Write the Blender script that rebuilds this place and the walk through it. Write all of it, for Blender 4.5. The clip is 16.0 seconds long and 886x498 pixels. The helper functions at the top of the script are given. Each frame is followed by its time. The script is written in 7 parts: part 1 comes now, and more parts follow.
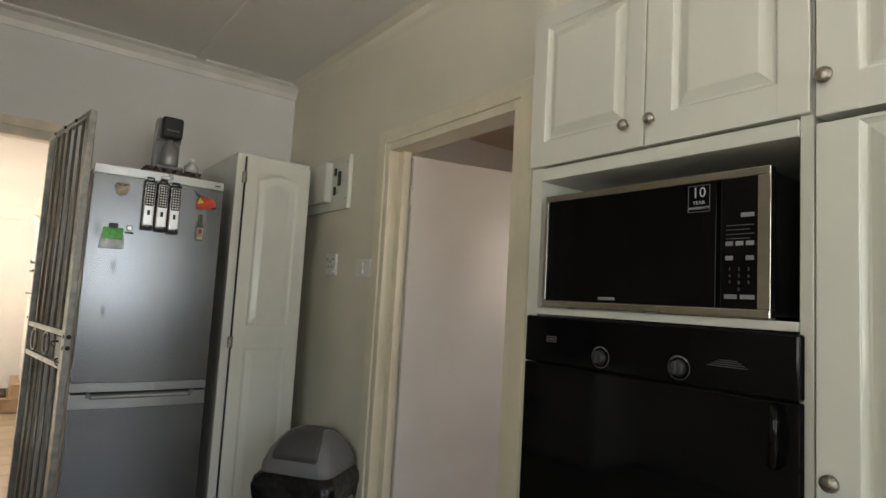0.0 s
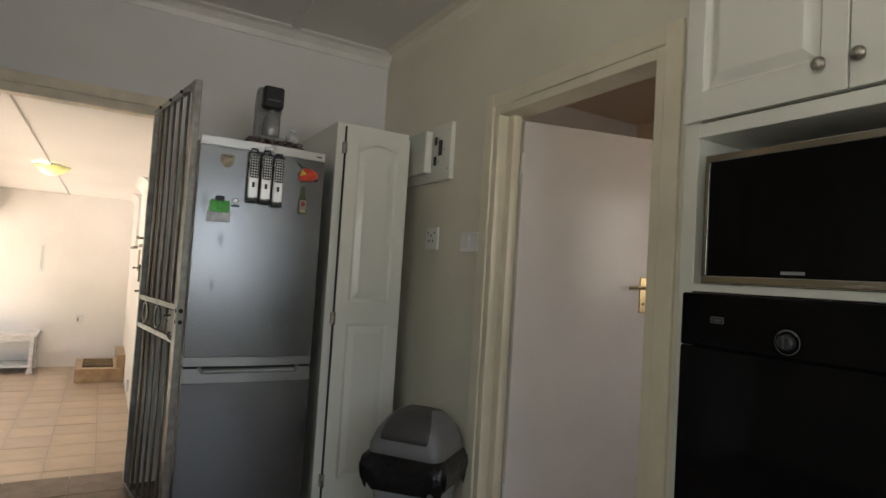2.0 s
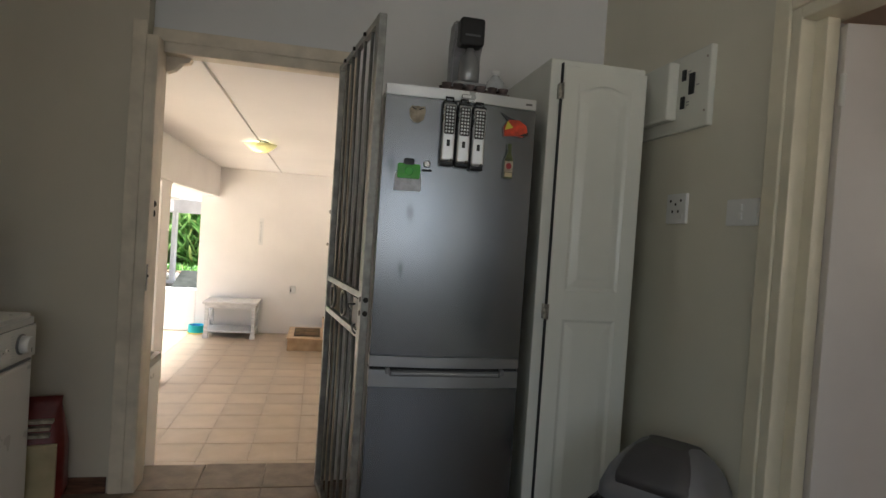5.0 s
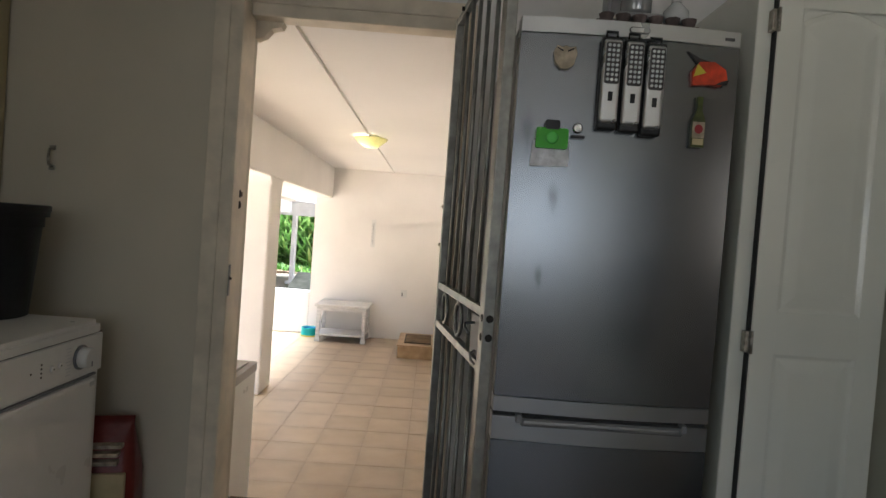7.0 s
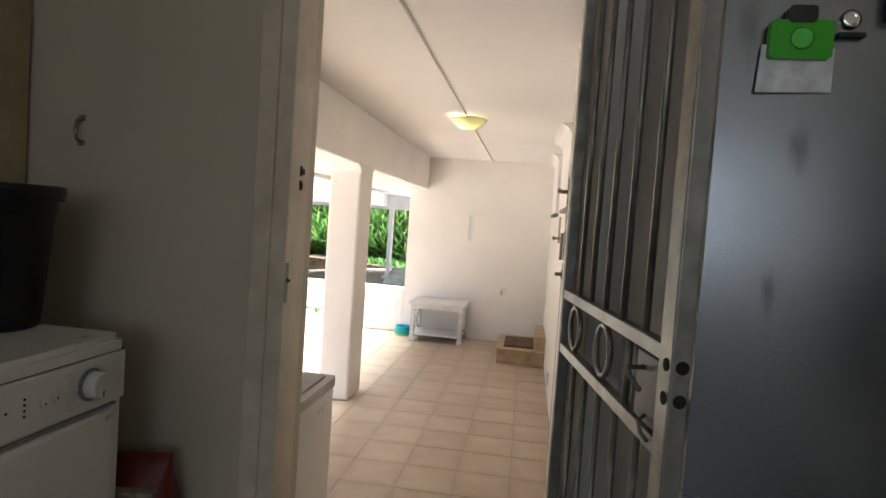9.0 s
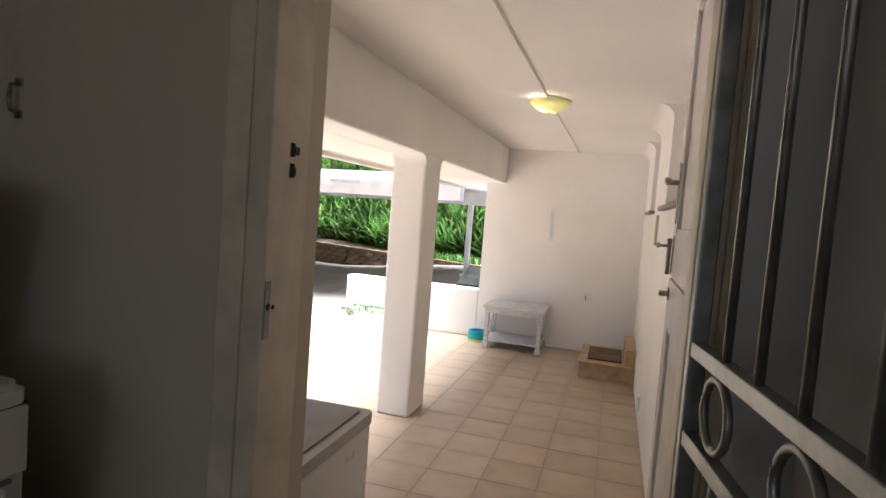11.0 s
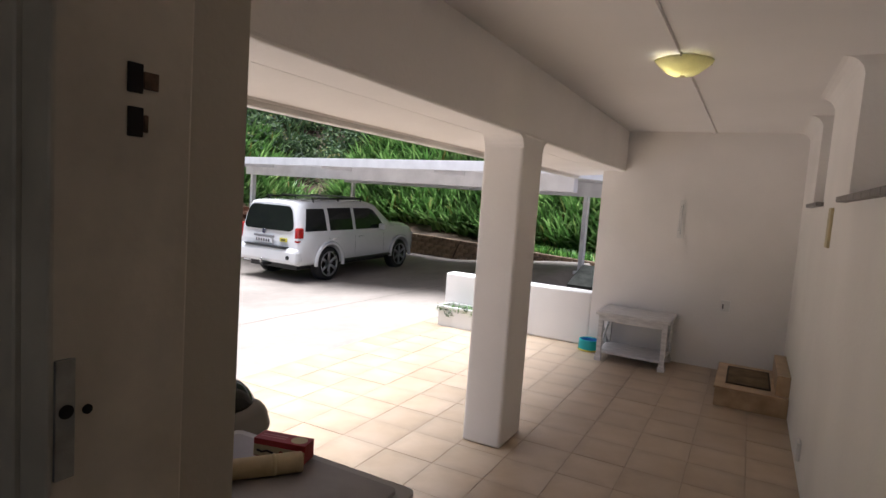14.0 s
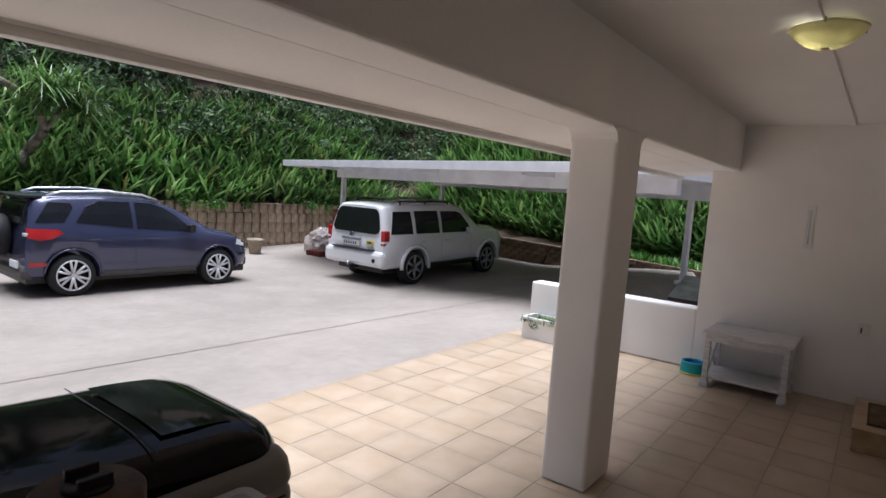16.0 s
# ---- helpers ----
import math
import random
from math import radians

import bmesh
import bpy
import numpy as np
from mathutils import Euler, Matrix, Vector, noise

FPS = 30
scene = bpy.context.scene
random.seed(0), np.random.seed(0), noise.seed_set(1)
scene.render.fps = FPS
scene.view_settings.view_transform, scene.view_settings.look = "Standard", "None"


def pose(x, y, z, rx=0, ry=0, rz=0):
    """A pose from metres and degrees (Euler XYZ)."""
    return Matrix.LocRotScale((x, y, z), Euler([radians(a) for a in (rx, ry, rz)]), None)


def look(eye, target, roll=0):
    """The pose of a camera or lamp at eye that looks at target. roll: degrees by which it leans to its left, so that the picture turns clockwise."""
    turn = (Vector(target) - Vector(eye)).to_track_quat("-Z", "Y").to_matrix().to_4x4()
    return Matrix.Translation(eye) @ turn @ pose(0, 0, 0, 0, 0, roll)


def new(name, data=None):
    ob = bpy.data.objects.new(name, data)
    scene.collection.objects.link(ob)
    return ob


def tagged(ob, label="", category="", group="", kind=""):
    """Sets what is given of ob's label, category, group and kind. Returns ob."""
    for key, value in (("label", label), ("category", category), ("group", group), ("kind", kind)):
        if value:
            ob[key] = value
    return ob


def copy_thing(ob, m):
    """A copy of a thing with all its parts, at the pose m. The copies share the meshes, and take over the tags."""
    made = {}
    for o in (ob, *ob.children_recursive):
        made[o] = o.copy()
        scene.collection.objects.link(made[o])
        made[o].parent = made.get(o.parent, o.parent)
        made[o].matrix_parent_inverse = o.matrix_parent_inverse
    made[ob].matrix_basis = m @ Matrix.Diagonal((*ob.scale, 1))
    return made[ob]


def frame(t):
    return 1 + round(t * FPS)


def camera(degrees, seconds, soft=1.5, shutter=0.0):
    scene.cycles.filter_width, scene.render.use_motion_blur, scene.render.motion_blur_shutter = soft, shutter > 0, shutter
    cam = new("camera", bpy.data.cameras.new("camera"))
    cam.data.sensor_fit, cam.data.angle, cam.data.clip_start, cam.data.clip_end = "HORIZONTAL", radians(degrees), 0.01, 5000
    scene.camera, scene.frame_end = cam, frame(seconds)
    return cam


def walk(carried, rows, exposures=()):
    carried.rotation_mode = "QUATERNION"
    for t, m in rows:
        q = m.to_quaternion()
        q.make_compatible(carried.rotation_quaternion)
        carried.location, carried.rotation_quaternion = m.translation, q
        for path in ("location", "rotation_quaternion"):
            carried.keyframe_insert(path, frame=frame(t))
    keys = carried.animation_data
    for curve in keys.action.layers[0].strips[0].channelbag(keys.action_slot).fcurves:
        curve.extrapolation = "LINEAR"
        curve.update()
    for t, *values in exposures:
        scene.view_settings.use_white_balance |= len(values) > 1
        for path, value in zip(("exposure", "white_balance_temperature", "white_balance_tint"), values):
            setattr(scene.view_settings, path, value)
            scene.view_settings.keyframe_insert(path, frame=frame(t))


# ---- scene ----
cam = camera(74.4, 16.0)
PATH = [
    (0, (0.206, 0.115, 1.27), (1.399, 1.71, 1.449), 3.3),
    (0.5, (0.214, 0.168, 1.266), (1.365, 1.797, 1.417), 3.4),
    (1, (0.202, 0.234, 1.265), (1.307, 1.897, 1.39), 3.4),
    (1.5, (0.18, 0.315, 1.26), (1.234, 2.011, 1.364), 3.5),
    (2, (0.15, 0.391, 1.247), (1.155, 2.118, 1.337), 3.6),
    (2.5, (0.153, 0.472, 1.248), (1.095, 2.235, 1.316), 3.6),
    (3, (0.202, 0.585, 1.255), (1.057, 2.392, 1.303), 3.7),
    (3.5, (0.252, 0.691, 1.252), (1.014, 2.54, 1.279), 3.8),
    (4, (0.274, 0.803, 1.255), (0.926, 2.694, 1.26), 3.8),
    (4.2, (0.291, 0.851, 1.268), (0.882, 2.761, 1.254), 3.8),
    (6.3, (0.273, 1.469, 1.246), (0.486, 3.457, 1.197), 4.2),
    (6.5, (0.278, 1.533, 1.237), (0.441, 3.526, 1.194), 4.2),
    (7, (0.302, 1.68, 1.23), (0.343, 3.678, 1.177), 4.2),
    (7.5, (0.308, 1.806, 1.229), (0.239, 3.804, 1.162), 4.3),
    (8, (0.292, 1.969, 1.214), (0.127, 3.961, 1.134), 4.3),
    (8.5, (0.262, 2.148, 1.211), (0.032, 4.133, 1.124), 4.2),
    (9, (0.234, 2.298, 1.205), (-0.052, 4.275, 1.111), 4.0),
    (9.2, (0.229, 2.355, 1.188), (-0.082, 4.33, 1.119), 4.5),
    (11.5, (0.189, 3.036, 1.228), (-0.428, 4.933, 1.085), 4.1),
    (12, (0.16, 3.162, 1.225), (-0.501, 5.044, 1.077), 4.1),
    (12.5, (0.14, 3.29, 1.223), (-0.574, 5.151, 1.068), 3.9),
    (13, (0.131, 3.414, 1.231), (-0.651, 5.247, 1.065), 4.0),
    (13.5, (0.123, 3.511, 1.241), (-0.727, 5.313, 1.064), 4.0),
    (14, (0.099, 3.625, 1.232), (-0.824, 5.389, 1.048), 4.1),
    (14.5, (0.058, 3.768, 1.239), (-0.94, 5.491, 1.049), 4.1),
    (15, (0.037, 3.879, 1.252), (-1.024, 5.562, 1.056), 4.0),
    (15.5, (0.009, 3.962, 1.249), (-1.112, 5.606, 1.051), 4.0),
    (16, (-0.036, 4.053, 1.239), (-1.225, 5.649, 1.042), 4.1),
]
EXPOSURES = [(0, 3.38, 6250, 4), (2, 3.0, 6150, 5), (4, 2.7, 6050, 5), (7, 2.72, 5900, 5), (9, 2.52, 5850, 6), (11.5, 1.95, 5800, 10), (12.5, 1.56, 5850, 11), (14.5, 0.84, 5750, 12), (16, 0.34, 5600, 12)]
walk(cam, [(t, look(eye, target, roll)) for t, eye, target, roll in PATH], EXPOSURES)

# ---- world, sun, large lights ----
world = bpy.data.worlds.new("world")
scene.world = world
world.use_nodes = True
wn = world.node_tree
sky = wn.nodes.new("ShaderNodeTexSky")
sky.sky_type, sky.sun_disc = "NISHITA", False
sky.sun_elevation, sky.sun_rotation = radians(85), radians(255)
sky.air_density, sky.dust_density = 0.7, 7.0
wn.links.new(sky.outputs[0], wn.nodes["Background"].inputs[0])
wn.nodes["Background"].inputs[1].default_value = 0.07
sun = new("sun", bpy.data.lights.new("sun", "SUN"))
sun.data.energy, sun.data.angle, sun.data.color = 4.6, radians(46), (1.0, 0.985, 0.96)
sun.matrix_world = look((-5.0, 7.7, 14), (-4, 8, 0))


def window_lamp(name, eye, target, w, h, power, colour):
    """Daylight coming through a window opening."""
    ob = new(name, bpy.data.lights.new(name, "AREA"))
    ob.data.shape, ob.data.size, ob.data.size_y = "RECTANGLE", w, h
    ob.data.energy, ob.data.color = power, colour
    ob.matrix_world = look(eye, target)
    return ob


window_lamp("kitchen_window_light", (-1.40, -0.6, 1.55), (1.0, -0.3, 1.4), 1.5, 1.1, 2.0, (0.98, 1.0, 0.90))
window_lamp("front_window_light", (0.85, -2.48, 1.5), (0.70, 3.0, 1.5), 1.5, 1.1, 1.8, (0.93, 0.96, 1.0))
window_lamp("scullery_window_light", (2.90, 1.09, 1.55), (2.70, 3.0, 1.45), 0.5, 0.72, 0.52, (1.0, 0.80, 0.62))


# ---- materials ----
def mat(name, colour, rough=0.5, metal=0.0, var=0.08, scale=6.0, grain=60.0, bump=0.05, second=None, spots=0.0,
        random_tone=0.0, coat=0.0, stretch=(1, 1, 1), ior=1.45, world_space=False):
    """A painted or natural surface with broad stains, fine grain and relief, in metres."""
    m = bpy.data.materials.new(name)
    m.use_nodes = True
    nt = m.node_tree
    n, l = nt.nodes, nt.links
    bs = n["Principled BSDF"]
    bs.inputs["Roughness"].default_value, bs.inputs["Metallic"].default_value = rough, metal
    bs.inputs["IOR"].default_value = ior
    bs.inputs["Coat Weight"].default_value = coat
    if world_space:
        src = n.new("ShaderNodeNewGeometry").outputs["Position"]
    else:
        src = n.new("ShaderNodeTexCoord").outputs["Object"]
    mp = n.new("ShaderNodeMapping")
    mp.inputs["Scale"].default_value = stretch
    l.new(src, mp.inputs[0])

    def noise_node(sc, detail):
        t = n.new("ShaderNodeTexNoise")
        t.inputs["Scale"].default_value, t.inputs["Detail"].default_value = sc, detail
        l.new(mp.outputs[0], t.inputs[0])
        return t

    broad, fine = noise_node(scale, 4), noise_node(grain, 3)
    dark = tuple(c * (1 - var * 2.2) for c in colour) if second is None else second
    light = tuple(min(1.0, c * (1 + var)) for c in colour)
    ramp = n.new("ShaderNodeValToRGB")
    ramp.color_ramp.elements[0].position, ramp.color_ramp.elements[1].position = 0.3, 0.68
    ramp.color_ramp.elements[0].color, ramp.color_ramp.elements[1].color = (*dark, 1), (*light, 1)
    l.new(broad.outputs[0], ramp.inputs[0])
    mix = n.new("ShaderNodeMix")
    mix.data_type, mix.blend_type = "RGBA", "MULTIPLY"
    mix.inputs[0].default_value = min(1.0, 0.3 + spots)
    fr = n.new("ShaderNodeMapRange")
    fr.inputs[3].default_value, fr.inputs[4].default_value = 1 - var * 1.5 - spots, 1 + var
    l.new(fine.outputs[0], fr.inputs[0])
    l.new(ramp.outputs[0], mix.inputs[6])
    l.new(fr.outputs[0], mix.inputs[7])
    out = mix.outputs[2]
    if random_tone:
        info = n.new("ShaderNodeObjectInfo")
        mr = n.new("ShaderNodeMapRange")
        mr.inputs[3].default_value, mr.inputs[4].default_value = 1 - random_tone, 1 + random_tone
        l.new(info.outputs["Random"], mr.inputs[0])
        mx = n.new("ShaderNodeMix")
        mx.data_type, mx.blend_type = "RGBA", "MULTIPLY"
        mx.inputs[0].default_value = 1
        l.new(out, mx.inputs[6])
        l.new(mr.outputs[0], mx.inputs[7])
        out = mx.outputs[2]
    l.new(out, bs.inputs["Base Color"])
    rr = n.new("ShaderNodeMapRange")
    rr.inputs[3].default_value, rr.inputs[4].default_value = max(0.02, rough - 0.08), min(1, rough + 0.08)
    l.new(broad.outputs[0], rr.inputs[0])
    l.new(rr.outputs[0], bs.inputs["Roughness"])
    if bump:
        bp = n.new("ShaderNodeBump")
        bp.inputs["Strength"].default_value, bp.inputs["Distance"].default_value = bump, 0.01
        l.new(fine.outputs[0], bp.inputs["Height"])
        l.new(bp.outputs[0], bs.inputs["Normal"])
    return m


def glow(name, colour, strength):
    m = bpy.data.materials.new(name)
    m.use_nodes = True
    bs = m.node_tree.nodes["Principled BSDF"]
    bs.inputs["Base Color"].default_value = (*colour, 1)
    bs.inputs["Emission Color"].default_value = (*colour, 1)
    bs.inputs["Emission Strength"].default_value = strength
    return m


# cream that also carries the warm reflected light on the left-hand walls
M_CREAM_WARMLIT = mat("cream_paint_warm_lit", (0.62, 0.56, 0.455), 0.55, var=0.04, scale=1.3, grain=90, bump=0.06)
M_RIGHTWALL = mat("pale_wall_paint", (0.71, 0.675, 0.565), 0.55, var=0.03, scale=1.4, grain=90, bump=0.06)
M_WARMWALL = mat("warm_beige_wall_paint", (0.70, 0.56, 0.44), 0.55, var=0.03, scale=1.5, grain=90, bump=0.06)
M_SIDEFRAME = mat("cream_gloss_frame_paint", (0.76, 0.70, 0.55), 0.33, var=0.04, scale=5, grain=40, bump=0.03)
M_WALL = mat("wall_paint", (0.71, 0.70, 0.69), 0.6, var=0.03, scale=1.5, grain=90, bump=0.06)
M_PLASTER = mat("rough_white_plaster", (0.845, 0.815, 0.785), 0.75, var=0.03, scale=1.2, grain=45, bump=0.18)
M_PCEIL = mat("porch_ceiling_paint", (0.83, 0.80, 0.775), 0.7, var=0.02, scale=1.0, grain=60, bump=0.03)
M_CEIL = mat("ceiling_paint", (0.72, 0.70, 0.67), 0.7, var=0.02, scale=1.0, grain=60, bump=0.03)
M_TRIM = mat("gloss_trim_paint", (0.74, 0.72, 0.68), 0.35, var=0.04, scale=5, grain=40, bump=0.03)
M_FRAME = mat("worn_door_frame_paint", (0.74, 0.655, 0.53), 0.4, var=0.08, scale=9, grain=50, bump=0.08)
M_CABINET = mat("cream_cabinet_lacquer", (0.72, 0.72, 0.655), 0.22, var=0.02, scale=3, grain=30, bump=0.015, coat=0.2)
M_DOORPAINT = mat("white_door_paint", (0.71, 0.665, 0.635), 0.24, var=0.03, scale=3, grain=35, bump=0.03)
M_SILVER = mat("fridge_silver", (0.235, 0.245, 0.26), 0.25, 0.95, var=0.0, scale=1.2, grain=300, bump=0.002, spots=0.04)
rough_in = M_SILVER.node_tree.nodes["Principled BSDF"].inputs["Roughness"]
M_SILVER.node_tree.links.remove(rough_in.links[0])
M_SILVERTRIM = mat("silver_trim", (0.62, 0.63, 0.64), 0.3, 0.7, var=0.03, scale=5, grain=80, bump=0.01)
M_FTRIM = mat("fridge_trim", (0.40, 0.41, 0.42), 0.3, 0.9, var=0.04, scale=5, bump=0.01)
M_GREYSIDE = mat("fridge_grey_side", (0.16, 0.16, 0.165), 0.5, 0.2, var=0.04)
M_STEEL = mat("brushed_steel", (0.62, 0.60, 0.56), 0.24, 1.0, var=0.05, scale=4, grain=120, bump=0.02, stretch=(1, 1, 8))
M_NICKEL = mat("antique_nickel", (0.42, 0.39, 0.34), 0.35, 1.0, var=0.2, scale=60, grain=160, bump=0.25)
M_CHROME = mat("chrome", (0.75, 0.75, 0.75), 0.12, 1.0, var=0.02)
M_BRASS = mat("tarnished_brass", (0.55, 0.44, 0.24), 0.3, 1.0, var=0.1, scale=20)
M_GALV = mat("galvanised_steel", (0.36, 0.36, 0.34), 0.45, 0.8, var=0.16, scale=18, grain=90, bump=0.06)
M_BLACKGLASS = mat("black_glass", (0.004, 0.004, 0.0045), 0.06, var=0.1, bump=0.0, ior=1.28)
M_BLACK = mat("black_plastic", (0.015, 0.015, 0.016), 0.4, var=0.1, bump=0.05)
# near-black for the shade inside niche and holes, and for dark marks
M_DARK = mat("dark_shade_and_marks", (0.02, 0.018, 0.016), 0.8, var=0.1)
M_RUBBER = mat("tyre_rubber", (0.02, 0.02, 0.021), 0.75, var=0.15, grain=80, bump=0.2)
M_WHITEPL = mat("white_enamel", (0.78, 0.77, 0.75), 0.3, var=0.02, scale=4, grain=30, bump=0.01)
M_GREYPL = mat("grey_plastic", (0.24, 0.24, 0.25), 0.4, var=0.05, bump=0.03)
M_DGREYPL = mat("dark_grey_plastic", (0.07, 0.065, 0.065), 0.5, var=0.08, grain=120, bump=0.1)
M_BAG = mat("black_bin_liner", (0.012, 0.012, 0.013), 0.22, var=0.2, grain=25, bump=0.9)
M_GROUT = mat("tile_grout", (0.36, 0.285, 0.21), 0.9, var=0.12, scale=10, bump=0.2)
M_STEPTILE = mat("brown_step_tile", (0.46, 0.33, 0.20), 0.4, var=0.1, scale=7, grain=40, bump=0.05, second=(0.34, 0.225, 0.125))
M_KFLOOR = mat("brown_kitchen_tile", (0.22, 0.165, 0.12), 0.4, var=0.15, scale=9, grain=60, bump=0.08, second=(0.13, 0.095, 0.07), random_tone=0.1)
M_CONCRETE = mat("yard_concrete", (0.335, 0.29, 0.25), 0.8, var=0.10, scale=0.35, grain=9, bump=0.25, spots=0.16, world_space=True, second=(0.275, 0.238, 0.205))


def weathered_concrete(m):
    """Adds hand-sized blotches and small dark specks to the yard slab."""
    nt = m.node_tree
    n, l = nt.nodes, nt.links
    bs = n["Principled BSDF"]
    pos = n.new("ShaderNodeNewGeometry").outputs["Position"]
    out = bs.inputs["Base Color"].links[0].from_socket
    for sc, lo, hi, a, b in ((1.3, 0.34, 0.68, 0.86, 1.03), (7.0, 0.3, 0.62, 0.95, 1.02), (26.0, 0.24, 0.32, 0.66, 1.0)):
        t = n.new("ShaderNodeTexNoise")
        t.inputs["Scale"].default_value, t.inputs["Detail"].default_value, t.inputs["Roughness"].default_value = sc, 5, 0.62
        l.new(pos, t.inputs[0])
        q = n.new("ShaderNodeMapRange")
        q.inputs[1].default_value, q.inputs[2].default_value, q.inputs[3].default_value, q.inputs[4].default_value = lo, hi, a, b
        l.new(t.outputs[0], q.inputs[0])
        x = n.new("ShaderNodeMix")
        x.data_type, x.blend_type = "RGBA", "MULTIPLY"
        x.inputs[0].default_value = 1
        l.new(out, x.inputs[6])
        l.new(q.outputs[0], x.inputs[7])
        out = x.outputs[2]
    l.new(out, bs.inputs["Base Color"])


weathered_concrete(M_CONCRETE)
M_SOIL = mat("bank_soil", (0.095, 0.063, 0.042), 0.95, var=0.25, scale=1.5, grain=14, bump=0.9, world_space=True)
M_BLOCK = mat("retaining_block", (0.42, 0.325, 0.23), 0.9, var=0.18, scale=6, grain=40, bump=0.5, random_tone=0.16)
# brown brick, its colour darkened for the carport's shade
M_BRICK = mat("brown_brick_carport_shade", (0.23, 0.16, 0.105), 0.9, var=0.2, scale=8, grain=50, bump=0.5, random_tone=0.2)
M_WHITECAR = mat("white_car_paint", (0.80, 0.80, 0.80), 0.2, var=0.015, scale=2, bump=0.0, coat=0.8)
M_BLUECAR = mat("slate_blue_car_paint", (0.055, 0.06, 0.115), 0.18, 0.35, var=0.04, scale=2, bump=0.0, coat=0.8)
M_CARGLASS = mat("tinted_car_glass", (0.012, 0.013, 0.014), 0.05, var=0.05, bump=0.0)
M_RED = mat("red_lens", (0.45, 0.015, 0.012), 0.15, var=0.1, bump=0.0, coat=0.5)
M_CLEARLENS = mat("clear_lens", (0.7, 0.7, 0.7), 0.1, var=0.05, bump=0.0, coat=0.5)
M_ALLOY = mat("alloy_wheel", (0.80, 0.80, 0.81), 0.35, 0.55, var=0.05)
M_DARKALLOY = mat("dull_alloy_wheel", (0.40, 0.40, 0.41), 0.3, 0.8, var=0.05)
M_CARPORT = mat("white_steel_sheet", (0.83, 0.83, 0.85), 0.45, 0.0, var=0.05, scale=3, grain=20, bump=0.03)
M_TABLE = mat("worn_white_table_paint", (0.66, 0.645, 0.63), 0.55, var=0.1, scale=9, grain=70, bump=0.15, stretch=(1, 4, 4))
M_TEAL = mat("teal_plastic", (0.015, 0.36, 0.38), 0.35, var=0.06, bump=0.02)
M_BLUEPL = mat("blue_plastic", (0.01, 0.12, 0.36), 0.35, var=0.06, bump=0.02)
M_YELLOW = mat("yellow_plastic", (0.62, 0.55, 0.05), 0.4, var=0.06)
M_GREENPL = mat("green_plastic", (0.06, 0.42, 0.012), 0.22, var=0.06)
M_PAPER = mat("white_paper", (0.75, 0.75, 0.76), 0.7, var=0.05)
M_CARD = mat("card_tube", (0.52, 0.42, 0.26), 0.75, var=0.12, scale=12, bump=0.1)
M_REDBOX = mat("red_card", (0.30, 0.02, 0.025), 0.45, var=0.08)
M_WOOD = mat("dark_red_wood", (0.15, 0.07, 0.04), 0.5, var=0.3, scale=10, grain=40, bump=0.2, stretch=(1, 1, 6))


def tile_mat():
    """Glazed tiles with a paler cloudy middle and a browner rim."""
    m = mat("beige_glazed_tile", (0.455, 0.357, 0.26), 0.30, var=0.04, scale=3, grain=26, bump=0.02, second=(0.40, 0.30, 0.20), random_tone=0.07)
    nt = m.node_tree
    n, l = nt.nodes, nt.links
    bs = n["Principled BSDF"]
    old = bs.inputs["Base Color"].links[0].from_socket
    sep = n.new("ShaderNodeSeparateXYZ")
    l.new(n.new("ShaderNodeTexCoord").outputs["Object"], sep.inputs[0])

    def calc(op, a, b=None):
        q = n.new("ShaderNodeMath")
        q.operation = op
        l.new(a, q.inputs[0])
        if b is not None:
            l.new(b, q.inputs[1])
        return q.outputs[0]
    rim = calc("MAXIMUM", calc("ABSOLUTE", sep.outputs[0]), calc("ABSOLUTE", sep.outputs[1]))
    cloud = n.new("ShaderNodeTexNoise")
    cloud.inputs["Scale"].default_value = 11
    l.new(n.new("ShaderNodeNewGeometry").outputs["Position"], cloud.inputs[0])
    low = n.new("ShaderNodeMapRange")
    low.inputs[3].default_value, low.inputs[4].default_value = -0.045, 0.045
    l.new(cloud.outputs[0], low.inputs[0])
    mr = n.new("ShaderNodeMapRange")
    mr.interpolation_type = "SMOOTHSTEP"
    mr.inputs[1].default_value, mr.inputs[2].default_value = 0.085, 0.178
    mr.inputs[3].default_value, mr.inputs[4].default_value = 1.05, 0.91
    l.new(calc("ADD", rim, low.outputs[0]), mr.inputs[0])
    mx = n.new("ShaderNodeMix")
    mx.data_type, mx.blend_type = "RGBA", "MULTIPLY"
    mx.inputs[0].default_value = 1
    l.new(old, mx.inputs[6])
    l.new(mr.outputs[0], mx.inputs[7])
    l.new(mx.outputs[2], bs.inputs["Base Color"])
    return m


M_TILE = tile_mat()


# ---- mesh helpers ----
def box(bm, x0, x1, y0, y1, z0, z1, bevel=0.0, seg=2):
    vs = [bm.verts.new((x, y, z)) for z in (z0, z1) for y in (y0, y1) for x in (x0, x1)]
    fs = [bm.faces.new([vs[i] for i in f]) for f in ((0, 2, 3, 1), (4, 5, 7, 6), (0, 1, 5, 4), (2, 6, 7, 3), (0, 4, 6, 2), (1, 3, 7, 5))]
    if bevel:
        es = {e for f in fs for e in f.edges}
        bmesh.ops.bevel(bm, geom=list(es), offset=bevel, segments=seg, profile=0.5, affect="EDGES")
    return fs


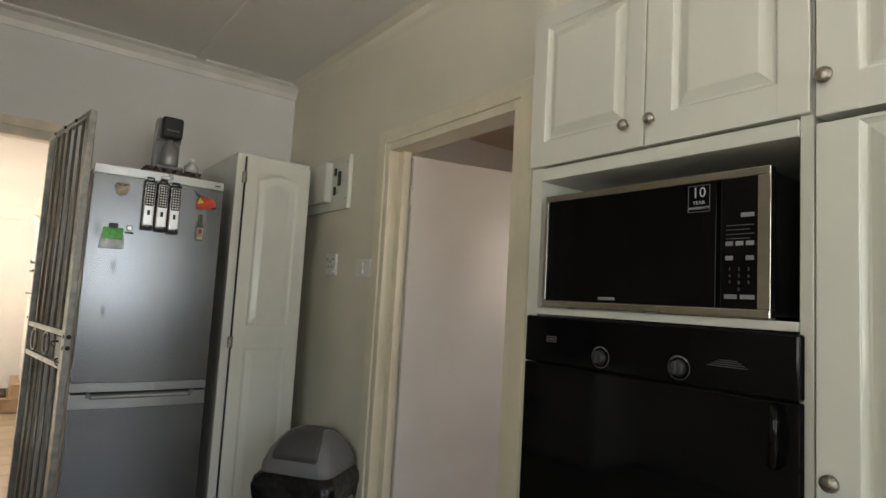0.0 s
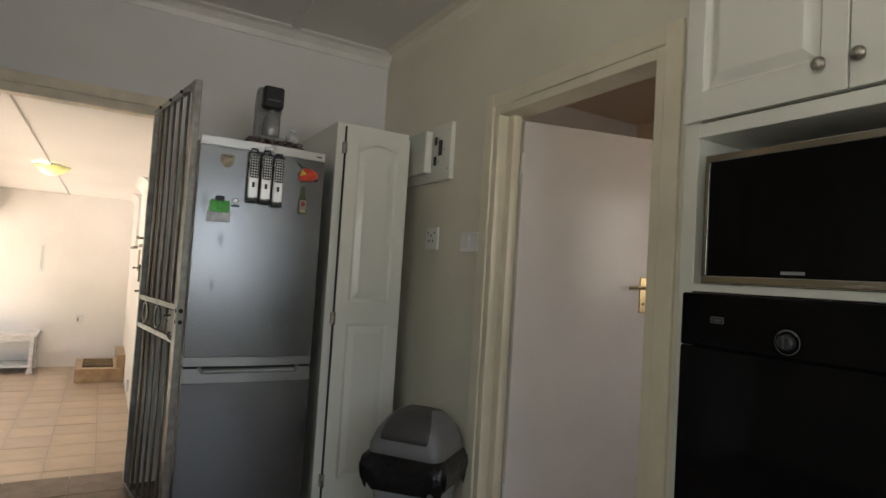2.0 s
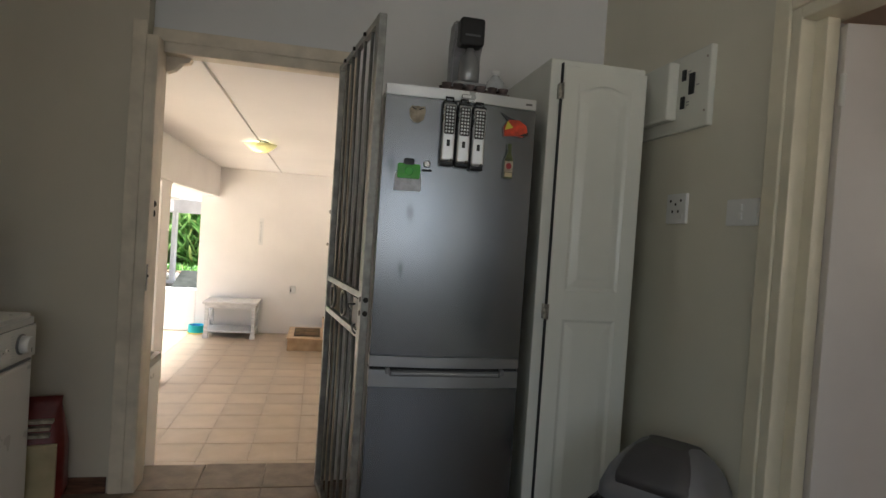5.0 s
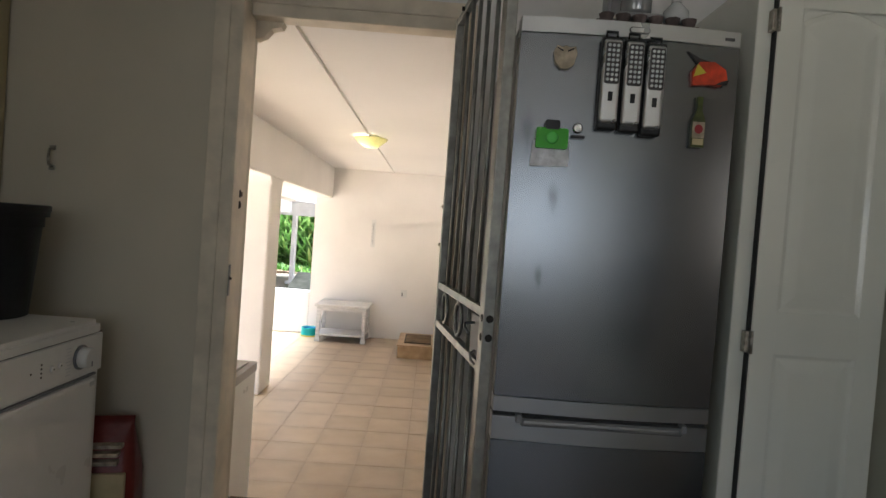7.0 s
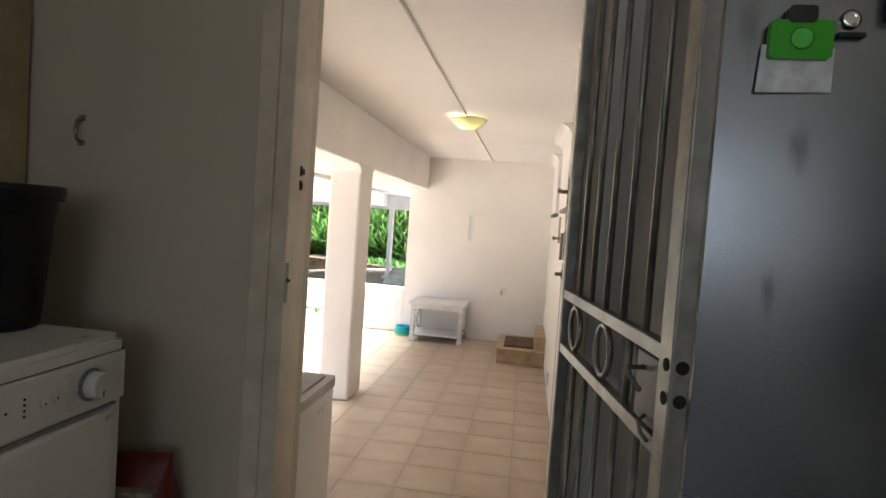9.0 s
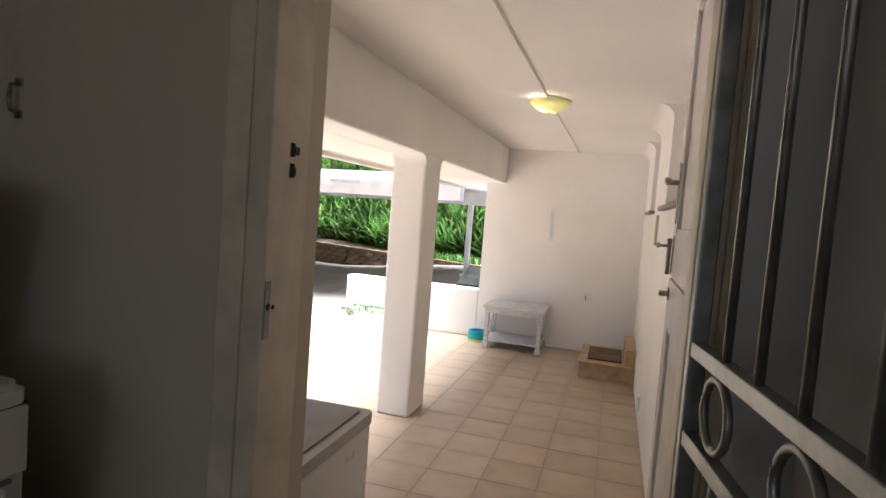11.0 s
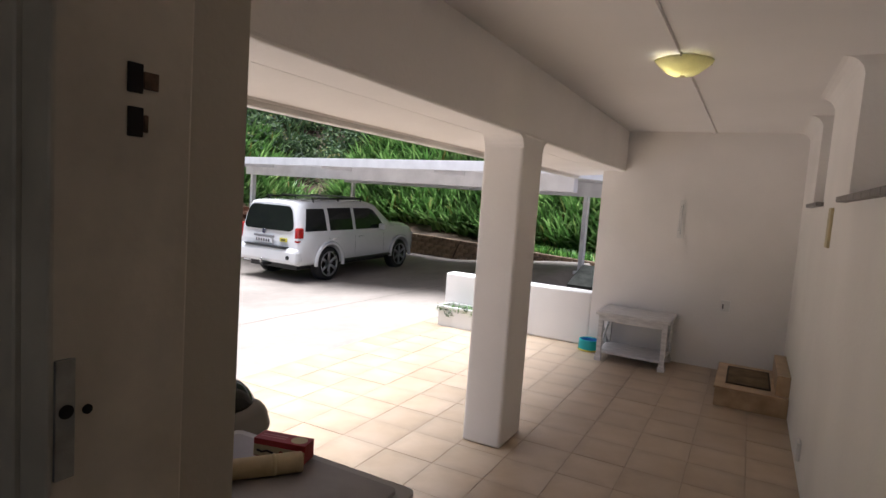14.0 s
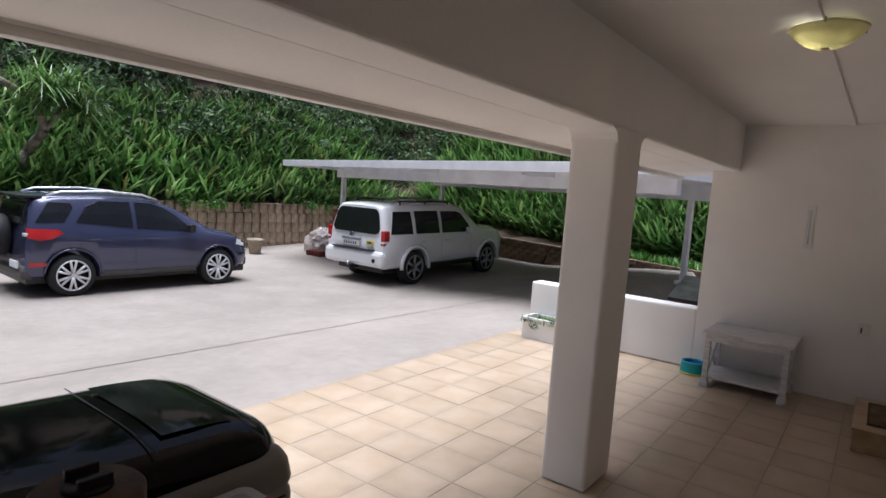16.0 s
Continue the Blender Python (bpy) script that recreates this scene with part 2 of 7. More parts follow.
def cyl(bm, p0, p1, r0, r1=None, n=16, caps=True):
    r1 = r0 if r1 is None else r1
    p0, p1 = Vector(p0), Vector(p1)
    ax = (p1 - p0).normalized()
    u = ax.orthogonal().normalized()
    v = ax.cross(u)
    rings = []
    for p, r in ((p0, r0), (p1, r1)):
        rings.append([bm.verts.new(p + r * (math.cos(2 * math.pi * i / n) * u + math.sin(2 * math.pi * i / n) * v)) for i in range(n)])
    for i in range(n):
        f = bm.faces.new((rings[0][i], rings[0][(i + 1) % n], rings[1][(i + 1) % n], rings[1][i]))
        f.smooth = True
    if caps:
        bm.faces.new(rings[0][::-1])
        bm.faces.new(rings[1])


def lathe(bm, profile, n=24, axis="z", centre=(0, 0, 0), cap=True):
    """Turns a profile of (radius, height) round an axis."""
    rings = []
    for r, h in profile:
        ring = []
        for i in range(n):
            a = 2 * math.pi * i / n
            c, s = r * math.cos(a), r * math.sin(a)
            p = {"z": (c, s, h), "x": (h, c, s), "y": (s, h, c)}[axis]
            ring.append(bm.verts.new(Vector(p) + Vector(centre)))
        rings.append(ring)
    for a, b in zip(rings, rings[1:]):
        for i in range(n):
            f = bm.faces.new((a[i], a[(i + 1) % n], b[(i + 1) % n], b[i]))
            f.smooth = True
    if cap:
        bm.faces.new(rings[0][::-1])
        bm.faces.new(rings[-1])


def prism(bm, outline, axis, a0, a1):
    """Extrudes an outline of pairs along an axis from a0 to a1."""
    def at(p, a):
        return {"x": (a, p[0], p[1]), "y": (p[0], a, p[1]), "z": (p[0], p[1], a)}[axis]
    lo = [bm.verts.new(at(p, a0)) for p in outline]
    hi = [bm.verts.new(at(p, a1)) for p in outline]
    fs = [bm.faces.new(lo), bm.faces.new(hi[::-1])]
    k = len(outline)
    for i in range(k):
        fs.append(bm.faces.new((lo[i], hi[i], hi[(i + 1) % k], lo[(i + 1) % k])))
    bmesh.ops.recalc_face_normals(bm, faces=fs)
    return fs


def rounded(x0, x1, y0, y1, r, n=5):
    pts = []
    for cx, cy, a in ((x1 - r, y0 + r, -90), (x1 - r, y1 - r, 0), (x0 + r, y1 - r, 90), (x0 + r, y0 + r, 180)):
        for i in range(n + 1):
            t = radians(a + 90 * i / n)
            pts.append((cx + r * math.cos(t), cy + r * math.sin(t)))
    return pts


def tube(bm, pts, r, n=8, closed=False):
    pts = [Vector(p) for p in pts]
    rings = []
    k = len(pts)
    for i, p in enumerate(pts):
        a = pts[(i - 1) % k] if closed or i else p
        b = pts[(i + 1) % k] if closed or i < k - 1 else p
        d = (b - a).normalized()
        u = d.cross(Vector((0.31, 0.17, 0.93))).normalized()
        v = d.cross(u)
        rings.append([bm.verts.new(p + r * (math.cos(2 * math.pi * j / n) * u + math.sin(2 * math.pi * j / n) * v)) for j in range(n)])
    for i in range(k if closed else k - 1):
        a, b = rings[i], rings[(i + 1) % k]
        for j in range(n):
            f = bm.faces.new((a[j], a[(j + 1) % n], b[(j + 1) % n], b[j]))
            f.smooth = True
    if not closed:
        bm.faces.new(rings[0][::-1])
        bm.faces.new(rings[-1])


def mesh_of(name, bm, material):
    bmesh.ops.recalc_face_normals(bm, faces=bm.faces[:])
    me = bpy.data.meshes.new(name)
    bm.to_mesh(me)
    bm.free()
    me.materials.append(material)
    return me


def structure(name, bm, material, label=""):
    return tagged(new(name, mesh_of(name, bm, material)), label, kind="structure")


def part(name, bm, material, parent, label=""):
    ob = new(name, mesh_of(name, bm, material))
    ob.parent = parent
    return tagged(ob, label)


def thing(name, m, label, category, group=""):
    ob = new(name)
    ob.empty_display_size = 0.05
    ob.matrix_world = m
    return tagged(ob, label, category, group)


def single(name, bm, material, label, category, m=None, group=""):
    ob = new(name, mesh_of(name, bm, material))
    if m is not None:
        ob.matrix_world = m
    return tagged(ob, label, category, group)


def lump(p, s, amp):
    return amp * noise.noise(Vector(p) * s)


B = bmesh.new


def soften(ob):
    """Rounded edges shade smoothly while the broad faces stay flat."""
    for p in ob.data.polygons:
        p.use_smooth = True
    ob.modifiers.new("soft_edges", "WEIGHTED_NORMAL")
    return ob


# ---- kitchen structure ----
BY0, BY1 = 4.03, 4.18      # back wall, kitchen face and outer face
KX = 1.745                 # right-hand kitchen wall
KTOP = 2.72
BL = 3.945                # kitchen face of the wall beside the door
DL, DR, DT = -0.468, 0.345, 2.035   # back doorway
OUT = -0.40                # level of the tiled porch
bm = B()
box(bm, -1.42, DL - 0.05, BL, BY1, 0, KTOP)
box(bm, DL - 0.05, DL - 0.023, 4.08, BY1, 0, KTOP)
structure("wall_back_left", bm, M_CREAM_WARMLIT, "kitchen wall beside the doorway, cream with warm reflected light in its colour")
bm = B()
for x0, x1, z0, z1 in ((DR + 0.05, 4.2, 0, KTOP), (DL - 0.05, DR + 0.05, DT + 0.05, KTOP), (-1.5, 4.2, OUT - 0.2, -0.013)):
    box(bm, x0, x1, BY0 if x0 > -0.6 or z1 < 0.1 else BL, BY1, z0, z1)
structure("wall_back", bm, M_WALL, "painted kitchen wall with a doorway to the porch")
KY0, KY1, KDT = 1.745, 2.66, 2.03  # doorway in the right-hand wall
bm = B()
for y0, y1, z0, z1 in ((1.60, KY0 - 0.04, 0, KTOP), (KY1 + 0.04, BY0, 0, KTOP), (KY0 - 0.04, KY1 + 0.04, KDT + 0.04, KTOP)):
    box(bm, KX, KX + 0.11, y0, y1, z0, z1)
box(bm, KX + 0.04, KX + 0.11, -2.5, 1.60, 2.27, KTOP)
structure("wall_right", bm, M_RIGHTWALL, "painted kitchen wall with a side doorway")
bm = B()
box(bm, 2.30, 2.38, -2.5, 1.55, 0, KTOP)
box(bm, 1.90, 2.30, 1.56, 1.62, 0, KTOP)
structure("wall_behind_cupboards", bm, M_WALL)
bm = B()
for x0, x1, z0, z1 in ((-1.54, 0.08, 0, KTOP), (1.62, 2.4, 0, KTOP), (0.08, 1.62, 0, 0.93), (0.08, 1.62, 2.07, KTOP)):
    box(bm, x0, x1, -2.62, -2.5, z0, z1)
structure("wall_front", bm, M_WALL)
bm = B()
for y0, y1, z0, z1 in ((-2.5, -1.4, 0, KTOP), (0.2, BY1, 0, KTOP), (-1.4, 0.2, 0, 0.95), (-1.4, 0.2, 2.15, KTOP)):
    box(bm, -1.54, -1.42, y0, y1, z0, z1)
structure("wall_left", bm, M_CREAM_WARMLIT)
bm = B()
box(bm, -1.54, 2.38, -2.62, BY1, KTOP, KTOP + 0.1)
prism(bm, ((1.045, KTOP), (1.105, KTOP), (1.10, KTOP - 0.012), (1.05, KTOP - 0.012)), "y", -2.5, BY0 - 0.05)
structure("ceiling", bm, M_CEIL, "pale painted board ceiling with a cover strip")
bm = B()
prism(bm, [(BY0, KTOP - 0.09), (BY0 - 0.012, KTOP - 0.09), (BY0 - 0.022, KTOP - 0.055), (BY0 - 0.05, KTOP - 0.02), (BY0 - 0.085, KTOP - 0.01), (BY0 - 0.09, KTOP), (BY0, KTOP)], "x", DL - 0.05, KX)
structure("trim_cornice", bm, M_TRIM, "white moulded cornice along the back wall")
bm = B()
prism(bm, [(KX, KTOP - 0.07), (KX - 0.012, KTOP - 0.045), (KX - 0.03, KTOP - 0.02), (KX - 0.06, KTOP - 0.004), (KX - 0.07, KTOP), (KX, KTOP)], "y", 1.57, BY0 - 0.09)
structure("trim_cornice_side", bm, M_RIGHTWALL)
bm = B()
box(bm, -1.42, DL - 0.12, BL - 0.014, BL, 0, 0.075, 0.004)
structure("baseboard", bm, M_WOOD, "dark skirting along the kitchen wall")

# back door frame
bm = B()
box(bm, DL - 0.05, DL, BL - 0.016, 4.08, 0, DT + 0.05, 0.004)
box(bm, DR, DR + 0.05, BY0 - 0.012, BY1 - 0.07, 0, DT + 0.05, 0.004)
box(bm, DL, DR, BY0 - 0.012, BY1 - 0.07, DT, DT + 0.05, 0.004)
box(bm, DL - 0.11, DL - 0.05, BL - 0.02, BL, 0, DT + 0.11, 0.005)
box(bm, DR + 0.05, DR + 0.075, BY0 - 0.016, BY0, 0, DT + 0.11, 0.005)
box(bm, DL - 0.05, DR + 0.05, BY0 - 0.016, BY0, DT + 0.05, DT + 0.11, 0.005)
structure("door_frame_back", bm, M_FRAME, "worn cream painted timber door frame")
# side door frame
bm = B()
for y0, y1 in ((KY0 - 0.04, KY0), (KY1, KY1 + 0.04)):
    box(bm, KX - 0.01, KX + 0.12, y0, y1, 0, KDT + 0.04, 0.004)
box(bm, KX - 0.01, KX + 0.12, KY0, KY1, KDT, KDT + 0.04, 0.004)
box(bm, KX + 0.045, KX + 0.093, KY1 - 0.046, KY1, 0, KDT, 0.003)
for y0, y1 in ((KY0 - 0.11, KY0 - 0.04), (KY1 + 0.04, KY1 + 0.11)):
    box(bm, KX - 0.018, KX - 0.001, y0, y1, 0, KDT + 0.11, 0.006)
box(bm, KX - 0.018, KX - 0.001, KY0 - 0.04, KY1 + 0.04, KDT + 0.04, KDT + 0.11, 0.006)
structure("door_frame_side", bm, M_SIDEFRAME, "cream painted door frame and architrave")

# side room seen through the doorway
bm = B()
box(bm, 4.2, 4.3, 1.0, BY1, 0, KTOP)
structure("wall_side_room", bm, M_WARMWALL)
bm = B()
for x0, x1, z0, z1 in ((2.38, 2.64, 0, KTOP), (3.16, 4.2, 0, KTOP), (2.64, 3.16, 0, 1.18), (2.64, 3.16, 1.92, KTOP)):
    box(bm, x0, x1, 1.0, 1.1, z0, z1)
structure("wall_side_room_near", bm, M_WARMWALL)
bm = B()
box(bm, 2.38, 4.3, 1.0, BY1, KTOP, KTOP + 0.1)
box(bm, KX + 0.12, 2.38, 1.63, BY0, KTOP - 0.02, KTOP - 0.001)
box(bm, 2.38, 4.2, 1.1, BY0, KTOP - 0.02, KTOP - 0.001)
structure("ceiling_side_room", bm, M_WARMWALL, "warm beige ceiling of the side room")

# kitchen floor
bm = B()
box(bm, -1.5, 4.3, -2.6, BY1 + 0.05, -0.12, -0.006)
structure("floor_kitchen", bm, M_KFLOOR, "brown tiled kitchen floor")

# ---- porch structure ----
FY = 10.38        # far wall of the porch
RX = 0.52         # right wall of the porch
PC = 2.08         # porch ceiling
bm = B()
box(bm, -1.45, 0.9, FY, FY + 0.22, OUT, PC + 0.2)
box(bm, -3.36, -1.45, FY, FY + 0.22, OUT, 0.225, 0.02)
structure("wall_far", bm, M_PLASTER, "white plastered porch wall with a low parapet beside it")
BXI, BXO, BZ = -1.20, -1.475, 1.635
bm = B()
box(bm, BXO, BXI, BY1, FY, BZ, PC + 0.2, 0.02, 3)
structure("beam", bm, M_PLASTER, "white plastered porch beam with softened edges")
bm = B()
# post with flared, rounded junctions to the beam
box(bm, BXO, BXI, 7.10, 7.475, OUT, BZ + 0.02, 0.022, 3)
for y0, s in ((7.10, -1), (7.475, 1)):
    pts = [(y0, BZ + 0.01), (y0, BZ - 0.075)]
    for i in range(7):
        a = radians(90 * i / 6)
        pts.append((y0 + s * 0.075 * (1 - math.cos(a)), BZ - 0.075 + 0.075 * math.sin(a)))
    pts.append((y0 + s * 0.075, BZ + 0.01))
    prism(bm, pts[::-1] if s > 0 else pts, "x", BXO + 0.004, BXI - 0.004)
structure("post", bm, M_PLASTER, "square white plastered porch post with rounded corners")
SILL = 1.365       # sill level of the high porch windows
RECESS = ((5.95, 7.24), (8.46, 9.22))
bm = B()
box(bm, RX, RX + 0.25, BY1, FY, OUT, SILL)
piers = ((BY1, RECESS[0][0]), (RECESS[0][1], RECESS[1][0]), (RECESS[1][1], FY))
for y0, y1 in piers:
    box(bm, RX, RX + 0.25, y0, y1, SILL, PC + 0.2)
    cove = [(RX + 0.002, PC + 0.002), (RX + 0.002, PC - 0.10)] + [(RX - 0.10 + 0.10 * math.cos(radians(a)), PC - 0.10 + 0.10 * math.sin(radians(a))) for a in range(0, 91, 15)]
    prism(bm, cove[:2] + cove[3:], "y", y0, y1)
structure("wall_porch_right", bm, M_PLASTER, "white plastered house wall along the porch, coved to the ceiling")
bm = B()
box(bm, -1.945, RX + 0.25, BY1, FY + 0.22, PC, PC + 0.12)
fs = prism(bm, ((-0.365, PC), (-0.315, PC), (-0.32, PC - 0.014), (-0.36, PC - 0.014)), "y", BY1, FY)
for v in {v for f in fs for v in f.verts}:
    v.co.x -= 0.026 * (FY - v.co.y) / (FY - BY1)
structure("ceiling_porch", bm, M_PCEIL, "white porch ceiling with a narrow cover strip")
bm = B()
prism(bm, [(BXO + 0.02, 1.634), (-1.885, 1.597), (-1.885, 1.63), (BXO + 0.02, 1.67)], "y", BY1 - 2, FY + 0.6)
prism(bm, [(-1.872, 1.599), (-1.885, 1.597), (-1.89, 1.588), (-1.876, 1.588)], "y", BY1 - 2, FY + 0.6)
structure("soffit", bm, M_PLASTER, "white sloping soffit outside the beam")
bm = B()
box(bm, -1.945, -1.885, BY1 - 2, FY + 0.6, 1.557, 1.86, 0.012)
structure("fascia", bm, M_TRIM, "white painted fascia board")
bm = B()
box(bm, -1.985, -1.945, BY1 - 2, FY + 0.6, 1.72, 2.3)
structure("roof_edge", bm, M_TRIM)
bm = B()
box(bm, -3.37, RX, BY1, FY + 0.1, OUT - 0.25, OUT - 0.0035)
structure("floor_porch", bm, M_GROUT, "beige square tiles on the porch floor")


def yard_z(x, y):
    s = min(1.0, max(0.0, (-3.5 - x) / 4.6))
    s = s * s * (3 - 2 * s) * 0.6 + s * 0.4
    return OUT - 0.012 - 0.46 * s + 0.032 * min(5, max(0.0, y - 14))


# yard ground sheet to the horizon
nx, ny = 61, 61
xs = [3.0 - 23 * (i / 60) for i in range(59)] + [-60, -700]
ys = [-700, -40] + [-6 + 30 * (i / 56) for i in range(57)] + [60, 700]
vs = [(x, y, (yard_z(x, y) if x < -3.3 else OUT - 0.26)) for x in xs for y in ys]
fs = [(i * ny + j, i * ny + j + 1, (i + 1) * ny + j + 1, (i + 1) * ny + j) for i in range(nx - 1) for j in range(ny - 1)]
me = bpy.data.meshes.new("ground")
me.from_pydata(vs, [], fs)
me.materials.append(M_CONCRETE)
for p in me.polygons:
    p.use_smooth = True
tagged(new("ground", me), "pale stained concrete yard sloping gently away", kind="structure")


# rough mortar strip along the edge of the tiles
bm = B()
for i in range(60):
    y0, y1 = 2.2 + i * 0.14, 2.2 + (i + 1) * 0.14
    w = 0.10 + 0.05 * noise.noise(Vector((i * 0.37, 0, 0)))
    box(bm, -3.375 - w, -3.372, y0, y1, OUT - 0.2, OUT - 0.006 + 0.004 * noise.noise(Vector((i * 0.8, 2, 0))))
structure("trim_tile_edge", bm, mat("mortar_edge", (0.36, 0.31, 0.26), 0.95, var=0.2, scale=12, grain=60, bump=0.6), "rough mortar edge of the tiled porch")

# construction joint running along the yard slab
bm = B()
rows = []
for i in range(81):
    y = 1.5 + 13.5 * i / 80
    x = -5.79 + (y - 5.73) * 0.0745 + lump((0, y, 0), 1.7, 0.03)
    w = 0.008 + 0.006 * abs(noise.noise(Vector((3.3, y * 2.1, 0))))
    rows.append((bm.verts.new((x - w, y, yard_z(x - w, y) + 0.004)), bm.verts.new((x + w, y, yard_z(x + w, y) + 0.004))))
for a, b in zip(rows, rows[1:]):
    bm.faces.new((a[0], a[1], b[1], b[0]))
structure("trim_yard_joint", bm, mat("slab_joint", (0.15, 0.125, 0.10), 0.95, var=0.25, scale=8), "dark joint in the yard concrete")


# ---- shared shapes ----
def panel_door(w, h, panels, t=0.026, arch=False, rec=0.016):
    """A moulded cupboard door in x (width) and z (height); its face is y = 0 and looks towards -y."""
    bm = B()
    us = sorted(panels, key=lambda p: p[2])
    u0, u1 = us[0][0], us[0][1]
    box(bm, 0, u0, 0, t, 0, h, 0.003)
    box(bm, u1, w, 0, t, 0, h, 0.003)
    z = 0.0
    for a, b, v0, v1 in us:
        box(bm, u0 - 0.002, u1 + 0.002, 0.0004, t, z, v0)
        z = v1
    box(bm, u0 - 0.002, u1 + 0.002, 0.0004, t, z, h)
    box(bm, u0 - 0.002, u1 + 0.002, rec + 0.004, t - 0.001, us[0][2] - 0.002, us[-1][3] + 0.002)
    for a, b, v0, v1 in us:
        rings = []
        for inset, d in ((-0.004, 0.0006), (0.010, rec), (0.016, rec), (0.044, 0.0012), (0.05, 0.0006)):
            ring = [(a + inset, v0 + inset), (b - inset, v0 + inset)]
            top = v1 - inset
            if arch and v1 == us[-1][3]:
                for i in range(9):
                    s = i / 8
                    ring.append((b - inset - (b - a - 2 * inset) * s, top - 0.035 * (1 - math.sin(math.pi * s))))
            else:
                ring += [(b - inset, top), (a + inset, top)]
            rings.append([bm.verts.new((p[0], d, p[1])) for p in ring])
        for r, q in zip(rings, rings[1:]):
            k = len(r)
            for i in range(k):
                bm.faces.new((r[i], r[(i + 1) % k], q[(i + 1) % k], q[i]))
        bm.faces.new(rings[-1])
        if arch and v1 == us[-1][3]:
            for i in range(8):
                s0, s1 = i / 8, (i + 1) / 8
                xa, xb = b - (b - a) * s0, b - (b - a) * s1
                za, zb = v1 - 0.035 * (1 - math.sin(math.pi * s0)), v1 - 0.035 * (1 - math.sin(math.pi * s1))
                prism(bm, [(xa, za), (xa, v1 + 0.003), (xb, v1 + 0.003), (xb, zb)], "y", 0.0004, rec + 0.003)
    return bm


def knob(parent, x, z, r=0.017):
    bm = B()
    lathe(bm, [(0.006, 0.0), (0.006, -0.012), (r * 0.8, -0.016), (r, -0.022), (r * 0.92, -0.029), (r * 0.6, -0.034), (0.002, -0.036)], 20, "y", (x, 0, z))
    return part("knob", bm, M_NICKEL, parent, "hammered antique nickel knob")


def words(body, size, material, parent, m, name="lettering"):
    """Letters in the built-in font, laid flat and given a little depth."""
    cu = bpy.data.curves.new(name, "FONT")
    cu.body, cu.size, cu.align_x, cu.align_y, cu.extrude, cu.resolution_u = body, size, "CENTER", "CENTER", 0.0002, 2
    tmp = new("tmp", cu)
    me = bpy.data.meshes.new_from_object(tmp)
    bpy.data.objects.remove(tmp)
    bpy.data.curves.remove(cu)
    me.transform(m)
    me.materials.clear()
    me.materials.append(material)
    ob = new(name, me)
    ob.parent = parent
    return ob


M_TORCH = mat("torch_silver", (0.66, 0.66, 0.67), 0.28, 0.85, var=0.04, bump=0.0)
M_LED = mat("led_lens", (0.85, 0.87, 0.88), 0.15, 0.0, var=0.1, grain=60, bump=0.2)
M_INK = mat("pale_print", (0.55, 0.55, 0.55), 0.5, var=0.03, bump=0)
M_DIMINK = mat("dim_print", (0.11, 0.11, 0.115), 0.5, var=0.03, bump=0)
M_ORANGE = mat("orange_enamel", (0.62, 0.06, 0.02), 0.35, var=0.25, scale=30)
M_BOTTLE = mat("painted_bottle", (0.07, 0.085, 0.022), 0.3, var=0.3, scale=40)
M_BEIGE = mat("beige_resin", (0.45, 0.38, 0.28), 0.5, var=0.2, scale=40)
M_EGG = mat("pulp_tray", (0.12, 0.09, 0.085), 0.9, var=0.2, scale=25, bump=0.4)
M_REDBAG = mat("red_food_bag", (0.17, 0.02, 0.016), 0.4, var=0.2, scale=9, grain=12, bump=0.5)
M_CREAM = mat("cream_panel", (0.5, 0.42, 0.25), 0.5, var=0.1)
M_LINE = mat("seam_shadow_gap", (0.03, 0.03, 0.03), 0.8, var=0.1)

# ---- kitchen things ----
# fridge
FX, FYF = 0.498, 3.228
fr = thing("fridge_freezer", pose(FX, FYF, 0), "tall silver fridge freezer with scuffed doors and magnets", "fridge")
bm = B(); box(bm, 0.0, 0.583, 0.058, 0.66, 0.03, 1.812, 0.01); part("body", bm, M_GREYSIDE, fr, "grey metal cabinet")
bm = B(); prism(bm, [(0.0, 0.05)] + [(0.583 * i / 10, -0.012 * math.sin(math.pi * i / 10)) for i in range(11)] + [(0.583, 0.05)], "z", 0.81, 1.775); part("upper_door", bm, M_SILVER, fr, "brushed silver door with dark scuffs")
bm = B(); prism(bm, [(0.0, 0.05)] + [(0.583 * i / 10, -0.012 * math.sin(math.pi * i / 10)) for i in range(11)] + [(0.583, 0.05)], "z", 0.05, 0.69); part("lower_door", bm, M_SILVER, fr)
bm = B(); prism(bm, [(0.0, 0.055)] + [(0.583 * i / 10, -0.015 * math.sin(math.pi * i / 10)) for i in range(11)] + [(0.583, 0.055)], "z", 1.778, 1.818); part("top_trim", bm, M_SILVERTRIM, fr, "pale silver top trim")
def fridge_band(z0, z1, out):
    bm = B()
    prism(bm, [(0.0, 0.05)] + [(0.583 * i / 10, -out * math.sin(math.pi * i / 10)) for i in range(11)] + [(0.583, 0.05)], "z", z0, z1)
    return bm


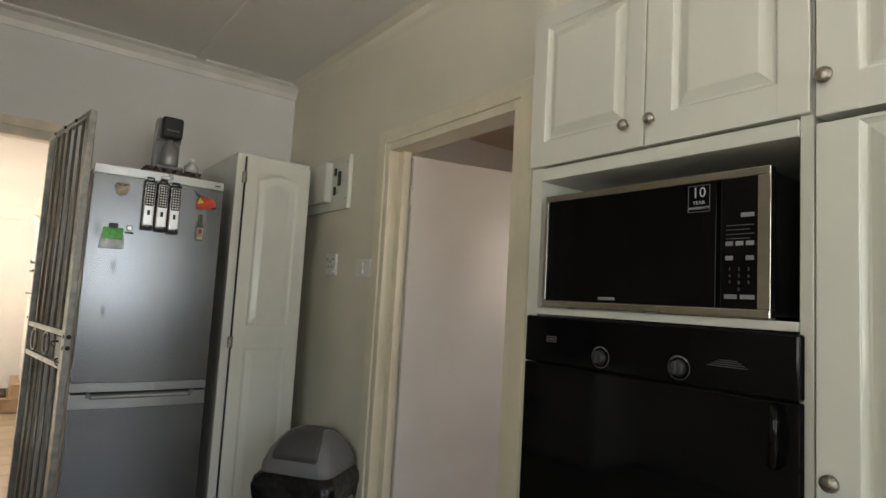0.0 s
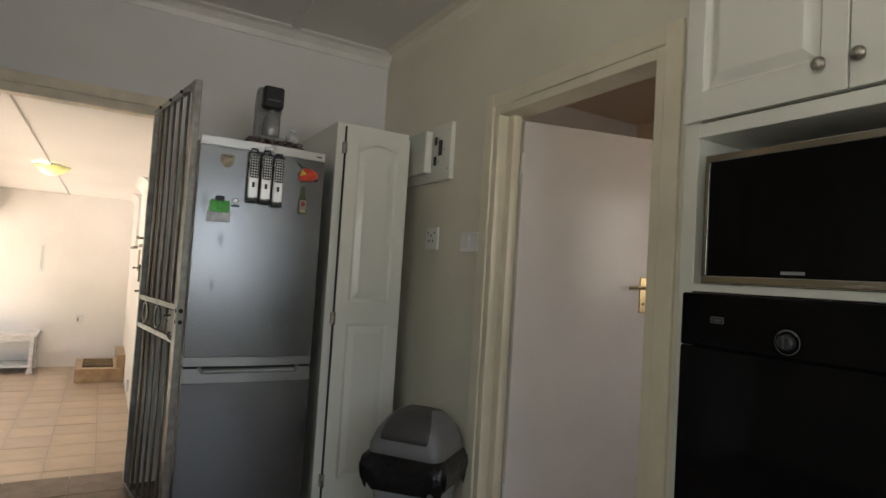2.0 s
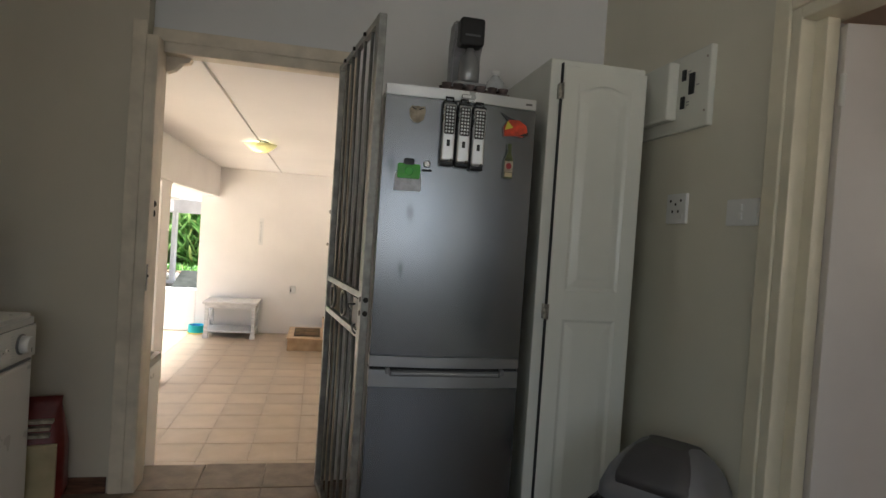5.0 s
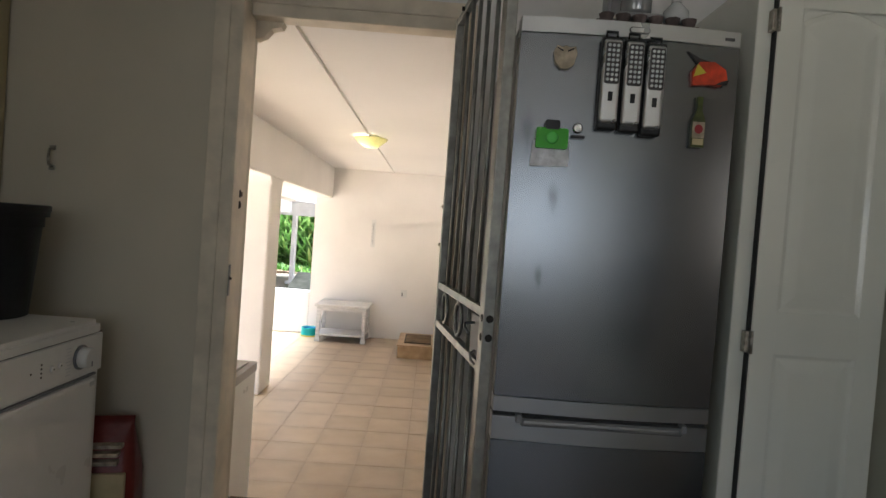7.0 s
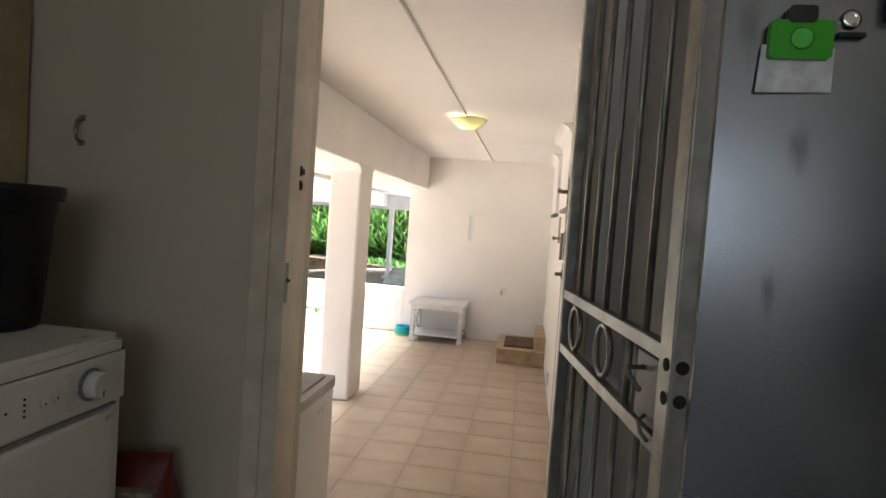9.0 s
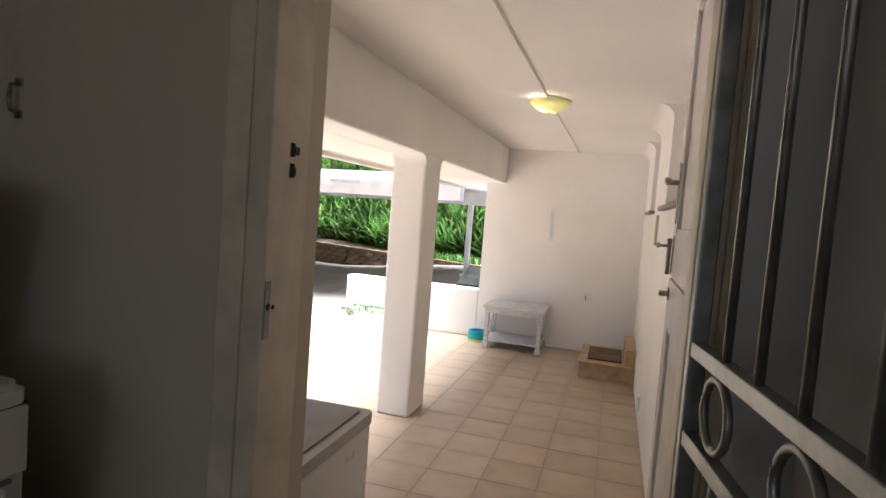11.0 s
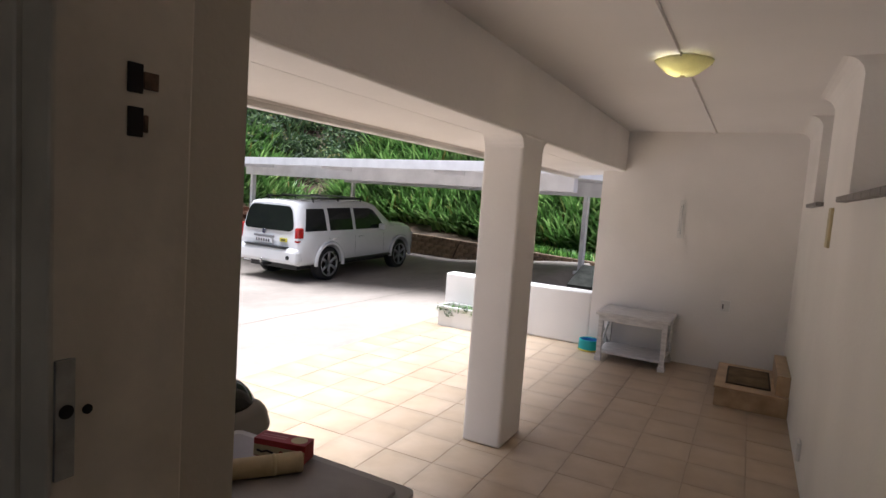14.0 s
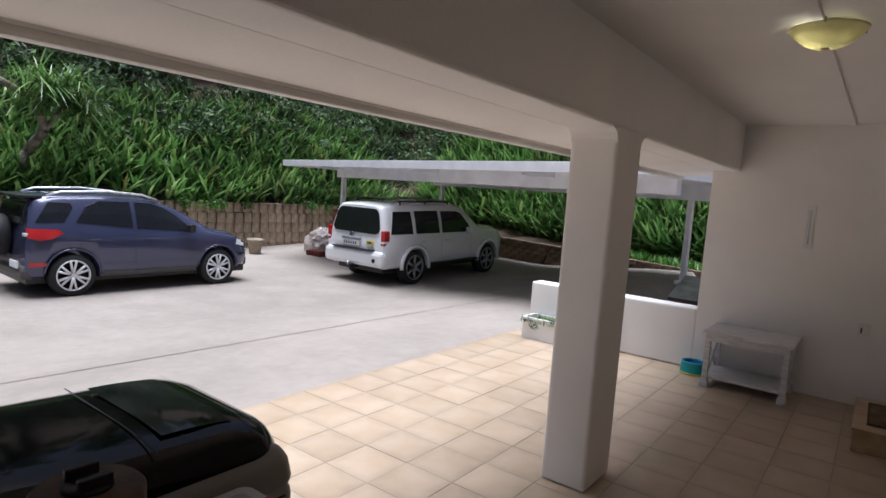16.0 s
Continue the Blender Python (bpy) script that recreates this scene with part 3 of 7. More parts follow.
part("door_trim", fridge_band(0.768, 0.808, 0.015), M_FTRIM, fr)
part("door_trim", fridge_band(0.692, 0.756, 0.015), M_FTRIM, fr)
bm = B(); box(bm, 0.004, 0.579, 0.006, 0.05, 0.75, 0.775); part("seam", bm, M_LINE, fr)
# the hollow's shade is a dark patch set proud of the trim
bm = B(); prism(bm, [(0.062, 0.757), (0.521, 0.757), (0.505, 0.735), (0.078, 0.735)], "y", -0.0165, 0.01); part("grip_pocket", bm, M_GREYSIDE, fr, "scooped grip, its shade drawn as a raised dark patch")
# bar drawn for the highlight along the pocket's lower lip
bm = B(); box(bm, 0.082, 0.50, -0.019, 0.02, 0.738, 0.751, 0.004); part("grip", bm, M_FTRIM, fr)
for gx in (0.062, 0.505):
    bm = B(); box(bm, gx, gx + 0.016, -0.0185, 0.02, 0.742, 0.765, 0.003); part("grip_end", bm, M_GREYPL, fr)
bm = B(); prism(bm, rounded(0.28, 0.335, 1.789, 1.805, 0.0078), "y", -0.018, -0.012); part("badge", bm, M_DIMINK, fr, "oval badge")
bm = B(); prism(bm, rounded(0.283, 0.332, 1.7915, 1.8025, 0.0054), "y", -0.0188, -0.012); part("badge_face", bm, M_SILVERTRIM, fr)
bm = B(); box(bm, 0.54, 0.565, -0.006, 0.0, 1.793, 1.80); part("badge", bm, M_DIMINK, fr)
for ob in fr.children:
    if ob.name.split(".")[0] in ("upper_door", "lower_door", "top_trim", "door_trim"):
        for p in ob.data.polygons:
            p.use_smooth = True
        ob.data.set_sharp_from_angle(angle=radians(20))


def scuff(material, x, z, w, h, dark):
    """A soft dark rub mark on a door, at a place on its face."""
    nt = material.node_tree
    n, l = nt.nodes, nt.links
    bs = n["Principled BSDF"]
    old = bs.inputs["Base Color"].links[0].from_socket
    mp = n.new("ShaderNodeMapping")
    mp.inputs["Location"].default_value, mp.inputs["Scale"].default_value = (-x / w, 0, -z / h), (1 / w, 0, 1 / h)
    l.new(n.new("ShaderNodeTexCoord").outputs["Object"], mp.inputs[0])
    wob = n.new("ShaderNodeTexNoise")
    wob.inputs["Scale"].default_value = 1.6
    l.new(mp.outputs[0], wob.inputs[0])
    ln = n.new("ShaderNodeVectorMath")
    ln.operation = "LENGTH"
    l.new(mp.outputs[0], ln.inputs[0])
    ad = n.new("ShaderNodeMath")
    ad.operation = "ADD"
    l.new(ln.outputs["Value"], ad.inputs[0])
    l.new(wob.outputs[0], ad.inputs[1])
    mr = n.new("ShaderNodeMapRange")
    mr.interpolation_type = "SMOOTHSTEP"
    mr.inputs[1].default_value, mr.inputs[2].default_value = 0.5, 1.5
    mr.inputs[3].default_value, mr.inputs[4].default_value = dark, 1.0
    l.new(ad.outputs[0], mr.inputs[0])
    mx = n.new("ShaderNodeMix")
    mx.data_type, mx.blend_type = "RGBA", "MULTIPLY"
    mx.inputs[0].default_value = 1
    l.new(old, mx.inputs[6])
    l.new(mr.outputs[0], mx.inputs[7])
    l.new(mx.outputs[2], bs.inputs["Base Color"])


for a in ((0.116, 1.344, 0.022, 0.055, 0.55), (0.093, 1.133, 0.016, 0.05, 0.55), (0.035, 1.513, 0.025, 0.08, 0.6), (0.10, 1.47, 0.02, 0.05, 0.7)):
    scuff(M_SILVER, *a)
for gx in (0.05, 0.55):
    bm = B(); cyl(bm, (gx, 0.1, 0), (gx, 0.1, 0.035), 0.02); part("foot", bm, M_BLACK, fr)


def torch(m):
    t = thing("led_torch", m, "silver magnetic torch with a grid of leds", "torch", "torches on the fridge door")
    bm = B(); box(bm, -0.026, 0.026, -0.028, 0, -0.12, 0.12, 0.006); part("back_case", bm, M_BLACK, t)
    bm = B(); box(bm, -0.0245, 0.0245, -0.036, -0.006, -0.104, 0.112, 0.009, 3); part("front_case", bm, M_TORCH, t)
    bm = B(); prism(bm, rounded(-0.019, 0.019, -0.004, 0.102, 0.006), "y", -0.0385, -0.03); part("lens_panel", bm, M_DGREYPL, t)
    bm = B()
    for i in range(3):
        for j in range(8):
            lathe(bm, [(0.0046, -0.037), (0.0040, -0.0405), (0.001, -0.0425)], 8, "y", (-0.0112 + i * 0.0112, 0, 0.006 + j * 0.0125))
    tagged(part("led_panel", bm, M_LED, t, "small clear leds"), kind="stuff")
    bm = B(); box(bm, -0.006, 0.006, -0.039, -0.03, -0.048, -0.024, 0.002); part("switch", bm, M_BLACK, t)
    bm = B(); tube(bm, [(-0.014, -0.014, 0.118), (-0.014, -0.014, 0.135), (0.014, -0.014, 0.135), (0.014, -0.014, 0.118)], 0.004, 6); part("hook", bm, M_BLACK, t)
    return t


t0 = torch(pose(0.732, FYF - 0.011, 1.649))
copy_thing(t0, pose(0.790, FYF - 0.012, 1.647))
copy_thing(t0, pose(0.847, FYF - 0.012, 1.641))
# magnets
bm = B()
prism(bm, [(-0.03, 0.015), (-0.022, 0.03), (-0.008, 0.026), (0.0, 0.031), (0.012, 0.026), (0.026, 0.03), (0.031, 0.012), (0.024, -0.018), (0.008, -0.031), (-0.01, -0.03), (-0.026, -0.014)], "y", -0.012, 0.0)
mg = thing("fridge_magnet", pose(0.615, FYF - 0.007, 1.712), "beige moulded face-shaped magnet", "magnet"); part("disc", bm, M_BEIGE, mg)
for s in (-1, 1):
    bm = B(); tube(bm, [(s * 0.022, -0.012, 0.024), (s * 0.006, -0.013, 0.016)], 0.002, 5); part("mark", bm, M_BLACK, mg)
mg = thing("fridge_magnet", pose(1.0, FYF - 0.006, 1.70), "orange and yellow painted fish magnet", "magnet")
bm = B(); prism(bm, [(-0.045, -0.035), (-0.05, 0.0), (-0.03, 0.028), (0.01, 0.03), (0.04, 0.012), (0.046, -0.012), (0.03, -0.032), (0.0, -0.03)], "y", -0.012, 0); part("body", bm, M_ORANGE, mg)
bm = B(); prism(bm, [(-0.062, 0.055), (-0.03, 0.038), (0.005, 0.03), (-0.03, 0.022)], "y", -0.008, 0); part("fin", bm, M_BLACK, mg)
bm = B(); prism(bm, [(-0.045, -0.012), (-0.036, 0.022), (-0.012, 0.0)], "y", -0.0145, -0.011); part("stripe", bm, M_YELLOW, mg)
bm = B(); prism(bm, [(0.012, -0.03), (0.045, -0.028), (0.05, -0.014), (0.03, -0.02)], "y", -0.013, -0.002); part("tail", bm, M_BLACK, mg)
mg = thing("fridge_magnet", pose(0.979, FYF - 0.008, 1.505), "small painted bottle-shaped fridge magnet", "magnet")
bm = B(); prism(bm, [(-0.017, 0), (0.017, 0), (0.017, 0.07), (0.007, 0.095), (0.007, 0.132), (-0.007, 0.132), (-0.007, 0.095), (-0.017, 0.07)], "y", -0.012, 0); part("bottle", bm, M_BOTTLE, mg)
bm = B(); prism(bm, [(-0.016, 0.024), (0.016, 0.024), (0.016, 0.066), (-0.016, 0.066)], "y", -0.0135, -0.01); part("label_band", bm, M_BEIGE, mg)
bm = B(); prism(bm, [(0.011 * math.cos(a), 0.047 + 0.012 * math.sin(a)) for a in [2 * math.pi * k / 14 for k in range(14)]], "y", -0.0148, -0.012); part("label_seal", bm, M_REDBOX, mg)
bm = B(); prism(bm, [(-0.014, 0.006), (0.014, 0.006), (0.014, 0.022), (-0.014, 0.022)], "y", -0.0145, -0.01); part("label_band", bm, M_CREAM, mg)
mg = thing("memo_clip", pose(0.596, FYF - 0.007, 1.50), "green plastic magnetic clip holding a slip of paper", "clip")
bm = B(); prism(bm, rounded(-0.042, 0.042, -0.028, 0.026, 0.006), "y", -0.018, -0.004); part("clip", bm, M_GREENPL, mg)
bm = B(); prism(bm, rounded(-0.02, 0.018, 0.022, 0.046, 0.006), "y", -0.02, -0.004); part("grip", bm, M_BLACK, mg)
bm = B(); prism(bm, [(-0.052, -0.075), (0.05, -0.072), (0.05, -0.01), (-0.048, -0.006)], "y", -0.006, -0.002); part("paper", bm, mat("crumpled_clear_bag", (0.78, 0.79, 0.84), 0.25, var=0.12, scale=30, grain=45, bump=0.8), mg, "crumpled clear plastic slip")
bm = B(); lathe(bm, [(0.016, -0.0185), (0.013, -0.0195)], 20, "y", (0, 0, 0)); lathe(bm, [(0.011, -0.02), (0.013, -0.0185)], 20, "y"); part("emblem", bm, mat("pale_green_print", (0.12, 0.6, 0.08), 0.4), mg)
mg = thing("bulldog_clip", pose(0.664, FYF - 0.007, 1.524), "small steel magnetic bulldog clip", "clip")
bm = B(); lathe(bm, [(0.012, 0), (0.014, -0.005), (0.009, -0.009), (0.006, -0.007)], 18, "y", (0, 0, 0.008)); part("magnet", bm, M_CHROME, mg)
bm = B(); box(bm, -0.018, 0.018, -0.014, 0, -0.02, -0.012, 0.002); part("jaw", bm, M_BLACK, mg)

# on top of the fridge
TZ = 1.818
et = thing("egg_tray", pose(0.84, 3.36, TZ), "dark pulp egg tray lying on the fridge", "tray")
bm = B(); box(bm, -0.135, 0.135, -0.12, 0.13, 0.0, 0.012, 0.004)
for i in range(6):
    for j in range(5):
        lathe(bm, [(0.014, 0.012), (0.021, 0.034)], 8, "z", (-0.112 + i * 0.045, -0.098 + j * 0.05, 0), cap=True)
part("tray", bm, M_EGG, et)
sm = thing("soda_maker", pose(0.825, 3.36, TZ + 0.034), "grey and black soda water maker", "soda maker")
bm = B(); box(bm, -0.065, 0.065, -0.085, 0.10, 0, 0.02, 0.008); part("base", bm, M_GREYPL, sm)
bm = B(); prism(bm, [(0.10, 0.02), (0.03, 0.02), (0.02, 0.15), (-0.02, 0.2), (-0.02, 0.265), (0.02, 0.285), (0.075, 0.275), (0.10, 0.2)], "x", -0.06, 0.06); bmesh.ops.bevel(bm, geom=bm.edges[:], offset=0.008, segments=2, affect="EDGES"); part("body", bm, M_GREYPL, sm)
bm = B(); box(bm, -0.05, 0.05, -0.07, 0.0, 0.165, 0.275, 0.014, 3); part("head", bm, M_BLACK, sm, "glossy black head")
bm = B(); box(bm, -0.03, 0.03, -0.0725, -0.06, 0.2, 0.207); part("marking", bm, M_DIMINK, sm)
bm = B(); lathe(bm, [(0.036, 0.02), (0.042, 0.03), (0.042, 0.09), (0.036, 0.12), (0.02, 0.145), (0.016, 0.16)], 20, "z", (0, -0.038, 0)); part("bottle", bm, mat("dull_bottle", (0.26, 0.265, 0.27), 0.16, 0.3), sm, "clear carbonating bottle")
gb = thing("small_bottle", pose(0.93, 3.30, TZ + 0.034), "small round clear bottle with a pale lid", "bottle")
bm = B(); lathe(bm, [(0.02, 0), (0.034, 0.012), (0.034, 0.035), (0.016, 0.055), (0.012, 0.062)], 18); part("bottle", bm, mat("cloudy_glass", (0.5, 0.51, 0.52), 0.15), gb)
bm = B(); cyl(bm, (0, 0, 0.06), (0, 0, 0.078), 0.014); part("lid", bm, M_WHITEPL, gb)

# tall cupboard beside the fridge
tc = thing("tall_cupboard", pose(1.165, 3.29, 0), "tall narrow white cupboard with an arched panel door", "cupboard")
bm = B(); box(bm, 0.0, 0.42, 0.022, 0.735, 0.0, 2.02, 0.004); part("carcass", bm, M_CABINET, tc)
bm = panel_door(0.37, 1.93, [(0.07, 0.30, 0.10, 0.90), (0.07, 0.30, 1.02, 1.86)], 0.02, True, 0.006); bm.transform(pose(0.048, 0, 0.06)); part("door", bm, M_CABINET, tc)
bm = B(); box(bm, 0.043, 0.0475, 0.002, 0.021, 0.05, 2.0); part("door_gap", bm, M_LINE, tc)
for z in (1.885, 0.99, 0.16):
    h = B(); box(h, 0.030, 0.043, -0.004, 0.02, z - 0.03, z + 0.03, 0.002); cyl(h, (0.046, -0.006, z - 0.032), (0.046, -0.006, z + 0.032), 0.0055, n=10); part("hinge", h, M_NICKEL, tc)

# oven housing and cupboards along the right-hand wall
CX = 1.636
oc = thing("oven_housing", pose(CX, 0.66, 0), "cream kitchen unit holding an oven and a microwave", "cabinet", "cream kitchen units")
bm = B(); box(bm, 0.02, 0.62, 0.845, 0.895, 0.0, 2.30, 0.003); part("side_panel", bm, M_CABINET, oc)
bm = B(); box(bm, 0.02, 0.62, 0.0, 0.03, 0.0, 2.30, 0.003); part("side_panel", bm, M_CABINET, oc)
bm = B(); box(bm, 0.012, 0.62, 0.03, 0.845, 1.247, 1.270, 0.003); part("shelf", bm, M_CABINET, oc)
bm = B(); box(bm, 0.012, 0.62, 0.03, 0.845, 1.70, 1.742, 0.003); part("shelf", bm, M_CABINET, oc)
# back and lining carry the niche's inner shade as colour
bm = B(); box(bm, 0.60, 0.62, 0.03, 0.845, 1.27, 1.70); part("back_panel", bm, M_DARK, oc, "back of the niche, coloured dark for the shade inside")
bm = B(); box(bm, 0.012, 0.62, 0.03, 0.845, 0.0, 0.548, 0.003); part("plinth", bm, M_CABINET, oc)
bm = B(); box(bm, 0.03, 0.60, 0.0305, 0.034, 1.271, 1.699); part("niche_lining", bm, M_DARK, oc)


def cupboard(name, y0, y1, z0, z1, panels, kx, kz, label, body=True, kr=0.017):
    c = thing(name, pose(CX, y1, z0, 0, 0, -90), label, "cupboard", "cream kitchen units")
    w, h = y1 - y0, z1 - z0
    if body:
        bm = B(); box(bm, 0.002, w - 0.002, 0.021, 0.6, 0.0, h, 0.002); part("carcass", bm, M_CABINET, c)
    part("door", panel_door(w, h, panels), M_CABINET, c)
    k = knob(c, kx, kz, kr)
    return c


cupboard("wall_cupboard", 1.098, 1.548, 1.748, 2.30, [(0.062, 0.388, 0.085, 0.49)], 0.395, 0.07, "cream moulded wall cupboard above the microwave")
cupboard("wall_cupboard", 0.662, 1.094, 1.748, 2.30, [(0.085, 0.36, 0.085, 0.49)], 0.028, 0.07, "cream moulded wall cupboard above the microwave")
cupboard("wall_cupboard", 0.10, 0.65, 1.735, 2.30, [(0.085, 0.46, 0.085, 0.49)], 0.024, 0.085, "cream moulded wall cupboard above the pantry", kr=0.019)
cupboard("pantry_cupboard", 0.10, 0.65, 0.08, 1.718, [(0.085, 0.46, 0.085, 0.70), (0.085, 0.46, 0.82, 1.63)], 0.034, 0.86, "tall cream moulded pantry cupboard", kr=0.019)
bm = B(); box(bm, CX + 0.01, 2.3, -1.6, 0.092, 0.0, 2.30, 0.003); single("pantry_cupboard", bm, M_CABINET, "plain cream end of the pantry run", "cupboard", None, "cream kitchen units")

# microwave
mw = thing("microwave_oven", pose(CX - 0.004, 1.463, 1.272, 0, 0, -90), "steel framed microwave with a black glass door", "microwave")
bm = B(); box(bm, 0.008, 0.712, 0.03, 0.42, 0.008, 0.36, 0.006); part("case", bm, M_BLACK, mw)
bm = B()
for a in ((0, 0.72, 0, 0.022), (0, 0.72, 0.345, 0.367)):
    box(bm, a[0], a[1], 0, 0.03, a[2], a[3], 0.003)
for a in ((0, 0.014), (0.69, 0.72)):
    box(bm, a[0], a[1], 0.0002, 0.03, 0.022, 0.345, 0.001)
part("front_frame", bm, M_STEEL, mw, "brushed steel frame")
bm = B(); box(bm, 0.013, 0.586, 0.004, 0.028, 0.021, 0.346, 0.001); part("door", bm, M_BLACKGLASS, mw, "black glass door")
bm = B(); box(bm, 0.601, 0.691, 0.004, 0.028, 0.021, 0.346, 0.001); part("control_panel", bm, M_BLACKGLASS, mw)
fx = pose(0, 0, 0, 90, 0, 0)


def face(x, z, y=0.0035):
    return pose(x, y, z) @ fx


bm = B()
for a in ((0.509, 0.569, 0.268, 0.2698), (0.509, 0.569, 0.3372, 0.339), (0.509, 0.5108, 0.268, 0.339), (0.5672, 0.569, 0.268, 0.339)):
    box(bm, a[0], a[1], 0.003, 0.0042, a[2], a[3])
part("sticker_border", bm, M_DIMINK, mw)
words("10", 0.039, M_INK, mw, face(0.539, 0.3185))
words("YEAR", 0.014, M_INK, mw, face(0.539, 0.2925))
words("WARRANTY", 0.0105, M_INK, mw, face(0.539, 0.2785))
for r, row in enumerate(("123", "456", "789", " 0 ")):
    for c, ch in enumerate(row):
        if ch != " ":
            words(ch, 0.012, M_DIMINK, mw, face(0.622 + c * 0.023, 0.118 - r * 0.0165), "key")
for x0, x1, z0 in ((0.611, 0.630, 0.176), (0.636, 0.655, 0.176), (0.661, 0.681, 0.176), (0.611, 0.63, 0.14), (0.661, 0.681, 0.14), (0.609, 0.641, 0.045), (0.648, 0.683, 0.045), (0.648, 0.681, 0.246)):
    bm = B(); box(bm, x0, x1, 0.0025, 0.0042, z0, z0 + 0.011, 0.001); part("button", bm, M_GREYPL, mw)
for i in range(4):
    bm = B(); box(bm, 0.612, 0.68 - 0.01 * (i % 2), 0.003, 0.0042, 0.226 - i * 0.011, 0.2275 - i * 0.011); part("print_line", bm, M_DIMINK, mw)
bm = B(); box(bm, 0.225, 0.285, 0.0028, 0.0042, 0.03, 0.0385, 0.001); part("maker_mark", bm, M_GREYPL, mw)
for fxx in (0.06, 0.64):
    bm = B(); cyl(bm, (fxx, 0.08, -0.002), (fxx, 0.08, 0.01), 0.015, n=10); part("foot", bm, M_BLACK, mw)

# oven
ov = thing("built_in_oven", pose(CX - 0.002, 1.503, 0.55, 0, 0, -90), "black glass built-in oven with two dials", "oven")
bm = B(); box(bm, 0.02, 0.81, 0.004, 0.5, 0.0, 0.69); part("body", bm, M_BLACK, ov)
bm = B(); box(bm, 0, 0.833, -0.028, 0.004, 0.545, 0.693, 0.006, 2); part("control_panel", bm, M_BLACKGLASS, ov)
bm = B(); box(bm, 0, 0.833, -0.028, 0.004, 0.0, 0.5435, 0.006, 2); part("door", bm, M_BLACKGLASS, ov)
for kx in (0.305, 0.55):
    d = B(); lathe(d, [(0.031, -0.0285), (0.031, -0.030), (0.0295, -0.030), (0.0295, -0.0285)], 28, "y", (kx, 0, 0.586), cap=False); part("dial_ring", d, M_DIMINK, ov)
    d = B(); lathe(d, [(0.021, -0.028), (0.019, -0.044), (0.014, -0.046)], 24, "y", (kx, 0, 0.586)); box(d, kx - 0.004, kx + 0.004, -0.056, -0.04, 0.571, 0.603, 0.002); k = part("dial", d, mat("dial_grey", (0.05, 0.05, 0.05), 0.3, 0.3), ov)
    d = B()
    pts = [(kx + 0.029 * math.cos(radians(a)), -0.0295, 0.586 + 0.029 * math.sin(radians(a))) for a in range(40, 150, 10)]
    tube(d, pts, 0.0028, 6); part("scale_arc", d, M_DIMINK, ov, "pale dial scale")
for a in ((0.095, 0.135, 0.613, 0.616), (0.095, 0.135, 0.628, 0.631), (0.095, 0.098, 0.613, 0.631), (0.132, 0.135, 0.613, 0.631), (0.102, 0.128, 0.619, 0.625)):
    d = B(); box(d, a[0], a[1], -0.0295, -0.028, a[2], a[3]); part("badge", d, M_DIMINK, ov)
for i in range(4):
    d = B(); box(d, 0.655 - 0.01 * i, 0.70 + 0.008 * i, -0.0293, -0.028, 0.618 - i * 0.005, 0.6195 - i * 0.005); part("print_line", d, M_DIMINK, ov)
d = B(); tube(d, [(0.785, -0.026, 0.53), (0.788, -0.05, 0.527), (0.792, -0.056, 0.50), (0.792, -0.056, 0.44), (0.787, -0.05, 0.405), (0.785, -0.026, 0.40)], 0.009, 10); part("handle", d, M_BLACKGLASS, ov, "glossy black vertical handle")

# fuse board, socket and switch on the right-hand wall
fb = thing("fuse_board", pose(KX, 3.68, 1.765, 0, 0, -90), "old cream wall fuse board with black switches", "fuse board")
bm = B(); box(bm, 0, 0.61, -0.028, 0, 0, 0.315, 0.006); part("backplate", bm, M_CABINET, fb)
bm = B(); box(bm, 0, 0.41, -0.075, -0.028, 0.05, 0.29, 0.008); part("cover", bm, M_CABINET, fb)
for x0, z0, w, h in ((0.44, 0.09, 0.022, 0.05), (0.44, 0.205, 0.022, 0.045), (0.49, 0.14, 0.03, 0.085)):
    bm = B(); box(bm, x0, x0 + w, -0.037, -0.028, z0, z0 + h, 0.002); part("switch", bm, M_BLACK, fb)
for x0, z0 in ((0.47, 0.10), (0.47, 0.112), (0.47, 0.226), (0.47, 0.236), (0.528, 0.17)):
    bm = B(); box(bm, x0, x0 + 0.02, -0.0286, -0.0275, z0, z0 + 0.004); part("print_line", bm, M_GREYPL, fb)
for x0, z0 in ((0.59, 0.06), (0.59, 0.27)):
    bm = B(); cyl(bm, (x0, -0.0305, z0), (x0, -0.027, z0), 0.005, n=10); part("screw", bm, M_NICKEL, fb)
so = thing("wall_socket", pose(KX, 3.315, 1.385, 0, 0, -90), "white wall socket with switch", "socket")
bm = B(); box(bm, 0, 0.135, -0.014, 0, 0, 0.125, 0.004); part("plate", bm, M_WHITEPL, so)
for x0, z0 in ((0.045, 0.05), (0.085, 0.05), (0.065, 0.08), (0.03, 0.095), (0.1, 0.095)):
    bm = B(); cyl(bm, (x0, -0.0148, z0), (x0, -0.012, z0), 0.006, n=10); part("pin_hole", bm, M_DARK, so)
bm = B(); box(bm, 0.095, 0.115, -0.018, -0.012, 0.02, 0.04, 0.002); part("rocker", bm, M_WHITEPL, so)
sw = thing("light_switch", pose(KX, 2.94, 1.375, 0, 0, -90), "white two-gang light switch", "switch")
bm = B(); box(bm, 0, 0.155, -0.012, 0, 0, 0.095, 0.004); part("plate", bm, M_WHITEPL, sw)
for z0 in (0.02, 0.052):
    bm = B(); box(bm, 0.07, 0.085, -0.018, -0.01, z0, z0 + 0.024, 0.003); part("rocker", bm, M_WHITEPL, sw)

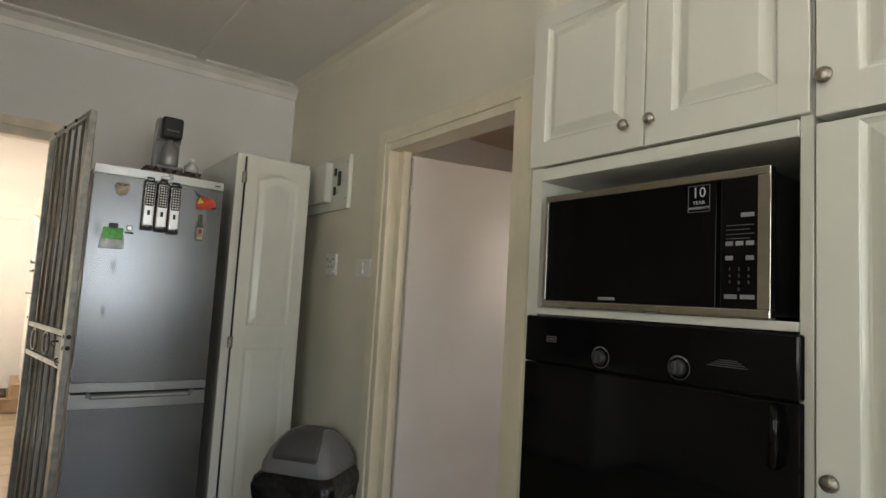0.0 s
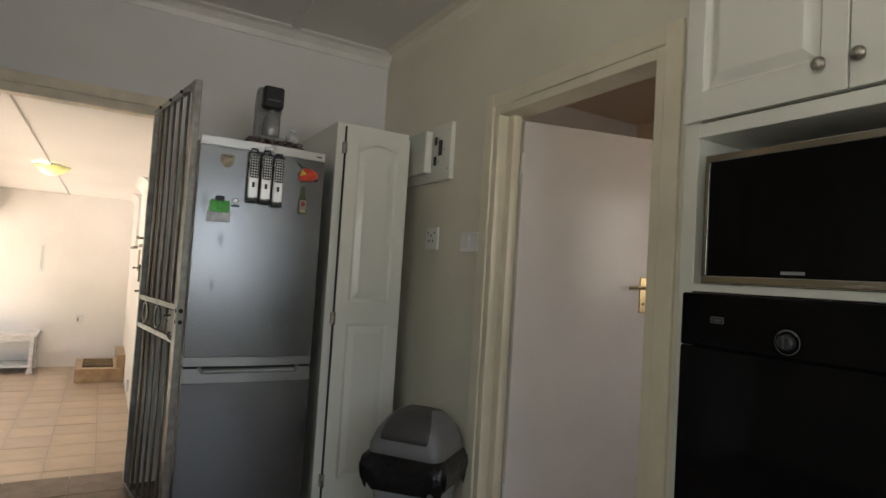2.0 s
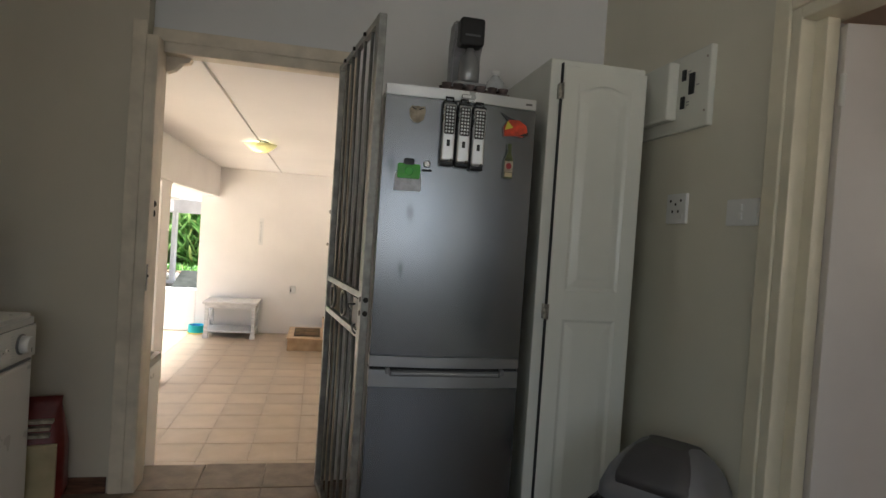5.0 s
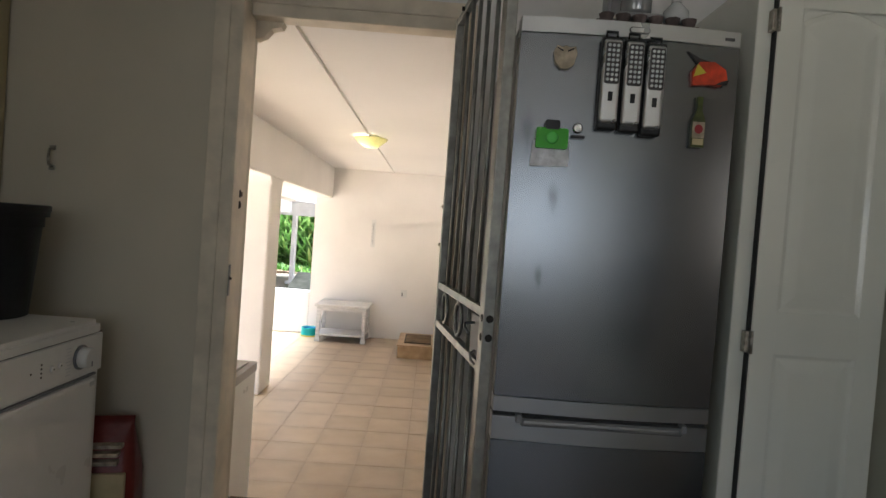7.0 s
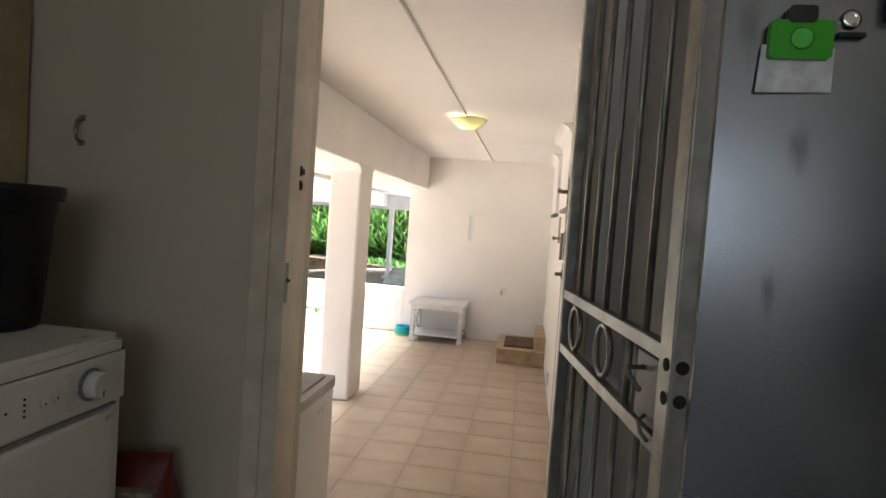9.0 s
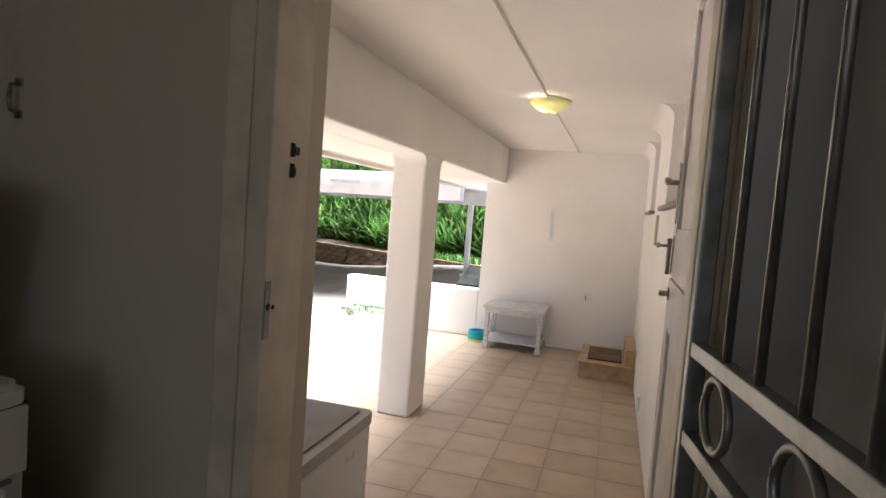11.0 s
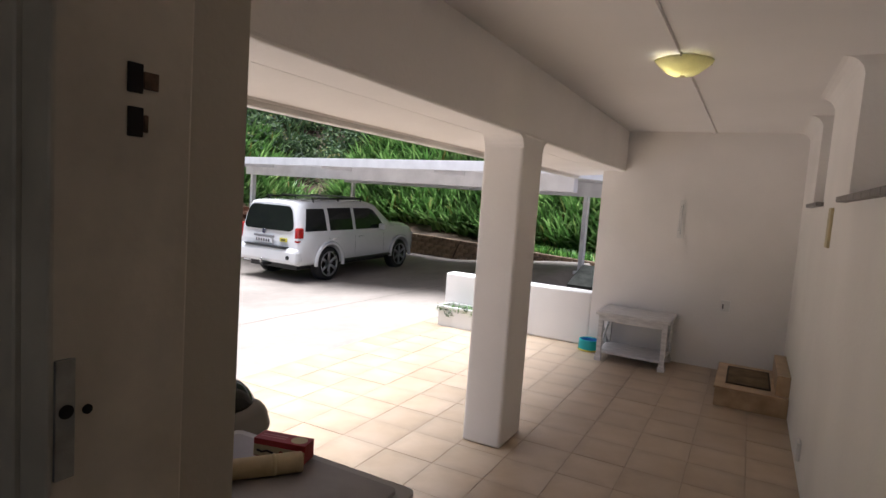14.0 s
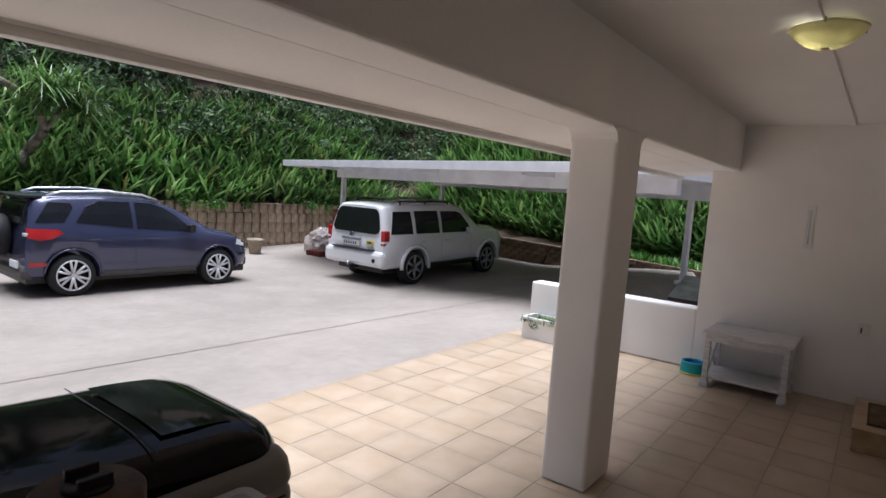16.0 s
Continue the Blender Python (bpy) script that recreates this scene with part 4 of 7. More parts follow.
# swing-top bin
bn = thing("swing_bin", pose(1.495, 2.83, 0, 0, 0, -52), "grey swing-top bin with a black liner", "bin")


def rsec(bm, secs, r=0.05, n=4):
    rings = []
    for w, d, z, oy in secs:
        rings.append([bm.verts.new((p[0], p[1] + oy, z)) for p in rounded(-w, w, -d, d, min(r, w * 0.8, d * 0.8), n)])
    for a, b in zip(rings, rings[1:]):
        k = len(a)
        for i in range(k):
            f = bm.faces.new((a[i], a[(i + 1) % k], b[(i + 1) % k], b[i])); f.smooth = True
    bm.faces.new(rings[0][::-1]); bm.faces.new(rings[-1])


bm = B(); rsec(bm, [(0.13, 0.12, 0, 0), (0.135, 0.125, 0.01, 0), (0.18, 0.165, 0.42, 0)]); part("bucket", bm, M_GREYPL, bn)
bm = B()
rings = []
pr = random.Random(4)
for z, g in ((0.43, 0.0), (0.40, 0.022), (0.36, 0.03), (0.31, 0.022), (0.28, 0.008)):
    ring = []
    base = rounded(-0.185 - g, 0.185 + g, -0.17 - g, 0.17 + g, 0.06, 9)
    for i, p in enumerate(base):
        k = 1 + 0.035 * math.sin(i * 2.1 + z * 30) * (g / 0.03) + pr.uniform(-0.012, 0.012)
        ring.append(bm.verts.new((p[0] * k, p[1] * k, z + 0.02 * math.sin(i * 0.9) * (z < 0.3))))
    rings.append(ring)
for a, b in zip(rings, rings[1:]):
    for i in range(len(a)):
        f = bm.faces.new((a[i], a[(i + 1) % len(a)], b[(i + 1) % len(a)], b[i])); f.smooth = True
bm.faces.new(rings[0])
part("liner", bm, M_BAG, bn, "shiny black bin bag folded over the rim")
bm = B(); rsec(bm, [(0.178, 0.165, 0.42, 0), (0.184, 0.171, 0.43, 0), (0.182, 0.169, 0.465, 0), (0.160, 0.147, 0.525, 0), (0.128, 0.112, 0.575, 0), (0.098, 0.078, 0.604, 0), (0.07, 0.05, 0.612, 0)], 0.055, 5)
part("lid", bm, mat("mid_grey_lid_plastic", (0.17, 0.17, 0.178), 0.36, var=0.05, bump=0.03), bn, "grey domed lid")
bm = B(); rsec(bm, [(0.128, 0.160, 0.492, 0), (0.124, 0.1535, 0.522, 0), (0.108, 0.121, 0.573, 0), (0.088, 0.086, 0.604, 0), (0.06, 0.05, 0.6165, 0)], 0.02, 3)
part("flap", bm, M_DGREYPL, bn, "dark grey swing flap")

# tumble dryer with a bucket on it and a food bag beside it
dr = thing("tumble_dryer", pose(-0.812, 3.11, 0, 0, 0, 90), "white front-loading tumble dryer", "dryer")
bm = B(); box(bm, 0, 0.6, 0.004, 0.58, 0.02, 0.795, 0.008); part("body", bm, M_WHITEPL, dr)
bm = B(); prism(bm, rounded(-0.004, 0.604, -0.004, 0.585, 0.03), "z", 0.81, 0.835); part("top", bm, M_WHITEPL, dr)
bm = B(); prism(bm, rounded(0.006, 0.594, 0.006, 0.575, 0.03), "z", 0.835, 0.85); part("top_rim", bm, M_WHITEPL, dr)
bm = B(); box(bm, 0.004, 0.596, -0.008, 0.01, 0.68, 0.806, 0.004); part("control_panel", bm, M_WHITEPL, dr)
bm = B(); box(bm, 0.03, 0.56, -0.012, 0.006, 0.10, 0.662, 0.012, 3); part("door", bm, M_WHITEPL, dr)
bm = B(); box(bm, 0.02, 0.57, -0.0045, 0.004, 0.666, 0.673); part("door_gap", bm, M_GREYPL, dr)
bm = B(); box(bm, 0.0, 0.6, 0.0, 0.5, 0.8065, 0.811); part("lid_gap", bm, M_LINE, dr)
bm = B(); lathe(bm, [(0.040, -0.008), (0.040, -0.013), (0.036, -0.015)], 28, "y", (0.47, 0, 0.745)); part("dial_ring", bm, M_GREYPL, dr)
bm = B(); lathe(bm, [(0.034, -0.012), (0.033, -0.042), (0.029, -0.046)], 28, "y", (0.47, 0, 0.745)); part("dial", bm, M_WHITEPL, dr)
bm = B(); box(bm, 0.468, 0.472, -0.0475, -0.04, 0.718, 0.734); part("dial_mark", bm, M_GREYPL, dr)
for x0, z0 in ((0.33, 0.738), (0.365, 0.742)):
    bm = B(); lathe(bm, [(0.011, -0.008), (0.009, -0.014)], 16, "y", (x0, 0, z0)); b = part("button", bm, M_WHITEPL, dr)
    bm = B(); cyl(bm, (x0, -0.0148, z0), (x0, -0.012, z0), 0.0025, n=8); part("button_mark", bm, M_DARK, dr)
for i in range(5):
    bm = B(); cyl(bm, (0.28 if i < 4 else 0.235, -0.0095, 0.725 + 0.0125 * (i % 4) + (0.02 if i == 4 else 0)), (0.28 if i < 4 else 0.235, -0.006, 0.725 + 0.0125 * (i % 4) + (0.02 if i == 4 else 0)), 0.003, n=8); part("indicator", bm, M_DARK, dr)
for i in range(9):
    bm = B(); box(bm, 0.395 + (0.006 if i % 2 else 0), 0.42, -0.0092, -0.007, 0.70 + i * 0.0105, 0.702 + i * 0.0105); part("print_line", bm, M_SILVERTRIM, dr)
bm = B(); box(bm, 0.525, 0.55, -0.0135, -0.011, 0.635, 0.65, 0.001); part("badge", bm, M_SILVERTRIM, dr)
bk = thing("bucket", pose(-1.155, 3.62, 0.85), "black plastic planting bucket", "bucket")
bm = B(); lathe(bm, [(0.115, 0), (0.125, 0.004), (0.152, 0.30), (0.158, 0.302), (0.158, 0.335), (0.172, 0.337), (0.172, 0.37), (0.163, 0.37), (0.148, 0.31), (0.12, 0.03), (0.0, 0.03)], 32, cap=False); part("shell", bm, M_BLACK, bk)
bm = B(); lathe(bm, [(0.173, 0.352), (0.176, 0.358), (0.176, 0.372), (0.170, 0.376), (0.162, 0.372)], 32, cap=False); part("rim", bm, M_BLACK, bk)
bg = thing("food_bag", pose(-0.872, 3.83, 0, 0, 0, 12), "red and cream pet food bag leaning in the corner", "bag")
bm = B(); rsec(bm, [(0.13, 0.07, 0.0, 0), (0.15, 0.09, 0.06, 0), (0.145, 0.085, 0.26, 0), (0.13, 0.05, 0.39, 0), (0.125, 0.012, 0.44, 0), (0.125, 0.006, 0.47, 0)], 0.04)
for v in bm.verts:
    v.co.x += lump(v.co, 14, 0.012); v.co.y += lump(v.co + Vector((5, 1, 2)), 12, 0.012)
part("sack", bm, M_REDBAG, bg)
bm = B(); box(bm, -0.11, 0.125, -0.101, -0.08, 0.06, 0.29, 0.004); part("label_panel", bm, M_CREAM, bg, "cream printed panel")
for i in range(3):
    bm = B(); box(bm, -0.06 + 0.03 * i, 0.095 + 0.01 * (i == 0), -0.083 - 0.006 * i, -0.05, 0.375 - i * 0.028, 0.388 - i * 0.028); part("print_bar", bm, M_BEIGE, bg)

# shallow cream cupboard along the left-hand wall above the dryer
lc = thing("wall_cupboard", pose(-1.42, 2.55, 0.88), "shallow yellowish cream cupboard fixed to the wall", "cupboard")
bm = B(); box(bm, 0.0, 0.055, 0.0, 1.392, 0.0, 1.83, 0.003); part("carcass", bm, M_CREAM_WARMLIT, lc)
for y0, y1 in ((0.01, 0.69), (0.70, 1.385)):
    bm = B(); box(bm, 0.055, 0.075, y0, y1, 0.01, 1.82, 0.003); part("door", bm, M_CREAM, lc)
bm = B(); box(bm, 0.075, 0.079, 1.30, 1.335, 0.90, 0.97, 0.001); cyl(bm, (0.079, 1.318, 0.91), (0.092, 1.318, 0.91), 0.008, n=10); part("latch", bm, M_BRASS, lc)

# pull handle on the back wall
bm = B(); tube(bm, [(0, 0, 0.0), (0, -0.02, 0.006), (0, -0.026, 0.03), (0, -0.02, 0.064), (0, 0, 0.07)], 0.005, 8)
box(bm, -0.012, 0.012, -0.003, 0, -0.012, 0.006, 0.001); box(bm, -0.012, 0.012, -0.003, 0, 0.064, 0.082, 0.001)
single("pull_handle", bm, M_NICKEL, "small metal pull handle on the wall", "handle", pose(-1.165, BL, 1.375))

# side door
sd = thing("door_1", pose(1.850, 2.622, 0, 0, 0, math.degrees(math.atan2(2.453 - 2.622, 2.571 - 1.850))), "plain white side door standing open", "door")
bm = B(); box(bm, -0.007, 0.765, -0.04, 0, 0.01, 2.005, 0.003); part("leaf", bm, M_DOORPAINT, sd)
bm = B(); box(bm, 0.67, 0.712, -0.043, -0.039, 1.12, 1.30, 0.004); part("lock_plate", bm, M_BRASS, sd)
bm = B(); cyl(bm, (0.691, -0.042, 1.245), (0.691, -0.075, 1.245), 0.008, n=12); tube(bm, [(0.698, -0.073, 1.245), (0.65, -0.075, 1.248), (0.59, -0.073, 1.242)], 0.008, 8); part("lever", bm, M_BRASS, sd, "brass lever handle")
bm = B(); cyl(bm, (0.691, -0.0445, 1.165), (0.691, -0.04, 1.165), 0.006, n=10); part("keyhole", bm, M_DARK, sd)
for z in (1.80, 0.25):
    bm = B(); cyl(bm, (-0.006, -0.036, z - 0.05), (-0.006, -0.036, z + 0.05), 0.009, n=10); part("hinge", bm, M_TRIM, sd)
pic = thing("framed_picture", pose(4.195, 3.05, 1.38, 0, 0, -90), "pale landscape picture in a cream frame", "picture")
bm = B(); box(bm, 0, 0.9, -0.03, 0, 0, 0.5, 0.006); part("frame", bm, M_CREAM, pic)
bm = B(); box(bm, 0.06, 0.84, -0.032, -0.02, 0.06, 0.44); part("print", bm, mat("pale_print_paper", (0.5, 0.46, 0.4), 0.5, var=0.25, scale=4), pic)
bm = B(); box(bm, 3.95, 4.2, 2.3, 3.3, 1.24, 1.30, 0.01); single("wall_shelf", bm, M_WHITEPL, "white painted wall shelf", "shelf")

# security gate
gt = thing("security_gate", pose(0.349, 3.93, 0, 0, 0, math.degrees(math.atan2(3.195 - 3.93, 0.457 - 0.349))), "galvanised steel security gate swung open into the kitchen", "gate")
GW, GH = 0.775, 2.045
for x0, w in ((0, 0.02), (GW - 0.05, 0.05)):
    bm = B(); box(bm, x0, x0 + w, -0.013, 0.016, 0.03, GH, 0.003); part("stile", bm, M_GALV, gt)
for z in (0.03, 0.874, 1.020, GH - 0.025):
    bm = B(); box(bm, 0.02, GW - 0.05, -0.011, 0.012, z, z + 0.025, 0.002); part("rail", bm, M_GALV, gt)
for x in (0.153, 0.267, 0.383, 0.503, 0.625):
    for z0, z1 in ((0.055, 0.874), (1.045, GH - 0.025)):
        bm = B(); cyl(bm, (x, 0, z0), (x, 0, z1), 0.0065, n=10); part("bar", bm, M_GALV, gt)
for cx in (0.132, 0.387):
    bm = B(); tube(bm, [(cx + 0.052 * math.cos(a), 0, 0.9595 + 0.052 * math.sin(a)) for a in [2 * math.pi * k / 28 for k in range(28)]], 0.0065, 8, True); part("ring", bm, M_GALV, gt)
for x in (0.55, 0.60):
    bm = B(); cyl(bm, (x, 0, 0.899), (x, 0, 1.02), 0.0065, n=10); part("bar", bm, M_GALV, gt)
bm = B(); box(bm, 0.62, GW - 0.05, -0.008, 0.010, 0.905, 1.016, 0.003); part("lock_box", bm, M_GREYSIDE, gt, "dark steel lock case")
for z in (0.971, 1.020):
    bm = B(); cyl(bm, (GW - 0.001, 0.003, z), (GW + 0.0012, 0.003, z), 0.010, n=14); part("bolt_hole", bm, M_DARK, gt)
    bm = B(); cyl(bm, (GW - 0.018, -0.0145, z), (GW - 0.018, -0.012, z), 0.010, n=14); part("bolt_hole", bm, M_DARK, gt)
bm = B(); tube(bm, [(0.66, -0.008, 0.992), (0.655, -0.035, 0.99), (0.69, -0.042, 0.983), (0.725, -0.038, 0.972)], 0.004, 8); part("handle", bm, M_GREYSIDE, gt)
bm = B(); tube(bm, [(0.675, -0.008, 0.918), (0.685, -0.022, 0.912), (0.70, -0.022, 0.898), (0.705, -0.012, 0.886)], 0.0035, 8); part("hasp", bm, M_GREYSIDE, gt)
for i in range(3):
    bm = B(); cyl(bm, (0.15 + i * 0.2, -0.02, GH - 0.012), (0.15 + i * 0.2, -0.011, GH - 0.012), 0.008, n=8); part("rivet", bm, M_DARK, gt)

# keeps and strike plates let into the back door frame
M_RUST = mat("rusty_iron", (0.16, 0.10, 0.065), 0.6, 0.4, var=0.3, scale=60, grain=200, bump=0.2)
ds = thing("strike_plates", pose(DL, BL - 0.012, 0), "rusty keeps let into the door frame", "door hardware")
for z, y in ((1.328, 0.078), (1.284, 0.079)):
    bm = B(); box(bm, -0.001, 0.002, y - 0.010, y + 0.007, z - 0.015, z + 0.015, 0.001); part("keep", bm, M_DARK, ds)
    bm = B(); box(bm, 0.0, 0.003, y + 0.007, y + (0.024 if z > 1.3 else 0.012), z - 0.010, z + 0.008, 0.001); part("plate", bm, M_RUST, ds)
bm = B(); box(bm, -0.001, 0.003, 0.001, 0.020, 0.93, 1.05, 0.001); part("strike", bm, M_GALV, ds)
bm = B(); cyl(bm, (0.0, 0.011, 0.998), (0.0045, 0.011, 0.998), 0.007, n=12); part("bolt_hole", bm, M_DARK, ds)
bm = B(); cyl(bm, (0.0, 0.033, 0.994), (0.002, 0.033, 0.994), 0.005, n=10); part("bolt_hole", bm, M_DARK, ds)
bm = B(); prism(bm, [(DL, DT), (DL + 0.11, DT), (DL + 0.10, DT - 0.02), (DL + 0.06, DT - 0.03), (DL + 0.035, DT - 0.06), (DL, DT - 0.075)], "y", BY0 + 0.05, BY0 + 0.1); single("bracket", bm, M_FRAME, "cream painted corner bracket of the door frame", "bracket")

# stable door, open against the porch wall
bd = thing("door_2", pose(0.425, 4.20, 0, 0, 0, math.degrees(math.atan2(5.03 - 4.20, 0.438 - 0.425))), "white two-part stable door standing open to the porch", "door")
LW = 0.83


def stable_leaf(z0, z1, p0, p1, name):
    bm = B()
    box(bm, 0, 0.10, 0, 0.042, z0, z1, 0.003); box(bm, LW - 0.10, LW, 0, 0.042, z0, z1, 0.003)
    box(bm, 0.10, LW - 0.10, 0.0005, 0.0415, z0, p0); box(bm, 0.10, LW - 0.10, 0.0005, 0.0415, p1, z1)
    for a in ((0.10, 0.112, p0, p1), (LW - 0.112, LW - 0.10, p0, p1), (0.112, LW - 0.112, p0, p0 + 0.012), (0.112, LW - 0.112, p1 - 0.012, p1)):
        box(bm, a[0], a[1], 0.004, 0.038, a[2], a[3])
    lf = part(name, bm, M_DOORPAINT, bd)
    n = 6
    for i in range(n):
        w = (LW - 0.224) / n
        b2 = B(); box(b2, 0.112 + i * w + 0.002, 0.112 + (i + 1) * w - 0.002, 0.014, 0.030, p0 + 0.012, p1 - 0.012, 0.002); part("board", b2, M_DOORPAINT, lf)
    b2 = B(); box(b2, 0.112, LW - 0.112, 0.018, 0.026, p0 + 0.012, p1 - 0.012); part("backing", b2, M_TRIM, lf)
    return lf


stable_leaf(1.065, 2.02, 1.21, 1.92, "upper_leaf")
stable_leaf(0.012, 1.055, 0.16, 0.90, "lower_leaf")
bm = B(); box(bm, LW - 0.075, LW - 0.035, 0.042, 0.046, 1.24, 1.44, 0.003); part("lock_plate", bm, M_NICKEL, bd)
bm = B(); cyl(bm, (LW - 0.055, 0.044, 1.375), (LW - 0.055, 0.085, 1.375), 0.009, n=12); tube(bm, [(LW - 0.055, 0.08, 1.375), (LW - 0.10, 0.085, 1.38), (LW - 0.165, 0.082, 1.372)], 0.009, 8); part("lever", bm, M_NICKEL, bd, "chrome lever handle")
bm = B(); box(bm, LW - 0.07, LW - 0.04, 0.042, 0.046, 1.075, 1.20, 0.002); cyl(bm, (LW - 0.055, 0.055, 1.07), (LW - 0.055, 0.055, 1.19), 0.007, n=10); cyl(bm, (LW - 0.055, 0.055, 1.165), (LW - 0.055, 0.09, 1.165), 0.005, n=8); lathe(bm, [(0.008, 0.085), (0.01, 0.092), (0.004, 0.098)], 10, "y", (LW - 0.055, 0, 1.165)); part("bolt", bm, M_NICKEL, bd, "dark sliding bolt")
bm = B(); box(bm, LW - 0.075, LW - 0.035, 0.042, 0.047, 0.985, 1.025, 0.002); cyl(bm, (LW - 0.055, 0.045, 1.005), (LW - 0.055, 0.07, 1.005), 0.009, n=10); box(bm, LW - 0.075, LW - 0.035, 0.066, 0.074, 0.998, 1.012, 0.003); part("thumb_turn", bm, M_NICKEL, bd)

# ---- porch things ----
M_SHADE = mat("yellow_glass_bowl", (0.66, 0.62, 0.42), 0.25, var=0.12, scale=14, grain=50, bump=0.05)
nt = M_SHADE.node_tree
tl = nt.nodes.new("ShaderNodeBsdfTranslucent")
tl.inputs[0].default_value = (0.88, 0.84, 0.56, 1)
ms = nt.nodes.new("ShaderNodeMixShader")
ms.inputs[0].default_value = 0.55
nt.links.new(nt.nodes["Principled BSDF"].outputs[0], ms.inputs[1])
nt.links.new(tl.outputs[0], ms.inputs[2])
nt.links.new(ms.outputs[0], nt.nodes["Material Output"].inputs[0])
M_BULB = glow("bulb_spot", (1.0, 0.92, 0.70), 8.0)
lp = thing("ceiling_lamp", pose(-0.322, 7.11, PC), "shallow yellow glass ceiling lamp switched on", "lamp")
bm = B(); lathe(bm, [(0.075, 0), (0.075, -0.014), (0.05, -0.02)], 24); part("base", bm, M_WHITEPL, lp)
bm = B(); lathe(bm, [(0.02, -0.108), (0.055, -0.105), (0.085, -0.09), (0.125, -0.058), (0.148, -0.034), (0.153, -0.026), (0.145, -0.026), (0.118, -0.054), (0.078, -0.084), (0.02, -0.1)], 40, cap=False); part("shade", bm, M_SHADE, lp, "glowing yellowish glass bowl")
bm = B(); lathe(bm, [(0.014, -0.112), (0.016, -0.104), (0.01, -0.10)], 16); part("finial", bm, M_BRASS, lp)
bm = B(); lathe(bm, [(0.008, -0.082), (0.022, -0.076), (0.022, -0.045), (0.012, -0.024)], 16); bm.transform(pose(-0.035, -0.02, 0)); part("bulb", bm, M_BULB, lp)
for i in range(3):
    a = radians(30 + 120 * i)
    bm = B(); tube(bm, [(0.07 * math.cos(a), 0.07 * math.sin(a), -0.012), (0.15 * math.cos(a), 0.15 * math.sin(a), -0.016), (0.156 * math.cos(a), 0.156 * math.sin(a), -0.024), (0.154 * math.cos(a), 0.154 * math.sin(a), -0.036)], 0.0045, 6); part("clip", bm, M_NICKEL, lp)

# thermometer and garden tap on the far wall
th = thing("wall_thermometer", pose(-0.57, FY, 0.95), "narrow white wall thermometer on the porch wall", "thermometer")
bm = B(); prism(bm, rounded(-0.032, 0.032, 0, 0.41, 0.01), "y", -0.012, 0); part("board", bm, M_WHITEPL, th)
bm = B(); cyl(bm, (0, -0.014, 0.06), (0, -0.014, 0.36), 0.004, n=8); lathe(bm, [(0.002, 0.04), (0.009, 0.05), (0.002, 0.062)], 10, "z", (0, -0.014, 0)); part("tube", bm, M_SILVERTRIM, th)
for i in range(14):
    bm = B(); box(bm, -0.024, -0.008, -0.0135, -0.011, 0.08 + i * 0.02, 0.083 + i * 0.02); part("mark", bm, M_GREYPL, th)
so2 = thing("wall_socket", pose(-0.06, FY, 0.285), "white weathered wall socket with a black key switch", "socket")
bm = B(); box(bm, -0.04, 0.05, -0.018, 0, -0.05, 0.06, 0.005); part("plate", bm, M_WHITEPL, so2)
bm = B(); box(bm, -0.024, -0.012, -0.03, -0.015, -0.03, 0.02, 0.002); part("lever", bm, M_BLACK, so2)

# side table with crossed ends
TX0, TX1, TY0, TY1 = -1.225, -0.535, 9.82, 10.34
ta = thing("side_table", pose((TX0 + TX1) / 2, (TY0 + TY1) / 2, OUT), "weathered white side table with crossed ends and a low shelf", "table")
hw, hd, H1 = (TX1 - TX0) / 2, (TY1 - TY0) / 2, 0.53
bm = B(); box(bm, -hw - 0.03, hw + 0.03, -hd - 0.03, hd + 0.03, H1 - 0.035, H1, 0.012, 3); part("tabletop", bm, M_TABLE, ta)
bm = B()
for y0 in (-hd, hd - 0.022):
    box(bm, -hw + 0.04, hw - 0.04, y0, y0 + 0.022, H1 - 0.095, H1 - 0.035)
for x0 in (-hw, hw - 0.022):
    box(bm, x0, x0 + 0.022, -hd + 0.04, hd - 0.04, H1 - 0.095, H1 - 0.035)
part("apron", bm, M_TABLE, ta)
for sx in (-1, 1):
    for sy in (-1, 1):
        bm = B(); cx, cy = sx * (hw - 0.025), sy * (hd - 0.025)
        box(bm, cx - 0.024, cx + 0.024, cy - 0.024, cy + 0.024, 0.07, H1 - 0.035, 0.004)
        box(bm, cx - 0.036, cx + 0.036, cy - 0.036, cy + 0.036, 0, 0.05, 0.006)
        box(bm, cx - 0.03, cx + 0.03, cy - 0.03, cy + 0.03, 0.05, 0.075, 0.006)
        part("leg", bm, M_TABLE, ta)
bm = B(); box(bm, -hw + 0.01, hw - 0.01, -hd + 0.01, hd - 0.01, 0.085, 0.112, 0.004); part("low_shelf", bm, M_TABLE, ta)
for sx in (-1, 1):
    for s in (-1, 1):
        bm = B(); x = sx * (hw - 0.026) + s * 0.006
        p = Vector((x, -s * (hd - 0.05), 0.115)); q = Vector((x, s * (hd - 0.05), H1 - 0.10))
        cyl(bm, p, q, 0.012, n=6); part("cross_brace", bm, M_TABLE, ta)

bw = thing("pet_bowl", pose(-1.385, 10.20, OUT), "teal and blue plastic pet bowl with a yellow foot", "bowl")
bm = B(); lathe(bm, [(0.125, 0.006), (0.125, 0.02), (0.118, 0.022)], 36); part("foot_ring", bm, M_YELLOW, bw)
bm = B(); lathe(bm, [(0.122, 0.02), (0.115, 0.11), (0.118, 0.125), (0.108, 0.128), (0.10, 0.118)], 36, cap=False); part("shell", bm, M_TEAL, bw)
